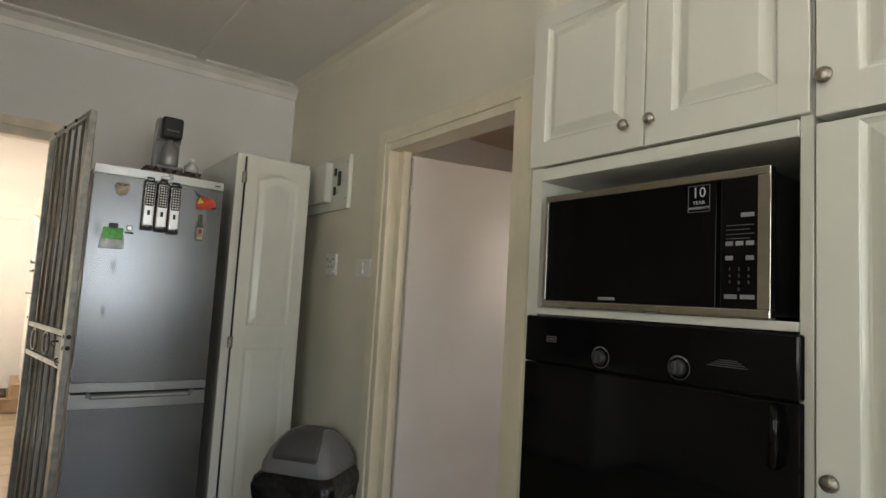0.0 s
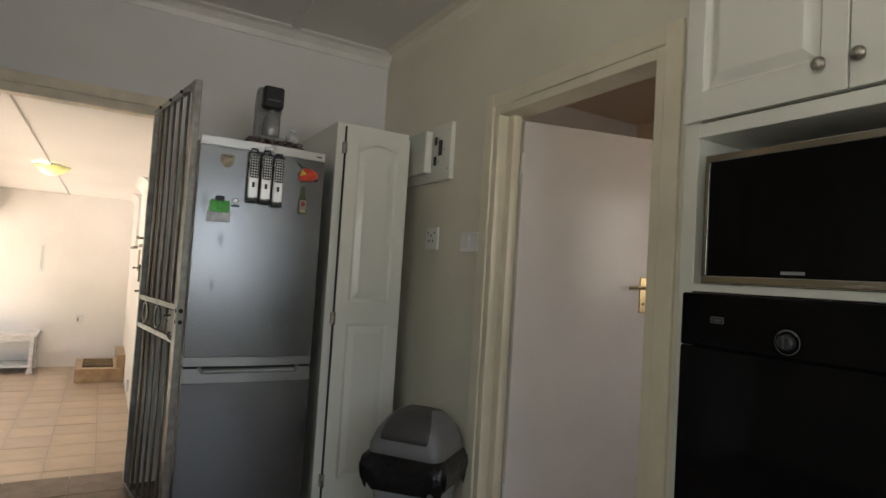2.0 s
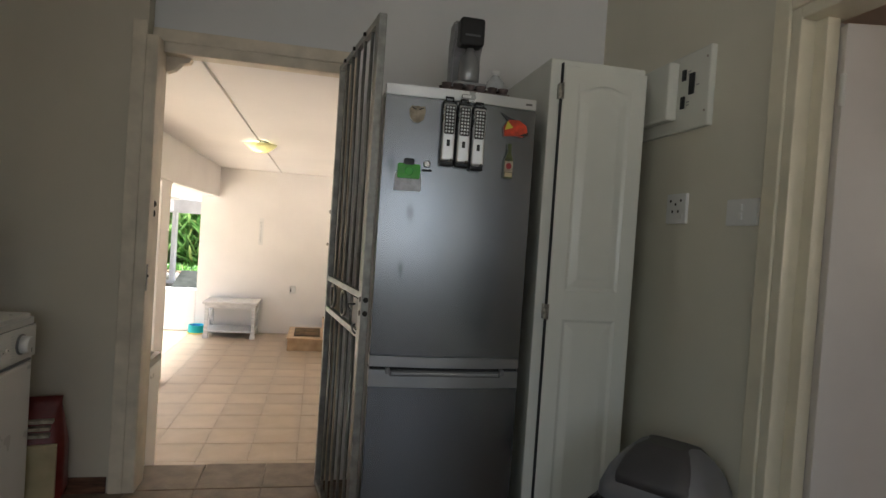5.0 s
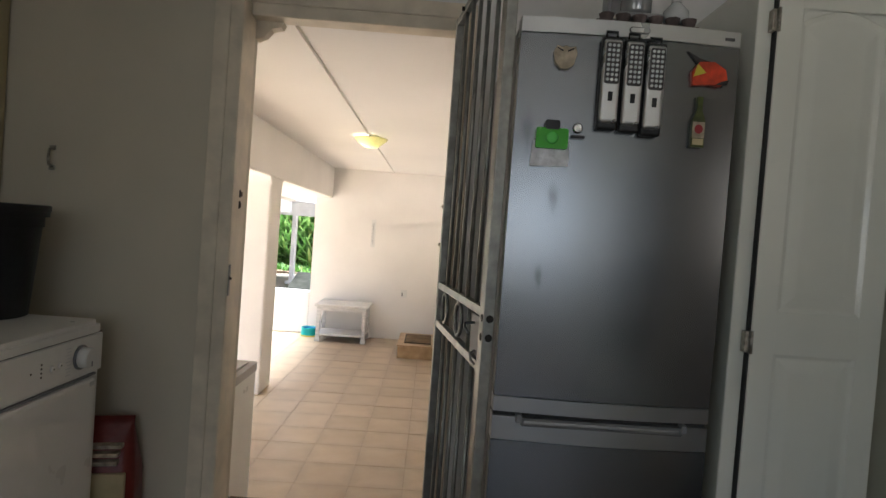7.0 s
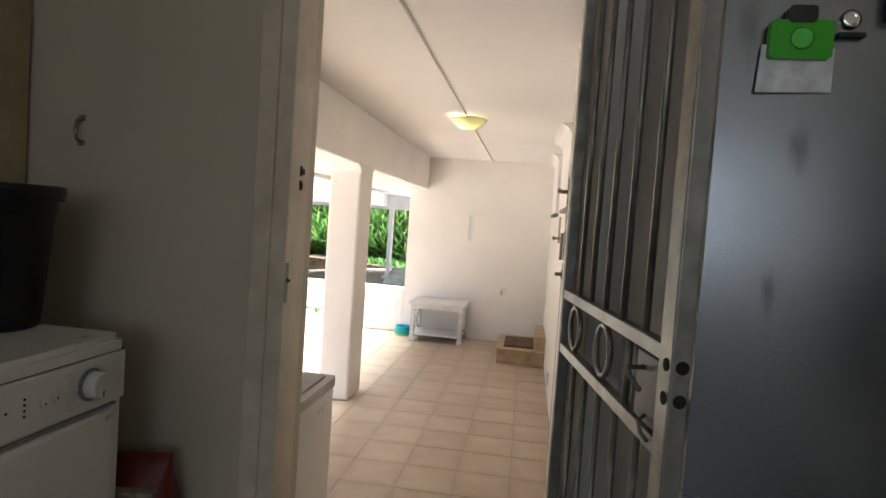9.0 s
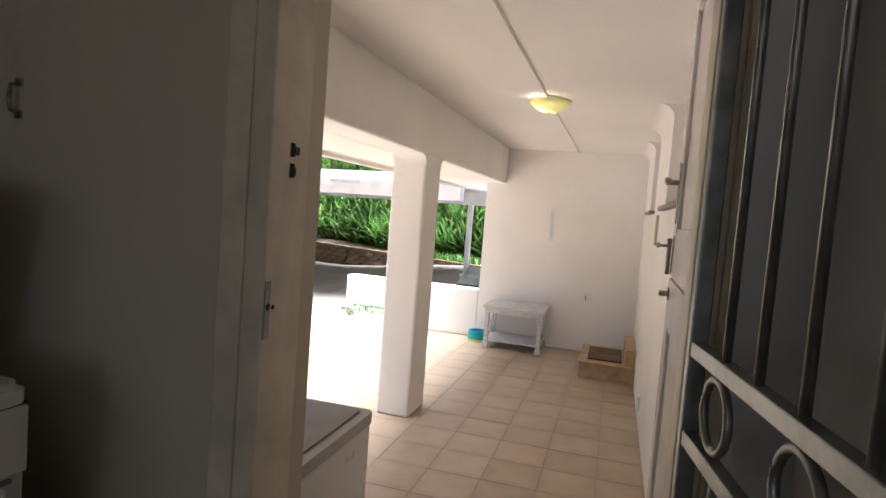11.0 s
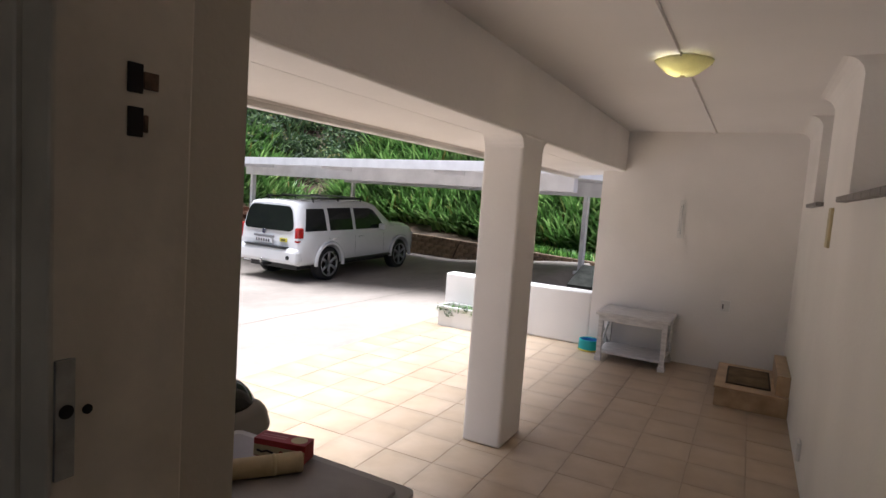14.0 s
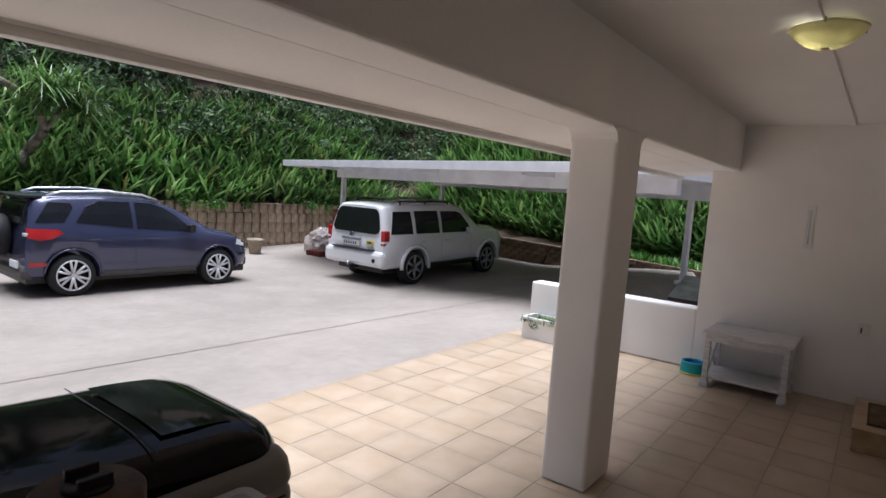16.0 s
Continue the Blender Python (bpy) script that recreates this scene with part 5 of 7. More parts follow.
bm = B(); lathe(bm, [(0.101, 0.12), (0.09, 0.05), (0.0, 0.045)], 36, cap=False); part("dish", bm, M_BLUEPL, bw)

# tiled steps to the next door
st = thing("door_steps", pose(0, 0, OUT), "two brown tiled steps with a coir mat", "steps")
bm = B(); box(bm, -0.035, RX - 0.001, 9.10, 10.02, 0.0, 0.155, 0.004); part("riser_block", bm, M_STEPTILE, st)
bm = B(); box(bm, -0.045, RX - 0.001, 9.088, 10.02, 0.155, 0.172, 0.004); part("tread", bm, M_STEPTILE, st)
bm = B(); box(bm, 0.42, RX - 0.001, 9.14, 10.0, 0.1722, 0.34, 0.004); part("upper_riser", bm, M_STEPTILE, st)
for i, x in enumerate((-0.03, 0.24)):
    bm = B(); box(bm, x + 0.004, x + 0.266, 9.0965, 9.10, 0.01, 0.15); part("tile", bm, M_STEPTILE, st)
mt = thing("door_mat", pose(0.20, 9.55, OUT + 0.172), "brown coir door mat with a dark border", "mat")
bm = B(); box(bm, -0.15, 0.18, -0.30, 0.30, 0, 0.012, 0.003); part("mat", bm, mat("coir", (0.17, 0.115, 0.06), 0.95, var=0.25, grain=150, bump=0.8), mt)
bm = B()
for a in ((-0.16, 0.19, -0.31, -0.295), (-0.16, 0.19, 0.295, 0.31), (-0.16, -0.145, -0.295, 0.295), (0.175, 0.19, -0.295, 0.295)):
    box(bm, a[0], a[1], a[2], a[3], 0, 0.014)
part("border", bm, mat("mat_border", (0.06, 0.045, 0.03), 0.9), mt)

# high windows set back in the house wall, with projecting tiled sills
M_SILLTILE = mat("dark_grey_sill_tile", (0.17, 0.155, 0.145), 0.45, var=0.15, scale=14, grain=60, bump=0.1, random_tone=0.12)
for wy0, wy1 in RECESS:
    w = tagged(new("window_recess"), "white high porch window set back above a dark tiled sill", "window"); w.matrix_world = pose(RX, wy0, SILL)
    W, Hw = wy1 - wy0, PC - SILL
    bm = B(); box(bm, 0.19, 0.25, 0, W, -0.02, Hw + 0.2); part("infill", bm, M_PLASTER, w)
    bm = B()
    for a in ((0.0, 0.045, 0.0, Hw), (W - 0.045, W, 0.0, Hw), (0.045, W - 0.045, 0.0, 0.05), (0.045, W - 0.045, Hw - 0.06, Hw), (W / 2 - 0.02, W / 2 + 0.02, 0.05, Hw - 0.06)):
        box(bm, 0.145, 0.188, a[0], a[1], a[2], a[3], 0.003)
    part("window_frame", bm, M_TRIM, w)
    for y0, y1 in ((0.045, W / 2 - 0.02), (W / 2 + 0.02, W - 0.045)):
        bm = B(); box(bm, 0.165, 0.172, y0, y1, 0.05, Hw - 0.06); part("pane", bm, M_WHITEPL, w, "white obscured pane")
    n = int((W + 0.14) / 0.2)
    for i in range(n):
        a = -0.05 + (W + 0.14) * i / n
        bm = B(); box(bm, -0.045, 0.144, a + 0.002, a + (W + 0.14) / n - 0.002, -0.024, 0.004, 0.003); part("sill_tile", bm, M_SILLTILE, w)
bm = B(); box(bm, -0.016, 0, -0.06, 0.06, -0.12, 0.12, 0.003); single("wall_plaque", bm, M_CREAM, "narrow yellowed plaque on the porch wall", "plaque", pose(RX, 7.83, 1.20))
bm = B(); box(bm, -0.025, 0, -0.05, 0.05, -0.06, 0.06, 0.006); single("wall_socket", bm, M_WHITEPL, "small white box low on the porch wall", "socket", pose(RX, 7.9, -0.22))

# chest freezer beside the door, with things on its lid
cf = thing("chest_freezer", pose(-1.27, 4.27, OUT), "white chest freezer with a grey framed lid", "freezer")
bm = B(); box(bm, 0, 0.65, 0, 0.66, 0.02, 0.795, 0.012); part("body", bm, M_WHITEPL, cf)
M_LID = mat("greyed_lid", (0.42, 0.40, 0.39), 0.45, var=0.07, scale=5, bump=0.04)
bm = B(); prism(bm, rounded(-0.008, 0.658, -0.008, 0.668, 0.03), "z", 0.80, 0.843); part("lid", bm, M_LID, cf)
bm = B(); prism(bm, rounded(0.03, 0.62, 0.03, 0.63, 0.02), "z", 0.8432, 0.852); part("lid_panel", bm, mat("lid_panel_grey", (0.30, 0.28, 0.275), 0.5, var=0.08, scale=6), cf, "grey lid panel")
bm = B(); box(bm, 0.003, 0.647, 0.003, 0.657, 0.795, 0.80); part("seal", bm, M_LINE, cf)
LZ = OUT + 0.852
rb = thing("card_box", pose(-1.02, 4.866, LZ, 0, 0, 14), "small red and cream printed cardboard box", "box")
rb.scale = (0.8, 0.74, 0.82)
bm = B(); box(bm, -0.10, 0.10, -0.04, 0.04, 0, 0.065, 0.002); part("carton", bm, M_REDBOX, rb)
bm = B(); box(bm, -0.099, 0.099, -0.0412, -0.039, 0.004, 0.044); part("front_print", bm, M_CREAM, rb)
bm = B(); tube(bm, [(-0.085, -0.042, 0.025), (-0.065, -0.042, 0.02), (-0.045, -0.042, 0.027), (-0.02, -0.042, 0.022)], 0.004, 6); part("motif", bm, M_DARK, rb)
for x0, r in ((0.01, 0.01), (0.05, 0.016)):
    bm = B(); cyl(bm, (x0, -0.0425, 0.024), (x0, -0.04, 0.024), r, n=16); part("motif", bm, M_REDBOX, rb)
bm = B(); cyl(bm, (0.06, 0.0, 0.0645), (0.06, 0.0, 0.066), 0.03, n=20); part("seal_print", bm, M_CREAM, rb)
for i in range(2):
    bm = B(); box(bm, -0.085, 0.01, -0.015 + i * 0.018, -0.007 + i * 0.018, 0.0645, 0.0658); part("print_bar", bm, mat("pink_print", (0.5, 0.2, 0.2), 0.6), rb)
rl = thing("paper_roll", pose(-0.93, 4.81, LZ + 0.028, 0, 0, 0), "rolled yellowish paper lying on the freezer", "paper roll")
bm = B(); lathe(bm, [(0.027, -0.02), (0.028, 0.0), (0.026, 0.30), (0.018, 0.302), (0.016, 0.29)], 18, "x"); bm.transform(pose(0, 0, 0, 0, 0, 232)); part("roll", bm, M_CARD, rl)
bm = B(); lathe(bm, [(0.0285, 0.05), (0.029, 0.055), (0.0285, 0.06)], 18, "x"); bm.transform(pose(0, 0, 0, 0, 0, 232)); part("band", bm, M_CREAM, rl)
lg = thing("log_stool", pose(-1.165, 4.51, LZ), "dark turned wooden block with a black iron fitting", "ornament")
bm = B(); lathe(bm, [(0.095, 0), (0.101, 0.01), (0.099, 0.18), (0.09, 0.19), (0.0, 0.19)], 28, cap=False); part("block", bm, mat("dark_log_wood", (0.075, 0.04, 0.026), 0.6, var=0.3, scale=14, grain=60, bump=0.25), lg)
bm = B(); lathe(bm, [(0.045, 0.19), (0.045, 0.198), (0.02, 0.202)], 18); part("fitting", bm, M_BLACK, lg)
for s in (-1, 1):
    bm = B(); box(bm, s * 0.03 - 0.008, s * 0.03 + 0.008, -0.03, 0.03, 0.196, 0.222, 0.003); part("jaw", bm, M_BLACK, lg)

# top-loading washing machine beside the freezer
wm = thing("washing_machine", pose(-1.285, 4.36, OUT), "grey top-loading washing machine with a black glass lid", "washing machine")
M_WMG = mat("warm_grey_enamel", (0.24, 0.225, 0.205), 0.35, var=0.04, scale=3, bump=0.01)
bm = B(); box(bm, -0.66, 0.0, 0, 0.757, 0.02, 0.80, 0.05, 4); soften(part("body", bm, M_WMG, wm))
bm = B(); box(bm, -0.65, -0.002, 0.006, 0.755, 0.76, 0.895, 0.045, 4)
for v in bm.verts:
    if v.co.z > 0.82:
        k = (v.co.z - 0.82) / 0.12
        v.co.x -= 0.03 * k * (1 if v.co.x > -0.3 else -1)
        v.co.y += 0.03 * k * (1 if v.co.y < 0.35 else -1)
soften(part("top_deck", bm, M_WMG, wm))
def lid_drop(x, y):
    return 0.035 * max(0.0, (y - 0.42) / 0.30) ** 2 + 0.02 * max(0.0, (x + 0.28) / 0.24) ** 2


bm = B()
rings = []
for inset, z in ((0.012, 0.862), (0.0, 0.885), (0.0, 0.92), (0.006, 0.945), (0.018, 0.965), (0.035, 0.977), (0.07, 0.983), (0.12, 0.985), (0.18, 0.985), (0.25, 0.985), (0.29, 0.985)):
    rings.append([bm.verts.new((p[0], p[1], z - lid_drop(p[0], p[1]) * min(1, max(0, (z - 0.87) / 0.07)))) for p in rounded(-0.635 + inset, -0.028 - inset, 0.03 + inset, 0.75 - inset, max(0.01, 0.12 - inset * 0.42), 9)])
for a, b in zip(rings, rings[1:]):
    for i in range(len(a)):
        f = bm.faces.new((a[i], a[(i + 1) % len(a)], b[(i + 1) % len(b)], b[i])); f.smooth = True
bm.faces.new(rings[0][::-1]); bm.faces.new(rings[-1])
part("lid", bm, M_BLACKGLASS, wm, "black glass lid")


def lid_patch(x0, x1, y0, y1, off, nx, ny):
    """A thin piece that follows the curve of the lid."""
    bm = B()
    def at(i, j):
        x, y = x0 + (x1 - x0) * i / nx, y0 + (y1 - y0) * j / ny
        return bm.verts.new((x, y, 0.985 + off - lid_drop(x, y)))
    gv = [[at(i, j) for j in range(ny + 1)] for i in range(nx + 1)]
    for i in range(nx):
        for j in range(ny):
            f = bm.faces.new((gv[i][j], gv[i + 1][j], gv[i + 1][j + 1], gv[i][j + 1])); f.smooth = True
    return bm


part("lid_window", lid_patch(-0.56, -0.13, 0.42, 0.62, 0.0022, 12, 8), mat("smoked_lid_glass", (0.035, 0.042, 0.037), 0.07, var=0.35, scale=5, bump=0.0), wm, "smoked glass lid window")
part("lid_seam", lid_patch(-0.60, -0.06, 0.372, 0.377, 0.002, 14, 1), M_LINE, wm)
part("lid_seam", lid_patch(-0.60, -0.07, 0.655, 0.658, 0.003, 14, 1), M_DIMINK, wm)
bm = B(); box(bm, 0.0, 0.003, 0.03, 0.71, 0.757, 0.762); part("panel_seam", bm, M_LINE, wm)

# trough planter against the low wall
pl = thing("planter", pose(-3.28, 10.06, OUT), "white trough planter with small green plants", "planter")
bm = B()
o, i2 = rounded(0, 0.95, 0, 0.29, 0.02), rounded(0.025, 0.925, 0.025, 0.265, 0.015)
for a, z0, b, z1 in ((o, 0.0, o, 0.25), (o, 0.25, i2, 0.25), (i2, 0.25, i2, 0.19)):
    ra = [bm.verts.new((p[0], p[1], z0)) for p in a]; rb2 = [bm.verts.new((p[0], p[1], z1)) for p in b]
    for i in range(len(ra)):
        bm.faces.new((ra[i], ra[(i + 1) % len(ra)], rb2[(i + 1) % len(ra)], rb2[i]))
bmesh.ops.remove_doubles(bm, verts=bm.verts[:], dist=1e-5)
box(bm, -0.012, 0.962, -0.012, 0.0, 0.225, 0.252, 0.003)
part("trough", bm, M_WHITEPL, pl)
bm = B(); box(bm, 0.02, 0.93, 0.02, 0.27, 0.15, 0.2); part("soil", bm, M_SOIL, pl)


# ---- vehicles ----
class Shell:
    """A car's outer skin, lofted through stations along its length (y forward, x to its right)."""

    def __init__(self, stations, dz=0.0):
        # station: y, shear at the top, half-width, sill z, belt z, belt half-width, top z, top half-width
        self.s = np.array(stations, float)
        ys = []
        for a, b in zip(self.s[:-1, 0], self.s[1:, 0]):
            k = max(1, int(round((b - a) / 0.12)))
            ys += [a + (b - a) * i / k for i in range(k)]
        self.ys = ys + [self.s[-1, 0]]

    def row(self, y):
        return [float(np.interp(y, self.s[:, 0], self.s[:, i])) for i in range(8)]

    def profile(self, y):
        y, sh, hw, zs, zb, hb, zt, ht = self.row(y)
        pts = [(hw * 0.93, zs), (hw * 0.985, zs + 0.06), (hw, zs + 0.25), (hw, zb - 0.16), (hb + 0.012, zb - 0.03), (hb - 0.005, zb + 0.02),
               ((hb * 0.5 + ht * 0.5) + 0.012, zb + (zt - zb) * 0.5), (ht + 0.01, zt - 0.07), (ht - 0.05, zt - 0.015), (ht - 0.18, zt + 0.006), (0.0, zt + 0.02)]
        return [(x, y + sh * min(1, max(0, (z - 0.85) / max(0.1, zt - 0.85))), z) for x, z in pts]

    def side(self, y, z):
        p = self.profile(y)
        return float(np.interp(z, [q[2] for q in p], [q[0] for q in p]))

    def mesh(self):
        bm = B()
        rings = []
        for y in self.ys:
            h = self.profile(y)
            full = h + [(-x, yy, z) for x, yy, z in h[-2::-1]]
            rings.append([bm.verts.new(p) for p in full])
        n = len(rings[0])
        for a, b in zip(rings, rings[1:]):
            for i in range(n):
                f = bm.faces.new((a[i], b[i], b[(i + 1) % n], a[(i + 1) % n]))
                f.smooth = i < n - 1
        for r in (rings[0], rings[-1]):
            for i in range(n // 2):
                q = (r[i], r[i + 1], r[n - 2 - i], r[n - 1 - i])
                if len(set(q)) == 4:
                    bm.faces.new(q)
                elif len(set(q)) == 3:
                    bm.faces.new(list(dict.fromkeys(q)))
        bmesh.ops.recalc_face_normals(bm, faces=bm.faces[:])
        return bm

    def pane(self, outline, side=1, off=0.008, t=0.012):
        """A piece that follows the flank; outline in (y, z)."""
        bm = B()
        pts = []
        k = len(outline)
        for i in range(k):
            a, b = outline[i], outline[(i + 1) % k]
            for j in range(3):
                pts.append((a[0] + (b[0] - a[0]) * j / 3, a[1] + (b[1] - a[1]) * j / 3))
        f = bm.faces.new([bm.verts.new((0, y, z)) for y, z in pts])
        bmesh.ops.triangulate(bm, faces=[f])
        for _ in range(2):
            bmesh.ops.subdivide_edges(bm, edges=[e for e in bm.edges if e.calc_length() > 0.1], cuts=1, use_grid_fill=True)
            bmesh.ops.triangulate(bm, faces=bm.faces[:])
        for v in bm.verts:
            v.co.x = side * (self.side(v.co.y, v.co.z) + off)
        ext = bmesh.ops.extrude_face_region(bm, geom=bm.faces[:])
        for v in ext["geom"]:
            if isinstance(v, bmesh.types.BMVert):
                v.co.x -= side * t
        return bm


def cut_arches(bm, wheels, r, hw):
    """Takes round wheel openings out of a body mesh."""
    me = bpy.data.meshes.new("tmp_body"); bm.to_mesh(me); bm.free()
    ob = new("tmp_body", me)
    cb = B()
    for y, z in wheels:
        for s in (-1, 1):
            cyl(cb, (s * (hw - 0.30), y, z), (s * (hw + 0.2), y, z), r, n=28)
    bmesh.ops.recalc_face_normals(cb, faces=cb.faces[:])
    cm = bpy.data.meshes.new("tmp_cut"); cb.to_mesh(cm); cb.free()
    cut = new("tmp_cut", cm)
    md = ob.modifiers.new("cut", "BOOLEAN"); md.operation, md.object, md.solver = "DIFFERENCE", cut, "EXACT"
    res = bpy.data.meshes.new_from_object(ob.evaluated_get(bpy.context.evaluated_depsgraph_get()))
    bpy.data.objects.remove(ob); bpy.data.objects.remove(cut)
    return res


def wheel(parent, x, y, r, w, spokes, s, twin=False):
    bm = B(); lathe(bm, [(r * 0.66, -w / 2), (r * 0.9, -w / 2), (r, -w / 2 + 0.03), (r, w / 2 - 0.03), (r * 0.9, w / 2), (r * 0.66, w / 2)], 40, "x", (x, y, r), cap=False); wh = part("wheel", bm, M_RUBBER, parent, "black tyre")
    bm = B(); lathe(bm, [(r * 0.73, s * w * 0.5), (r * 0.68, s * w * 0.44), (r * 0.66, s * w * 0.05), (0.0, s * w * 0.02)], 36, "x", (x, y, r), cap=False); part("rim_well", bm, M_DARK, wh)
    bm = B()
    lathe(bm, [(r * 0.74, s * w * 0.46), (r * 0.74, s * w * 0.52), (r * 0.67, s * w * 0.50), (r * 0.66, s * w * 0.40)], 36, "x", (x, y, r), cap=False)
    cyl(bm, (x + s * w * 0.2, y, r), (x + s * w * 0.45, y, r), r * 0.15, r * 0.11, n=16)
    for i in range(spokes):
        for d in ((-9, 9) if twin else (0,)):
            a, a2 = radians(360 * i / spokes + 90 + d * 0.3), radians(360 * i / spokes + 90 + d * 1.25)
            p0 = Vector((x + s * w * 0.40, y + r * 0.1 * math.cos(a), r + r * 0.1 * math.sin(a)))
            p1 = Vector((x + s * w * 0.44, y + r * 0.70 * math.cos(a2), r + r * 0.70 * math.sin(a2)))
            cyl(bm, p0, p1, r * (0.068 if twin else 0.085), r * (0.06 if twin else 0.075), n=6)
    part("rim", bm, M_ALLOY if twin else M_DARKALLOY, wh, "silver alloy rim")
    return wh


def bar(parent, name, material, a, b, r, label="", n=8):
    bm = B(); cyl(bm, a, b, r, n=n)
    return part(name, bm, material, parent, label)


def put(parent, name, material, *a, bevel=0.01, label=""):
    bm = B(); box(bm, *a, bevel)
    return part(name, bm, material, parent, label)


# white off-roader under the carport
SU = thing("suv", pose(-9.15, 14.08, -0.88, 1.6, 0, -1.2), "white off-road estate car parked under the carport", "car")
sh = Shell([
    (-0.98, 0.10, 0.86, 0.42, 1.06, 0.80, 1.70, 0.62),
    (-0.90, 0.10, 0.905, 0.40, 1.07, 0.86, 1.74, 0.68),
    (-0.60, 0.05, 0.92, 0.40, 1.07, 0.885, 1.765, 0.72),
    (0.60, 0.0, 0.925, 0.38, 1.07, 0.89, 1.78, 0.73),
    (1.60, 0.0, 0.925, 0.38, 1.06, 0.89, 1.77, 0.73),
    (1.92, 0.0, 0.925, 0.38, 1.06, 0.89, 1.71, 0.71),
    (2.66, 0.0, 0.92, 0.40, 1.09, 0.87, 1.235, 0.75),
    (3.36, 0.0, 0.905, 0.42, 1.06, 0.85, 1.18, 0.74),
    (3.56, 0.0, 0.86, 0.44, 1.01, 0.80, 1.11, 0.69),
    (3.68, 0.0, 0.78, 0.46, 0.86, 0.73, 0.95, 0.62)])
me = cut_arches(sh.mesh(), [(0, 0.40), (2.85, 0.40)], 0.45, 0.925)
me.materials.clear(); me.materials.append(M_WHITECAR)
o = new("body", me); o.parent = SU; tagged(o, "glossy white bodywork")
for y in (0, 2.85):
    for s in (-1, 1):
        wheel(SU, s * 0.80, y, 0.385, 0.26, 6, s)
        if s > 0:
            bm = B(); pts = [(0.94, y + 0.46 * math.cos(radians(a)), 0.40 + 0.46 * math.sin(radians(a))) for a in range(-8, 189, 12)]
            tube(bm, pts, 0.045, 8); part("arch_flare", bm, M_WHITECAR, SU)
for s in (-1, 1):
    part("window", sh.pane([(-0.74, 1.14), (-0.05, 1.13), (-0.08, 1.62), (-0.62, 1.62)], s), M_CARGLASS, SU, "dark tinted window")
    part("window", sh.pane([(0.06, 1.13), (0.88, 1.12), (0.86, 1.63), (0.05, 1.63)], s), M_CARGLASS, SU, "dark tinted window")
    part("window", sh.pane([(0.99, 1.12), (2.18, 1.11), (2.05, 1.30), (1.78, 1.56), (1.6, 1.61), (0.98, 1.62)], s), M_CARGLASS, SU, "dark tinted window")
    for y in (0.0, 0.93):
        part("door_gap", sh.pane([(y, 0.55), (y + 0.008, 0.55), (y + 0.008, 1.08), (y, 1.08)], s, 0.001, 0.004), M_LINE, SU)
    part("door_gap", sh.pane([(2.1, 0.55), (2.108, 0.55), (2.108, 1.06), (2.1, 1.06)], s, 0.001, 0.004), M_LINE, SU)
    for y in (0.12, 1.05):
        put(SU, "door_handle", M_WHITECAR, *sorted((s * 0.91, s * 0.955)), y, y + 0.2, 0.93, 0.965)
    put(SU, "mirror", M_WHITECAR, *sorted((s * 0.92, s * 1.10)), 1.85, 1.97, 1.08, 1.24, bevel=0.03)
    put(SU, "side_step", M_BLACK, *sorted((s * 0.80, s * 0.99)), 0.50, 2.35, 0.40, 0.46, bevel=0.02)
    bm = B(); box(bm, *sorted((s * 0.775, s * 0.888)), -0.985, -0.80, 0.90, 1.22, 0.03); part("tail_light", bm, M_RED, SU, "red tail light")
    bm = B(); box(bm, *sorted((s * 0.79, s * 0.893)), -0.988, -0.82, 0.95, 1.0, 0.008); part("reverse_light", bm, M_CLEARLENS, SU)
    bar(SU, "roof_rail", M_BLACK, (s * 0.66, -0.35, 1.83), (s * 0.66, 1.45, 1.83), 0.02)
    for y in (-0.3, 0.55, 1.4):
        bar(SU, "rail_foot", M_BLACK, (s * 0.66, y, 1.74), (s * 0.66, y, 1.83), 0.02)
for y in (0.15, 1.15):
    bar(SU, "cross_bar", M_GALV, (-0.72, y, 1.86), (0.72, y, 1.86), 0.018)
bm = B(); prism(bm, rounded(-0.74, 0.74, 1.13, 1.665, 0.15, 7), "y", -0.968, -0.86)
rwin = part("rear_window", bm, M_CARGLASS, SU, "dark tinted rear window")
for v in rwin.data.vertices:
    v.co.y += 0.10 * (v.co.z - 1.13) / 0.62 - 0.012
    v.co.x *= 1 - 0.16 * (v.co.z - 1.13) / 0.5
put(SU, "rear_bumper", M_WHITECAR, -0.905, 0.905, -1.07, -0.80, 0.42, 0.775, bevel=0.09)
put(SU, "bumper_step", M_BLACK, -0.62, 0.62, -1.085, -0.95, 0.775, 0.80, bevel=0.008)
put(SU, "number_plate", M_PAPER, -0.36, 0.16, -1.015, -0.985, 0.84, 0.95, bevel=0.004)
for i in range(6):
    put(SU, "plate_bar", M_DARK, -0.31 + i * 0.072, -0.27 + i * 0.072, -1.018, -1.0, 0.865, 0.925, bevel=0)
put(SU, "tailgate_grip", M_GREYPL, -0.38, 0.2, -1.02, -0.98, 0.965, 1.02, bevel=0.01)
bm = B(); lathe(bm, [(0.06, -1.0), (0.055, -1.012)], 24, "y", (-0.08, 0, 1.09)); part("badge", bm, M_CHROME, SU)
put(SU, "sticker", M_YELLOW, 0.38, 0.58, -1.005, -0.98, 0.90, 0.98, bevel=0.002)
put(SU, "sticker_bar", M_DARK, 0.42, 0.54, -1.007, -0.98, 0.925, 0.955, bevel=0)
bm = B(); cyl(bm, (0.68, -1.085, 0.58), (0.68, -1.05, 0.58), 0.045, n=18); part("bumper_light", bm, M_BLACK, SU)
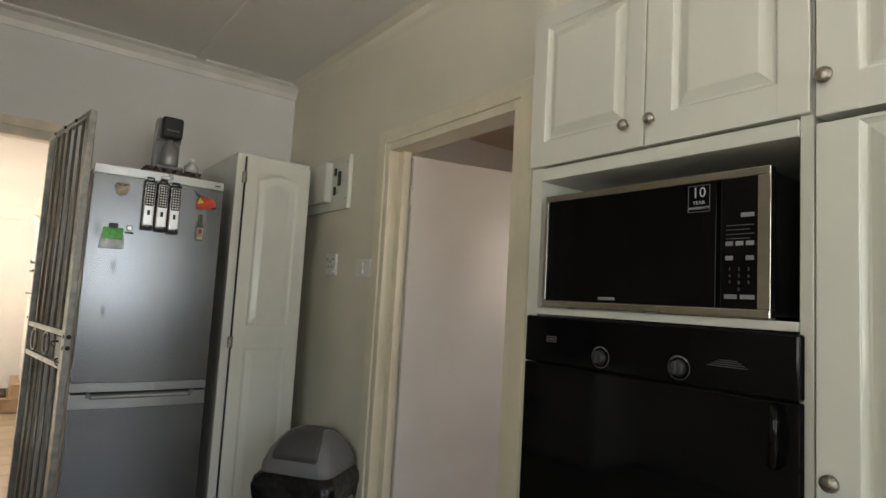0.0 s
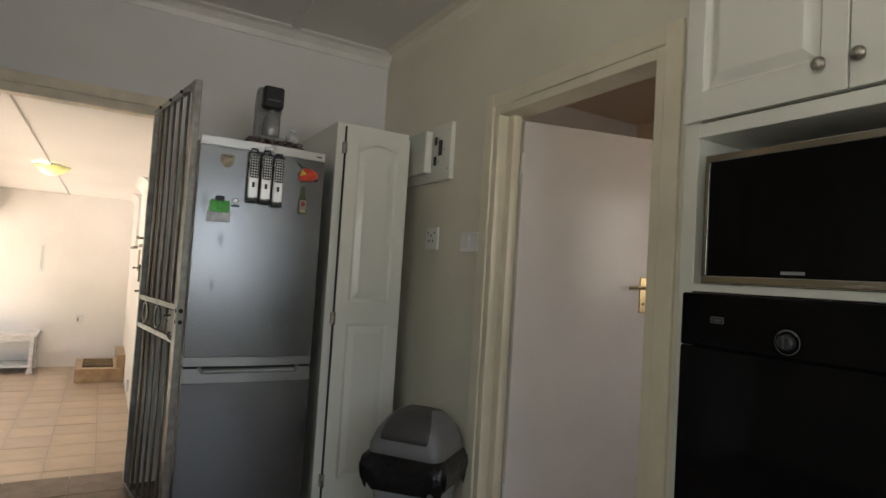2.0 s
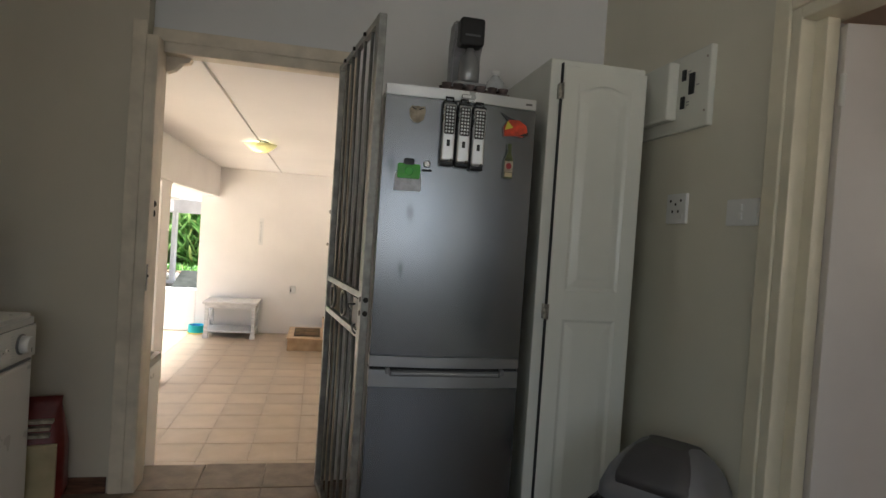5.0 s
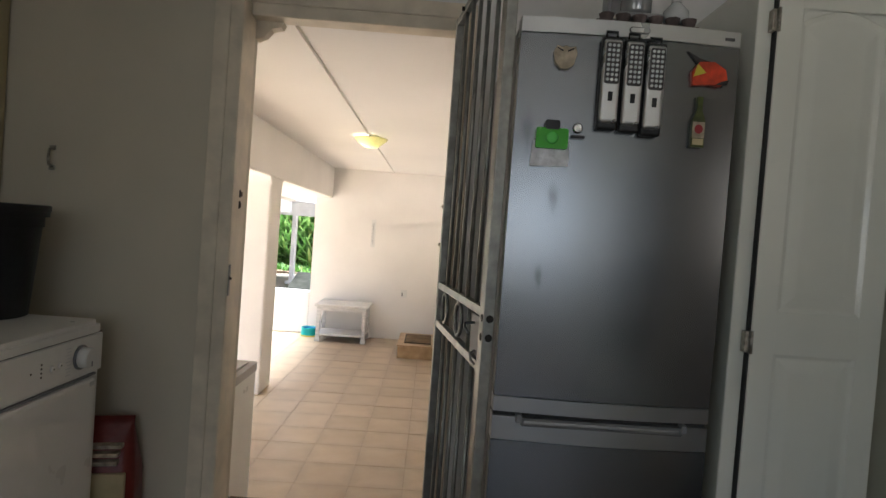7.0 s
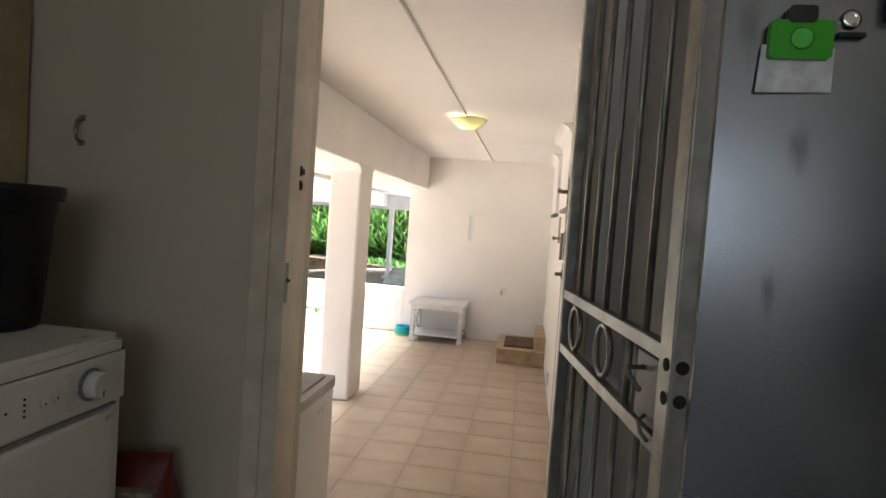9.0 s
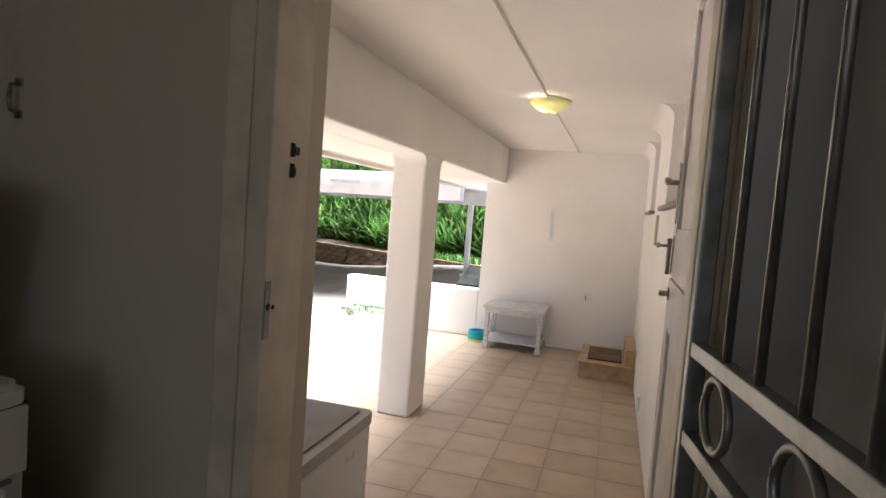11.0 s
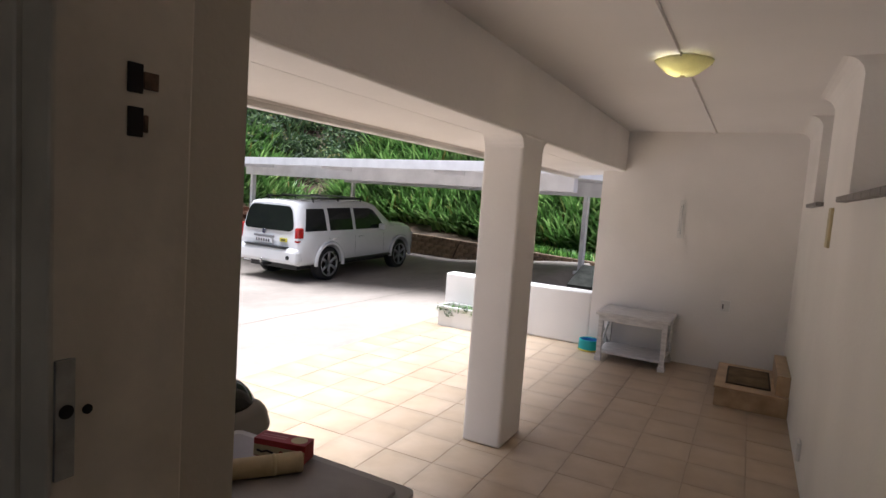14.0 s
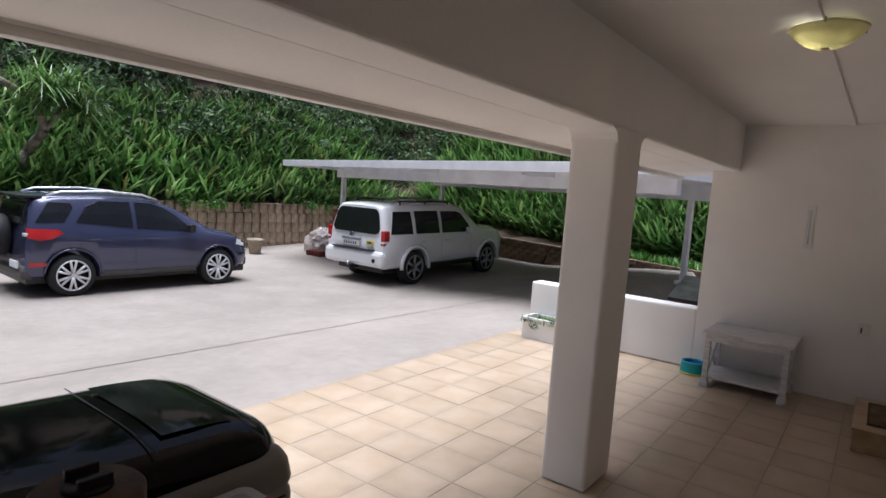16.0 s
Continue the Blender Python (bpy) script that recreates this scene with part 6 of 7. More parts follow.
put(SU, "tow_bar", M_BLACK, -0.08, 0.06, -1.16, -0.9, 0.36, 0.44, bevel=0.01)
bm = B(); lathe(bm, [(0.012, 0.40), (0.012, 0.46), (0.028, 0.475), (0.028, 0.5), (0.01, 0.515)], 12, "z", (-0.01, -1.15, 0)); part("tow_ball", bm, M_CHROME, SU)
put(SU, "under_tray", M_BLACK, -0.7, 0.7, -0.8, 3.5, 0.28, 0.42, bevel=0.02)
wsc = put(SU, "windscreen", M_CARGLASS, -0.66, 0.66, 2.05, 2.62, 1.22, 1.24, bevel=0.005)
for v in wsc.data.vertices:
    v.co.z += 0.015 + (2.62 - v.co.y) * 0.74 - 0.05
put(SU, "wiper", M_BLACK, -0.06, 0.06, -0.965, -0.9, 1.13, 1.165, bevel=0.01)
put(SU, "headlight", M_CLEARLENS, 0.55, 0.86, 3.36, 3.60, 0.78, 0.95, bevel=0.04)

# slate-blue compact car in the yard
EC = thing("compact_car", pose(-11.17, 7.98, yard_z(-10.5, 9), 0, 0, -1.5), "slate blue compact car with silver wheels and roof rails", "car")
sh = Shell([
    (-0.64, 0.12, 0.78, 0.36, 1.04, 0.72, 1.52, 0.52),
    (-0.56, 0.10, 0.84, 0.32, 1.06, 0.80, 1.57, 0.58),
    (-0.28, 0.04, 0.875, 0.30, 1.07, 0.84, 1.61, 0.63),
    (0.60, 0.0, 0.88, 0.28, 1.02, 0.85, 1.635, 0.65),
    (1.25, 0.0, 0.88, 0.28, 0.99, 0.85, 1.60, 0.64),
    (1.70, 0.0, 0.88, 0.28, 0.97, 0.85, 1.47, 0.62),
    (2.48, 0.0, 0.875, 0.30, 0.95, 0.83, 1.06, 0.66),
    (2.94, 0.0, 0.85, 0.32, 0.88, 0.80, 0.97, 0.62),
    (3.14, 0.0, 0.78, 0.34, 0.78, 0.72, 0.86, 0.56),
    (3.25, 0.0, 0.64, 0.38, 0.66, 0.6, 0.74, 0.5)])
me = cut_arches(sh.mesh(), [(0, 0.36), (2.52, 0.36)], 0.40, 0.88)
me.materials.clear(); me.materials.append(M_BLUECAR)
o = new("body", me); o.parent = EC; tagged(o, "metallic slate blue bodywork")
for y in (0, 2.52):
    for s in (-1, 1):
        wheel(EC, s * 0.775, y, 0.34, 0.21, 6, s, True)
        if s > 0:
            bm = B(); pts = [(0.872, y + 0.405 * math.cos(radians(a)), 0.36 + 0.405 * math.sin(radians(a))) for a in range(-5, 186, 12)]
            tube(bm, pts, 0.016, 8); part("arch_trim", bm, M_BLUECAR, EC)
for s in (-1, 1):
    part("window", sh.pane([(-0.50, 1.19), (-0.12, 1.19), (0.03, 1.42), (0.0, 1.49), (-0.30, 1.50)], s), M_CARGLASS, EC, "tinted quarter window")
    part("window", sh.pane([(0.05, 1.19), (0.93, 1.10), (0.92, 1.535), (0.42, 1.535), (0.22, 1.44)], s), M_CARGLASS, EC, "tinted window")
    part("window", sh.pane([(1.00, 1.09), (2.02, 1.03), (1.99, 1.09), (1.72, 1.33), (1.50, 1.455), (1.28, 1.52), (1.00, 1.535)], s), M_CARGLASS, EC, "tinted window")
    for y0, z0, z1 in ((0.10, 0.72, 1.08), (0.96, 0.45, 1.5), (2.04, 0.45, 1.0)):
        part("door_gap", sh.pane([(y0, z0), (y0 + 0.009, z0), (y0 + 0.009, z1), (y0, z1)], s, 0.0012, 0.004), M_LINE, EC)
    part("sill_trim", sh.pane([(0.42, 0.29), (2.10, 0.29), (2.10, 0.385), (0.42, 0.385)], s, 0.008), M_DGREYPL, EC, "grey plastic sill")
    part("door_moulding", sh.pane([(0.50, 0.50), (2.05, 0.50), (2.05, 0.525), (0.50, 0.525)], s, 0.010), M_BLUECAR, EC)
    for y in (0.22, 1.12):
        put(EC, "door_handle", M_BLUECAR, *sorted((s * 0.86, s * 0.90)), y, y + 0.19, 0.90, 0.93)
    put(EC, "mirror", M_BLACK, *sorted((s * 0.86, s * 1.06)), 1.84, 1.96, 1.02, 1.18, bevel=0.035)
    bm = B(); tube(bm, [(s * 0.60, -0.30, 1.60), (s * 0.61, -0.10, 1.665), (s * 0.62, 0.60, 1.70), (s * 0.62, 1.15, 1.66), (s * 0.61, 1.42, 1.58)], 0.02, 8); part("roof_rail", bm, M_ALLOY, EC, "silver roof rail")
    part("tail_light", sh.pane([(-0.62, 0.95), (-0.46, 0.91), (-0.30, 0.94), (-0.14, 1.03), (-0.22, 1.08), (-0.62, 1.09)], s, 0.03), M_RED, EC, "red tail light")
    put(EC, "tail_lens", M_CLEARLENS, *sorted((s * 0.70, s * 0.80)), -0.655, -0.54, 0.97, 1.02, bevel=0.008)
    part("reflector", sh.pane([(-0.60, 0.50), (-0.38, 0.51), (-0.38, 0.56), (-0.60, 0.57)], s, 0.02), M_RED, EC)
    part("headlight", sh.pane([(2.90, 0.77), (3.16, 0.71), (3.12, 0.83), (2.94, 0.87)], s, 0.012), M_CLEARLENS, EC, "clear headlight")
put(EC, "rear_bumper", M_DGREYPL, -0.80, 0.80, -0.70, -0.50, 0.30, 0.47, bevel=0.05)
put(EC, "front_bumper", M_DGREYPL, -0.66, 0.66, 3.02, 3.28, 0.30, 0.52, bevel=0.06)
rwin2 = put(EC, "rear_window", M_CARGLASS, -0.56, 0.56, -0.655, -0.52, 1.12, 1.48, bevel=0.03)
for v in rwin2.data.vertices:
    v.co.y += 0.10 * (v.co.z - 1.08) / 0.5
put(EC, "spoiler", M_BLACK, -0.58, 0.58, -0.68, -0.35, 1.55, 1.59, bevel=0.012)
bm = B(); lathe(bm, [(0.2, -0.11), (0.30, -0.11), (0.335, -0.08), (0.335, 0.08), (0.30, 0.11), (0.2, 0.11)], 36, "y", (-0.06, -0.77, 0.92)); part("spare_wheel", bm, M_RUBBER, EC, "spare tyre on the tailgate")
bm = B(); lathe(bm, [(0.24, -0.115), (0.22, -0.15), (0.1, -0.16), (0.001, -0.16)], 32, "y", (-0.06, -0.77, 0.92), cap=False); part("spare_cover", bm, M_BLUECAR, EC)
put(EC, "number_plate", M_PAPER, 0.36, 0.70, -0.725, -0.70, 0.47, 0.58, bevel=0.003)
put(EC, "under_tray", M_BLACK, -0.68, 0.68, -0.6, 3.2, 0.20, 0.34, bevel=0.02)
bm = B(); prism(bm, [(-0.6, 0), (0.6, 0), (0.52, 1), (-0.52, 1)], "z", 0, 0.012)
for v in bm.verts:
    k = v.co.y; v.co.z += 1.035 + 0.40 * k; v.co.y = 2.46 - 0.76 * k
part("windscreen", bm, M_CARGLASS, EC, "tinted windscreen")

# tail of a dark car further along the yard
DC = thing("dark_car", pose(-12.6, 2.75, -0.87, 0, 0, -3), "dark car parked behind the blue one", "car")
sh = Shell([(-0.9, 0.1, 0.8, 0.36, 0.95, 0.74, 1.35, 0.5), (-0.5, 0, 0.86, 0.3, 0.97, 0.8, 1.45, 0.58), (1.2, 0, 0.87, 0.28, 0.95, 0.82, 1.47, 0.6), (2.0, 0, 0.87, 0.28, 0.93, 0.8, 1.15, 0.6), (2.6, 0, 0.86, 0.3, 0.9, 0.78, 0.98, 0.62), (3.3, 0, 0.75, 0.34, 0.75, 0.68, 0.82, 0.5)])
me = cut_arches(sh.mesh(), [(0, 0.34), (2.5, 0.34)], 0.37, 0.87)
me.materials.clear(); me.materials.append(M_BLACK)
o = new("body", me); o.parent = DC
for y in (0, 2.5):
    for s in (-1, 1):
        wheel(DC, s * 0.77, y, 0.31, 0.2, 5, s)
for s in (-1, 1):
    part("window", sh.pane([(-0.3, 1.02), (0.6, 1.0), (0.6, 1.36), (-0.1, 1.34)], s), M_CARGLASS, DC)
    part("window", sh.pane([(0.68, 1.0), (1.7, 0.98), (1.2, 1.33), (0.68, 1.36)], s), M_CARGLASS, DC)

# ---- carport ----
CP = thing("carport", pose(-13.35, 14.45, 0, 0, 0, -14.5), "white steel carport with a flat sheet roof", "carport")
CZ = 1.655
bm = B()
n = 62
for i in range(n):
    x0, x1 = 11.2 * i / n, 11.2 * (i + 1) / n
    box(bm, x0, x1 - 0.03, 0.02, 6.3, CZ + 0.09, CZ + 0.115 + 0.02 * (i % 2))
box(bm, -0.25, 11.2, 0.02, 6.3, CZ + 0.085, CZ + 0.09)
part("roof_sheet", bm, M_CARPORT, CP, "pale ribbed roof sheeting")
for a in ((-0.25, 11.2, -0.02, 0.02, CZ - 0.02, CZ + 0.14), (-0.25, 11.2, 6.3, 6.34, CZ - 0.02, CZ + 0.14), (-0.28, -0.25, -0.02, 6.34, CZ - 0.02, CZ + 0.14), (11.2, 11.23, -0.02, 6.34, CZ - 0.02, CZ + 0.14)):
    put(CP, "fascia", M_CARPORT, *a, bevel=0.004)
put(CP, "main_beam", M_CARPORT, 1.2, 11.1, 0.9, 1.02, CZ - 0.24, CZ + 0.085, bevel=0.006)
put(CP, "main_beam", M_CARPORT, 0.3, 11.1, 4.9, 5.02, CZ - 0.24, CZ + 0.085, bevel=0.006)
for x in (2.5, 5.6, 8.8):
    put(CP, "cross_beam", M_CARPORT, x, x + 0.08, 0.1, 6.2, CZ - 0.06, CZ + 0.085, bevel=0.004)
cm = CP.matrix_world
for x, y in ((1.5, 0.96), (0.7, 4.96), (9.12, 4.96)):
    p = cm @ Vector((x, y, 0))
    put(CP, "post", M_CARPORT, x - 0.055, x + 0.055, y - 0.055, y + 0.055, yard_z(p.x, p.y) - 0.05, CZ - 0.24, bevel=0.006)
    put(CP, "post_foot", M_CARPORT, x - 0.12, x + 0.12, y - 0.12, y + 0.12, yard_z(p.x, p.y) - 0.05, yard_z(p.x, p.y) + 0.02, bevel=0.004)

# ---- bank, retaining walls and planting ----
LXW = -15.2


def back_y(x):
    return 19.95 - 0.19 * (x + 9.2)


def bank_z(x, y):
    dl = LXW - 0.1 - x
    db = (y - back_y(x) - 0.1) * 0.98
    d = max(dl, db)
    k = 1.0 / (1.0 + math.exp(-(dl - db) * 1.2))
    z0 = 0.42 * k + (1 - k) * (-0.17 - 0.024 * max(0.0, x + 9) + 0.5 * min(1, max(0, (-9 - x) / 5)))
    flat = 0.3 * k + 1.3 * (1 - k)
    rise = max(0.0, d - flat)
    z = z0 + 0.10 * min(d, flat) + 0.95 * rise if d > 0 else z0
    return z + (0.12 * noise.noise(Vector((x * 0.7, y * 0.7, 0.3))) + 0.4 * noise.noise(Vector((x * 0.2, y * 0.2, 1.7))) * min(1, rise)) * (1 if d > 0.4 else 0.2), d


xs = [LXW - 0.05 - 22 * (i / 44) ** 1.2 for i in range(44, -1, -1)] + [LXW + 24 * i / 48 for i in range(1, 49)]
ys = [-14 + 33 * i / 60 for i in range(60)] + [19 + 24 * (i / 45) for i in range(46)]
vs, idx = [], {}
fs = []
for i, x in enumerate(xs):
    for j, y in enumerate(ys):
        z, d = bank_z(x, y)
        idx[i, j] = (len(vs), d)
        vs.append((x, y, z if d > -0.3 else -1.4))
for i in range(len(xs) - 1):
    for j in range(len(ys) - 1):
        q = [idx[i, j], idx[i + 1, j], idx[i + 1, j + 1], idx[i, j + 1]]
        if min(v[1] for v in q) > -0.35:
            fs.append([v[0] for v in q])
me = bpy.data.meshes.new("bank"); me.from_pydata(vs, [], fs); me.materials.append(M_SOIL)
for p in me.polygons:
    p.use_smooth = True
tagged(new("bank", me), "steep planted earth bank behind the yard", kind="structure")


def leaf_mat(name, colour, tip, rough=0.45):
    m = bpy.data.materials.new(name)
    m.use_nodes = True
    nt = m.node_tree; n = nt.nodes; l = nt.links
    bs = n["Principled BSDF"]
    g = n.new("ShaderNodeNewGeometry")
    rp = n.new("ShaderNodeValToRGB")
    e = rp.color_ramp.elements
    e[0].position, e[1].position = 0.0, 0.93
    e[0].color = (*(c * 0.3 for c in colour), 1); e[1].color = (*tip, 1)
    mid = e.new(0.5); mid.color = (*colour, 1)
    dry = e.new(1.0); dry.color = (0.22, 0.17, 0.05, 1)
    l.new(g.outputs["Random Per Island"], rp.inputs[0])
    nz = n.new("ShaderNodeTexNoise"); nz.inputs["Scale"].default_value = 0.6
    l.new(g.outputs["Position"], nz.inputs[0])
    mr = n.new("ShaderNodeMapRange"); mr.inputs[1].default_value, mr.inputs[2].default_value = 0.3, 0.7
    mr.inputs[3].default_value, mr.inputs[4].default_value = 0.6, 1.35
    l.new(nz.outputs[0], mr.inputs[0])
    mx = n.new("ShaderNodeMix"); mx.data_type, mx.blend_type = "RGBA", "MULTIPLY"; mx.inputs[0].default_value = 1
    l.new(rp.outputs[0], mx.inputs[6]); l.new(mr.outputs[0], mx.inputs[7])
    l.new(mx.outputs[2], bs.inputs["Base Color"])
    bs.inputs["Roughness"].default_value = rough
    tr = n.new("ShaderNodeBsdfTranslucent"); l.new(mx.outputs[2], tr.inputs[0])
    ad = n.new("ShaderNodeMixShader"); ad.inputs[0].default_value = 0.28
    l.new(bs.outputs[0], ad.inputs[1]); l.new(tr.outputs[0], ad.inputs[2])
    l.new(ad.outputs[0], n["Material Output"].inputs[0])
    return m


M_STRAP = leaf_mat("strap_leaf", (0.12, 0.25, 0.06), (0.32, 0.47, 0.16), 0.3)
M_SHRUB = leaf_mat("shrub_leaf", (0.07, 0.125, 0.052), (0.18, 0.27, 0.105), 0.65)
M_BRIGHT = leaf_mat("bright_groundcover", (0.10, 0.25, 0.045), (0.22, 0.42, 0.09))
rng = np.random.default_rng(7)


def blades(name, roots, per, length, width, material, label, spread=0.9, droop=1.0, category="plant"):
    """Clumps of arching strap leaves, each a tapered strip of three bends, in one mesh."""
    roots = np.asarray(roots)
    N = len(roots) * per
    base = np.repeat(roots, per, 0) + np.c_[rng.normal(0, 0.07, (N, 2)), np.zeros(N)]
    a = rng.uniform(0, 2 * np.pi, N)
    L = length * rng.uniform(0.55, 1.15, N)
    tilt = rng.uniform(0.1, spread, N)
    out = np.c_[np.cos(a), np.sin(a), np.zeros(N)]
    side = np.c_[-np.sin(a), np.cos(a), np.zeros(N)]
    w = width * rng.uniform(0.7, 1.2, N)
    verts = np.zeros((N, 8, 3))
    for k, s in enumerate((0.0, 0.4, 0.75, 1.0)):
        h = L * (s * np.cos(tilt) - droop * 0.45 * s * s * tilt)
        r = L * (s * np.sin(tilt) + droop * 0.25 * s * s)
        c = base + out * r[:, None] + np.c_[np.zeros((N, 2)), h]
        ww = w * (0.8, 1.0, 0.7, 0.06)[k]
        verts[:, 2 * k] = c - side * ww[:, None] / 2
        verts[:, 2 * k + 1] = c + side * ww[:, None] / 2
    q = np.array([[0, 1, 3, 2], [2, 3, 5, 4], [4, 5, 7, 6]])
    faces = (np.arange(N)[:, None, None] * 8 + q[None]).reshape(-1, 4)
    me = bpy.data.meshes.new(name)
    me.from_pydata(verts.reshape(-1, 3).tolist(), [], faces.tolist())
    me.materials.append(material)
    return tagged(new(name, me), label, category, kind="stuff")


def leaves(name, centres, radii, per, size, material, label, category="shrub"):
    """Clouds of small folded leaves round branch ends."""
    centres, radii = np.asarray(centres), np.asarray(radii)
    N = len(centres) * per
    d = rng.normal(0, 1, (N, 3)); d /= np.linalg.norm(d, axis=1)[:, None]
    p = np.repeat(centres, per, 0) + d * (np.repeat(radii, per) * rng.uniform(0.35, 1.05, N))[:, None] * np.array([1, 1, 0.8])
    u = rng.normal(0, 1, (N, 3)); u /= np.linalg.norm(u, axis=1)[:, None]
    v = np.cross(u, d + 0.01); v /= np.linalg.norm(v, axis=1)[:, None]
    s = size * rng.uniform(0.6, 1.3, N)[:, None]
    fold = np.cross(u, v) * s * 0.15
    verts = np.stack([p - u * s, p + v * s * 0.45 - fold, p + u * s, p - v * s * 0.45 - fold], 1)
    faces = np.arange(N)[:, None] * 4 + np.array([[0, 1, 2, 3]])
    me = bpy.data.meshes.new(name)
    me.from_pydata(verts.reshape(-1, 3).tolist(), [], faces.tolist())
    me.materials.append(material)
    return tagged(new(name, me), label, category, kind="stuff")


def spots_on_bank(n, x0, x1, y0, y1, d0, d1, thin=0.0):
    out = []
    while len(out) < n:
        x, y = rng.uniform(x0, x1), rng.uniform(y0, y1)
        z, d = bank_z(x, y)
        if d0 < d < d1 and noise.noise(Vector((x * 0.5, y * 0.5, 4.4))) > thin:
            out.append((x, y, z - 0.03))
    return out


left = spots_on_bank(1150, -20.0, -15.2, 1, 22, 0.15, 3.0, -0.6)
blades("strap_leaf_plants", left, 13, 1.05, 0.095, M_STRAP, "massed green strap-leaved plants on the bank")
back = spots_on_bank(1300, -15.0, -2.5, 19, 26, 1.1, 4.2, -0.5)
blades("strap_leaf_hedge", back, 14, 1.25, 0.105, M_STRAP, "tall green strap-leaved plants behind the low wall")
upper = spots_on_bank(330, -24.0, -15.5, -4, 27, 2.6, 6.0, 0.0)
blades("strap_leaf_plants", upper, 11, 0.85, 0.075, M_SHRUB, "dark strap-leaved plants high on the bank")
low = spots_on_bank(420, -5.6, 1.0, 18, 23, 0.1, 1.6, -0.3)
blades("ground_cover", low, 16, 0.30, 0.04, M_BRIGHT, "bright green low ground cover")
fringe = spots_on_bank(170, -15.9, -15.2, 4, 19, 0.0, 0.55, -0.2)
leaves("creeper", [(x + 0.25, y, z + 0.02) for x, y, z in fringe], [0.22] * len(fringe), 40, 0.045, M_BRIGHT, "bright creeper spilling over the retaining wall", "creeper")
sh1 = spots_on_bank(1150, -25.0, -15.8, -6, 28, 1.6, 10.0, -0.8)
leaves("dark_shrubs", [(x, y, z + rng.uniform(-0.1, 0.9)) for x, y, z in sh1], rng.uniform(0.35, 0.75, len(sh1)), 120, 0.11, M_SHRUB, "dark dense shrubs covering the upper bank")
sh2 = spots_on_bank(480, -16.0, 2.0, 20, 30, 3.6, 10.0, -0.6)
leaves("dark_shrubs", [(x, y, z + rng.uniform(0.2, 1.6)) for x, y, z in sh2], rng.uniform(0.5, 1.0, len(sh2)), 110, 0.11, M_SHRUB, "dark dense shrubs covering the upper bank")

# tall trees closing the bank's top, mostly unseen, added to block low sky
M_BARK = mat("dark_bark", (0.12, 0.095, 0.07), 0.9, var=0.25, scale=8, grain=40, bump=0.6)


def sky_screen_tree(x, y, h, seed):
    """A tapered trunk with limbs, and small leaves in loose clusters round their ends."""
    q = np.random.default_rng(seed)
    t = thing("tree", pose(x, y, bank_z(x, y)[0] - 0.15), "tall dark evergreen tree added on the bank to block low sky", "tree", "trees on the bank")
    bm = B()
    lean = q.uniform(-0.05, 0.05, 2)
    knots = [Vector((lean[0] * z, lean[1] * z, z)) for z in (0, h * 0.3, h * 0.6, h * 0.9)]
    for i in range(3):
        cyl(bm, knots[i], knots[i + 1], 0.19 - 0.055 * i, 0.19 - 0.055 * (i + 1), 9)
    ends = []
    for i in range(13):
        z = h * q.uniform(0.22, 0.9)
        a, reach = q.uniform(0, 2 * math.pi), q.uniform(1.2, 2.9) * (1.15 - 0.5 * z / h)
        p = Vector((lean[0] * z, lean[1] * z, z))
        e = p + Vector((reach * math.cos(a), reach * math.sin(a), q.uniform(0.2, 1.0)))
        cyl(bm, p, e, 0.055, 0.018, 6)
        ends += [p.lerp(e, k) for k in (0.45, 0.75, 1.0)]
    part("trunk", bm, M_BARK, t)
    centres = np.array([tuple(e) for e in ends]) + q.normal(0, 0.25, (len(ends), 3))
    per = 85
    N = len(centres) * per
    d = q.normal(0, 1, (N, 3)); d /= np.linalg.norm(d, axis=1)[:, None]
    p = np.repeat(centres, per, 0) + d * (np.repeat(q.uniform(0.5, 0.95, len(centres)), per) * q.uniform(0.3, 1.05, N))[:, None] * np.array([1, 1, 0.75])
    u = q.normal(0, 1, (N, 3)); u /= np.linalg.norm(u, axis=1)[:, None]
    v = np.cross(u, d + 0.01); v /= np.linalg.norm(v, axis=1)[:, None]
    sz = 0.15 * q.uniform(0.6, 1.3, N)[:, None]
    verts = np.stack([p - u * sz, p + v * sz * 0.45, p + u * sz, p - v * sz * 0.45], 1)
    me = bpy.data.meshes.new("crown")
    me.from_pydata(verts.reshape(-1, 3).tolist(), [], (np.arange(N)[:, None] * 4 + np.array([[0, 1, 2, 3]])).tolist())
    me.materials.append(M_SHRUB)
    o = new("crown", me); o.parent = t
    tagged(o, kind="stuff")


tq = random.Random(21)
for i in range(12):
    sky_screen_tree(-21.5 - 2.2 * (i % 2) - tq.uniform(0, 1.2), -8 + i * 2.9 + tq.uniform(-0.6, 0.6), tq.uniform(7.5, 10.5), 100 + i)
for i in range(7):
    sky_screen_tree(-13.5 + i * 2.7 + tq.uniform(-0.6, 0.6), 27.4 - 0.19 * i * 2.7 + 1.6 * (i % 2), tq.uniform(7.0, 9.5), 200 + i)

# leaning tree with a fern clump at the bank's edge
tr = thing("tree", pose(-15.9, 8.7, bank_z(-15.9, 8.7)[0] - 0.1), "leaning grey tree with a drooping leafy clump", "tree")
bm = B()
pts = [(0, 0, 0), (0.3, 0.3, 0.9), (0.75, 0.5, 1.4), (0.8, 0.3, 2.0), (0.6, -0.6, 2.5), (0.4, -1.8, 2.9)]
for i, (a, b) in enumerate(zip(pts, pts[1:])):
    cyl(bm, a, b, 0.13 - 0.016 * i, 0.13 - 0.016 * (i + 1), 10)
cyl(bm, pts[2], (1.0, 1.0, 2.2), 0.07, 0.03, 8)
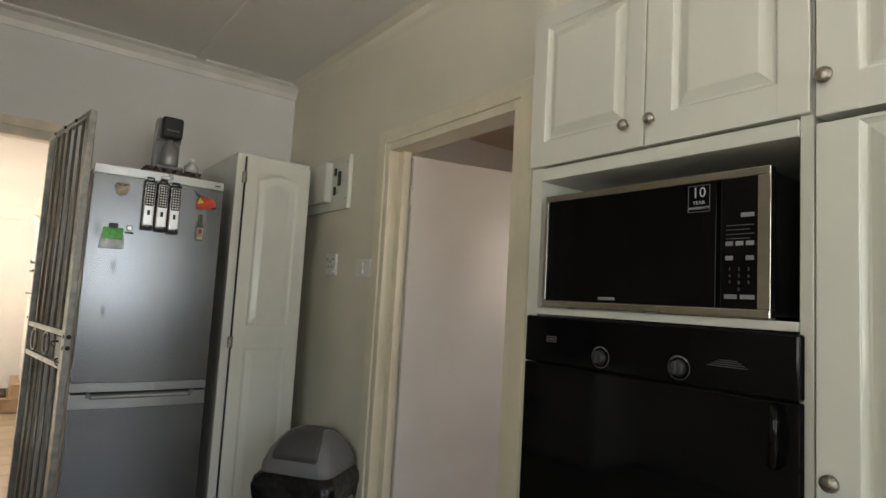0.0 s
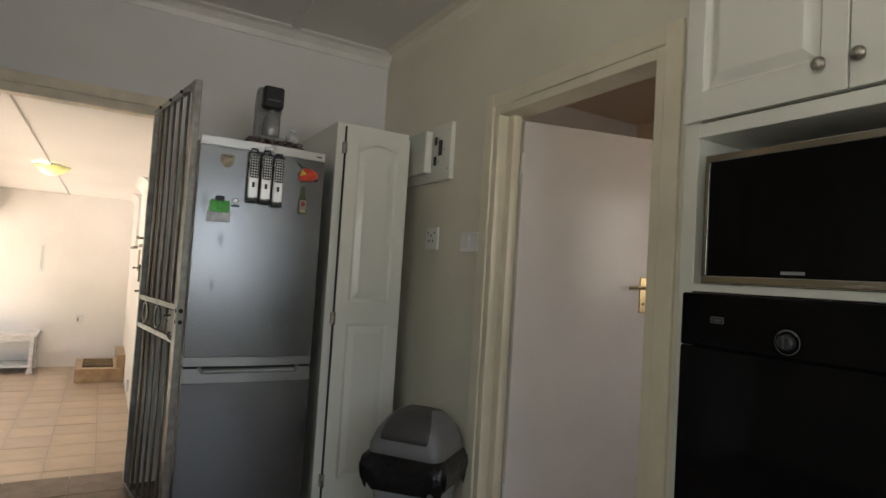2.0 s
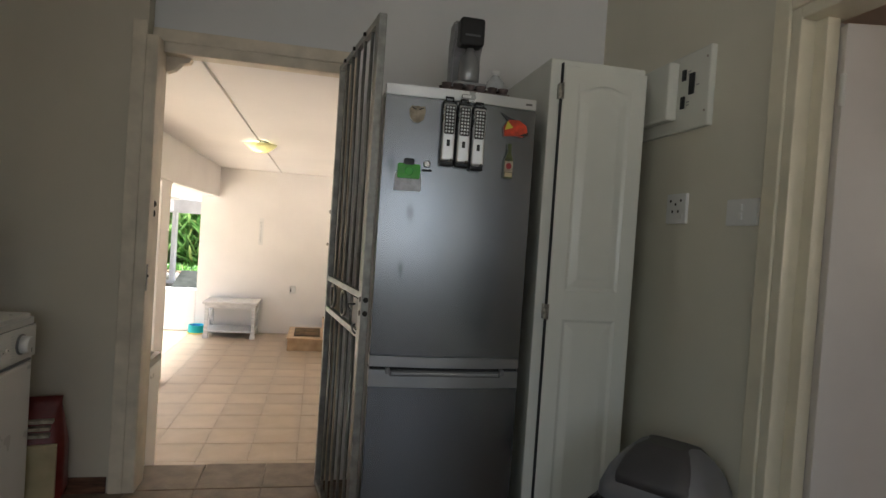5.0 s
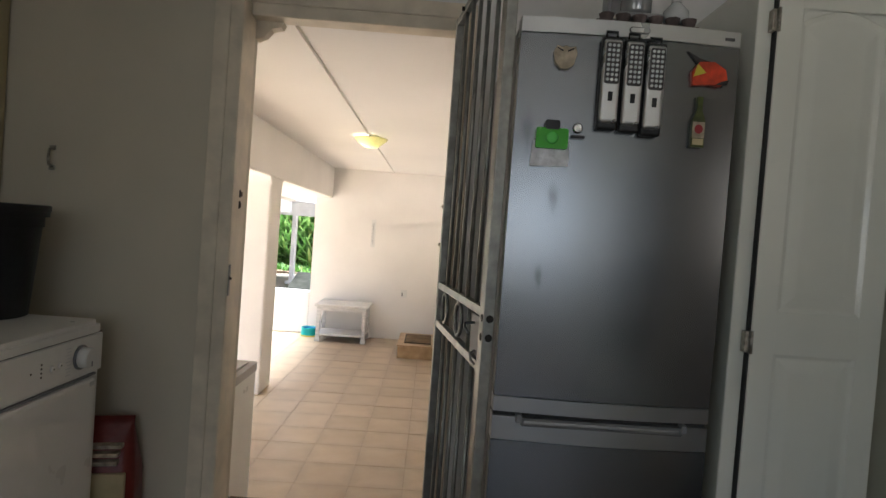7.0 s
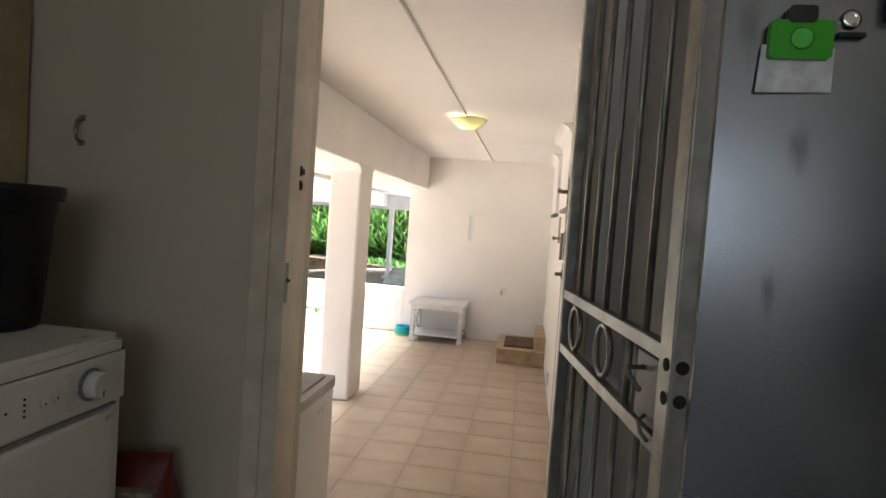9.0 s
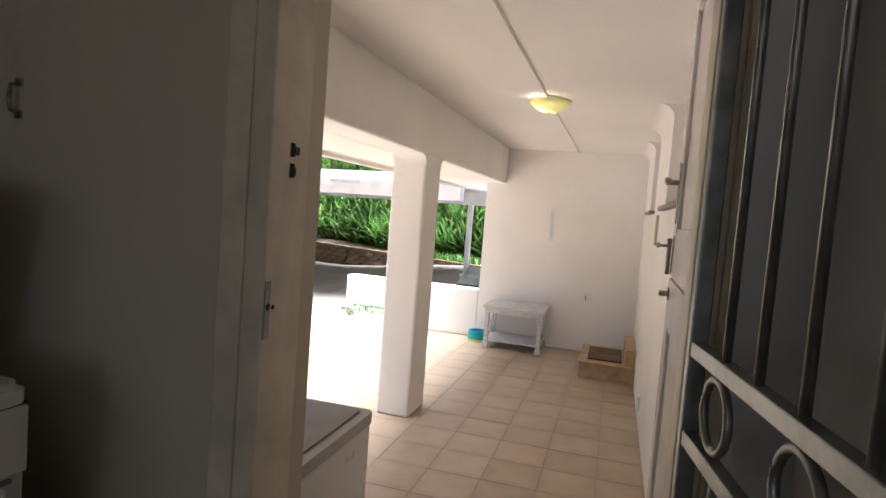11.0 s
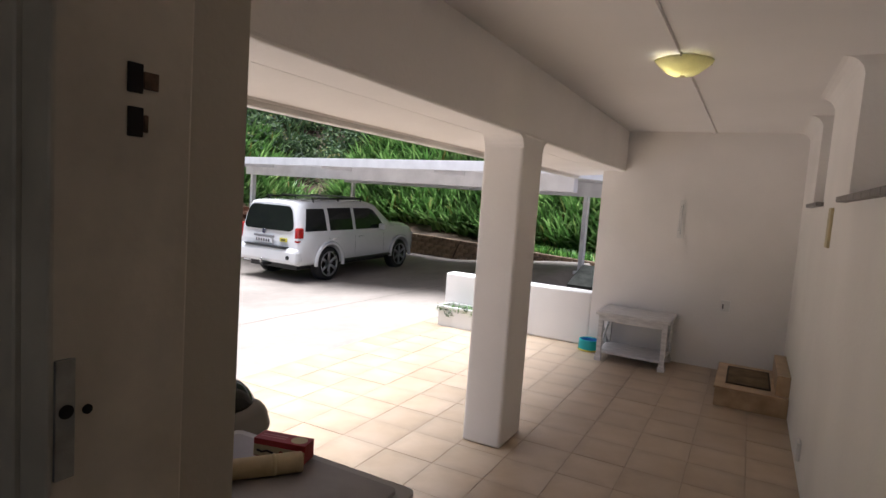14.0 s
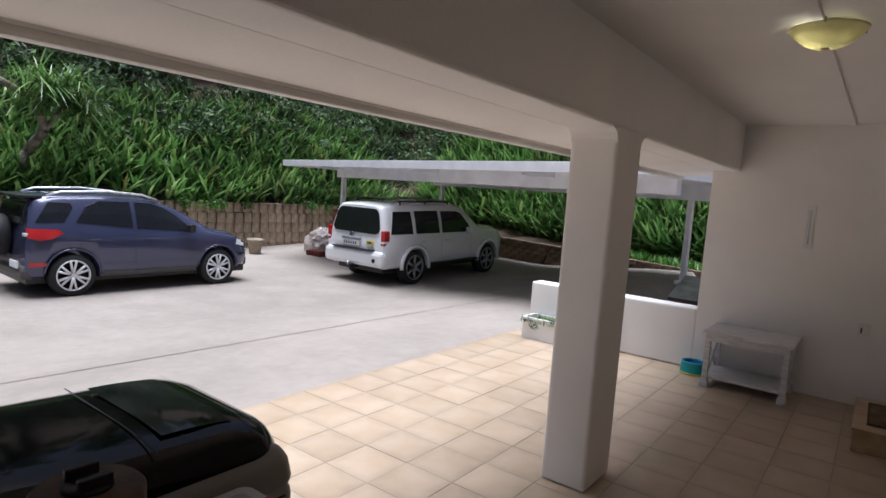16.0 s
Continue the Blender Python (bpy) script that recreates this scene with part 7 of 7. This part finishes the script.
part("trunk", bm, mat("grey_bark", (0.22, 0.19, 0.15), 0.9, var=0.25, scale=8, grain=40, bump=0.6), tr)
px, py, pz = tr.location
fern = [(px + 1.0 + rng.uniform(-0.4, 0.4), py + 0.6 + rng.uniform(-0.8, 0.8), pz + 2.1 + rng.uniform(-0.5, 0.45)) for _ in range(46)]
f = blades("fern_clump", fern, 16, 0.6, 0.04, M_STRAP, "drooping leaf clump in the tree", 1.5, 1.6)
f = blades("palm_fronds", [(-15.0 + rng.uniform(-0.3, 0.3), 6.6 + rng.uniform(-0.6, 0.6), 0.75 + rng.uniform(-0.1, 0.2)) for _ in range(16)], 14, 0.7, 0.05, M_BRIGHT, "low palm fronds above the retaining wall", 1.5, 0.9)

# planter plants
pp = [(-3.20 + 0.85 * rng.random(), 10.1 + 0.2 * rng.random(), OUT + 0.2) for _ in range(40)]
blades("planter_plants", pp, 9, 0.10, 0.012, M_BRIGHT, "small green plants in the trough", 1.2)
leaves("trailing_plant", [(-3.2, 10.05, OUT + 0.22), (-3.1, 10.04, OUT + 0.16), (-2.9, 10.06, OUT + 0.24), (-2.6, 10.06, OUT + 0.25)], [0.06] * 4, 40, 0.016, M_SHRUB, "small trailing plant over the trough edge", "plant")

# wooden box beyond the low wall
kb = thing("wooden_box", pose(-2.02, 11.6, yard_z(-2.05, 11.6)), "low reddish wooden box with a dark sloping lid", "box")
M_REDWOOD = mat("red_brown_stained_wood", (0.20, 0.075, 0.035), 0.7, var=0.25, scale=10, grain=40, bump=0.2, stretch=(1, 1, 6))
M_FELT = mat("dark_roofing_felt", (0.03, 0.031, 0.027), 1.0, var=0.2, grain=90, bump=0.3, ior=1.12)
put(kb, "body", M_REDWOOD, 0, 0.80, 0, 0.62, -0.26, 0.50, bevel=0.006)
for i in range(4):
    put(kb, "board", M_REDWOOD, 0.004, 0.796, -0.008, 0.0, -0.2 + i * 0.175, -0.03 + i * 0.175, bevel=0.003)
bm = B(); prism(bm, [(-0.06, 0.50), (0.68, 0.72), (0.68, 0.76), (-0.06, 0.54)], "x", -0.05, 0.85); part("lid", bm, M_FELT, kb, "dark sloping lid")

# clay pot, wrapped rubble and a timber pallet by the retaining wall
po = thing("plant_pot", pose(-13.9, 13.9, yard_z(-13.9, 13.9)), "weathered clay plant pot", "pot")
bm = B(); lathe(bm, [(0.15, 0), (0.20, 0.34), (0.235, 0.345), (0.235, 0.42), (0.20, 0.42), (0.18, 0.33), (0.0, 0.32)], 24, cap=False); part("pot", bm, mat("pale_clay", (0.36, 0.30, 0.22), 0.85, var=0.15), po)
rp = thing("wrapped_rubble", pose(-13.35, 16.0, yard_z(-13.3, 16)), "heap wrapped in clear plastic sheeting", "heap")
bm = B(); bmesh.ops.create_icosphere(bm, subdivisions=4, radius=1.0)
for v in bm.verts:
    v.co.x *= 0.75; v.co.y *= 0.6; v.co.z = max(-0.02, v.co.z) * 0.66
    v.co += v.normal * (lump(v.co, 4, 0.12) + lump(v.co, 11, 0.07))
part("sheet", bm, mat("dusty_plastic", (0.40, 0.34, 0.31), 0.3, var=0.2, scale=4, grain=10, bump=0.8), rp)
ps = thing("pallet", pose(-13.3, 16.9, yard_z(-13.3, 17)), "stack of brown timber pallets", "pallet")
for i in range(5):
    put(ps, "board", M_WOOD, -0.6, 0.6, -0.3, 0.3, 0.02 + i * 0.24, 0.12 + i * 0.24, bevel=0.006)
    put(ps, "block", M_WOOD, -0.5, -0.4, -0.28, 0.28, 0.12 + i * 0.24, 0.26 + i * 0.24, bevel=0.0)
    put(ps, "block", M_WOOD, 0.4, 0.5, -0.28, 0.28, 0.12 + i * 0.24, 0.26 + i * 0.24, bevel=0.0)
bx = thing("red_crate", pose(-12.75, 15.2, yard_z(-12.7, 15)), "low red plastic crate", "crate")
put(bx, "crate", mat("dull_red_plastic", (0.16, 0.025, 0.02), 0.55, var=0.2), -0.3, 0.3, -0.2, 0.2, 0, 0.15, bevel=0.015)
for i in range(5):
    put(bx, "rib", M_DARK, -0.27 + i * 0.125, -0.24 + i * 0.125, -0.206, -0.19, 0.02, 0.12, bevel=0.0)

# ---- pieces of walls and floors ----
rw = tagged(new("wall_retaining_left"), "brown block retaining wall", kind="structure")
bm = B(); box(bm, LXW - 0.5, LXW - 0.18, -6, 21, -1.3, 0.36); part("core", bm, M_SOIL, rw)
bm = B(); prism(bm, [(-0.15, -0.12), (-0.06, -0.14), (0.08, -0.13), (0.14, -0.03), (0.14, 0.03), (0.08, 0.13), (-0.06, 0.14), (-0.15, 0.12)], "z", 0, 0.29)
for v in bm.verts:
    v.co.x += lump(v.co, 9, 0.015)
bme = mesh_of("block", bm, M_BLOCK)
pr = random.Random(11)
for j in range(51):
    for k in range(5):
        y = 4.5 + j * 0.295 + (0.03 if k % 2 else 0)
        if y > 20.8:
            continue
        o = new("block", bme); o.parent = rw
        o.location = (LXW - 0.04 * k + pr.uniform(-0.02, 0.02), y, -1.0 + k * 0.295)
        o.rotation_euler = (pr.uniform(-0.02, 0.02), pr.uniform(-0.02, 0.02), pr.uniform(-0.05, 0.05))
rw2 = tagged(new("wall_retaining_back"), "low brown brick retaining wall", kind="structure")
bm = B(); box(bm, 0, 18, 0.11, 0.2, -1.2, -0.36); bm.transform(pose(-14.5, back_y(-14.5), 0, 0, 0, -10.8)); part("core", bm, M_SOIL, rw2)
bm = B(); box(bm, -0.165, 0.165, -0.07, 0.12, -0.055, 0.055, 0.01, 1); bme = mesh_of("brick", bm, M_BRICK)
for k in range(7):
    for j in range(42):
        x = 2.6 + j * 0.345 + (0.17 if k % 2 else 0)
        o = new("brick", bme); o.parent = rw2
        o.matrix_basis = pose(-14.5, back_y(-14.5), 0, 0, 0, -10.8) @ pose(x, pr.uniform(-0.012, 0.012), -0.86 + k * 0.12 - 0.024 * max(0.0, x - 5.6))
kerb = tagged(new("kerb"), "pale concrete kerb at the foot of the bank", kind="structure")
bm = B(); box(bm, 0, 18, -0.55, -0.08, -1.1, -0.72, 0.02); bm.transform(pose(-14.5, back_y(-14.5), 0, 0, 0, -10.8)); part("kerb_run", bm, M_CONCRETE, kerb)

# porch tiles
fl = bpy.data.objects["floor_porch"]
TP = 0.34
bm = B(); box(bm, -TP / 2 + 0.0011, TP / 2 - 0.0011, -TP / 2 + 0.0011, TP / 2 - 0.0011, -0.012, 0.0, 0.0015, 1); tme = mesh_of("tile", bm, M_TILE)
for i in range(-4, 8):
    for j in range(-7, 11):
        x, y = -2.15 + (i + 0.5) * TP, 6.68 + (j + 0.5) * TP
        if x + TP / 2 > RX + 0.06 or x - TP / 2 < -3.52 or y - TP / 2 < BY1 - 0.08 or y + TP / 2 > FY + 0.06:
            continue
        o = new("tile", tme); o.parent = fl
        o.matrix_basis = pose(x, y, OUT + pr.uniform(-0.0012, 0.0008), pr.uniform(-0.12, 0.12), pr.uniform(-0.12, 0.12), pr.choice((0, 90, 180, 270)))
# kitchen tiles by the back door
fk = bpy.data.objects["floor_kitchen"]
bm = B(); box(bm, -0.148, 0.148, -0.148, 0.148, -0.012, 0.0, 0.003, 1); tme = mesh_of("tile", bm, M_KFLOOR)
for i in range(10):
    for j in range(9):
        o = new("tile", tme); o.parent = fk
        o.matrix_basis = pose(-1.26 + i * 0.3, 1.71 + j * 0.3, pr.uniform(-0.001, 0.001), 0, 0, pr.choice((0, 90, 180, 270)))
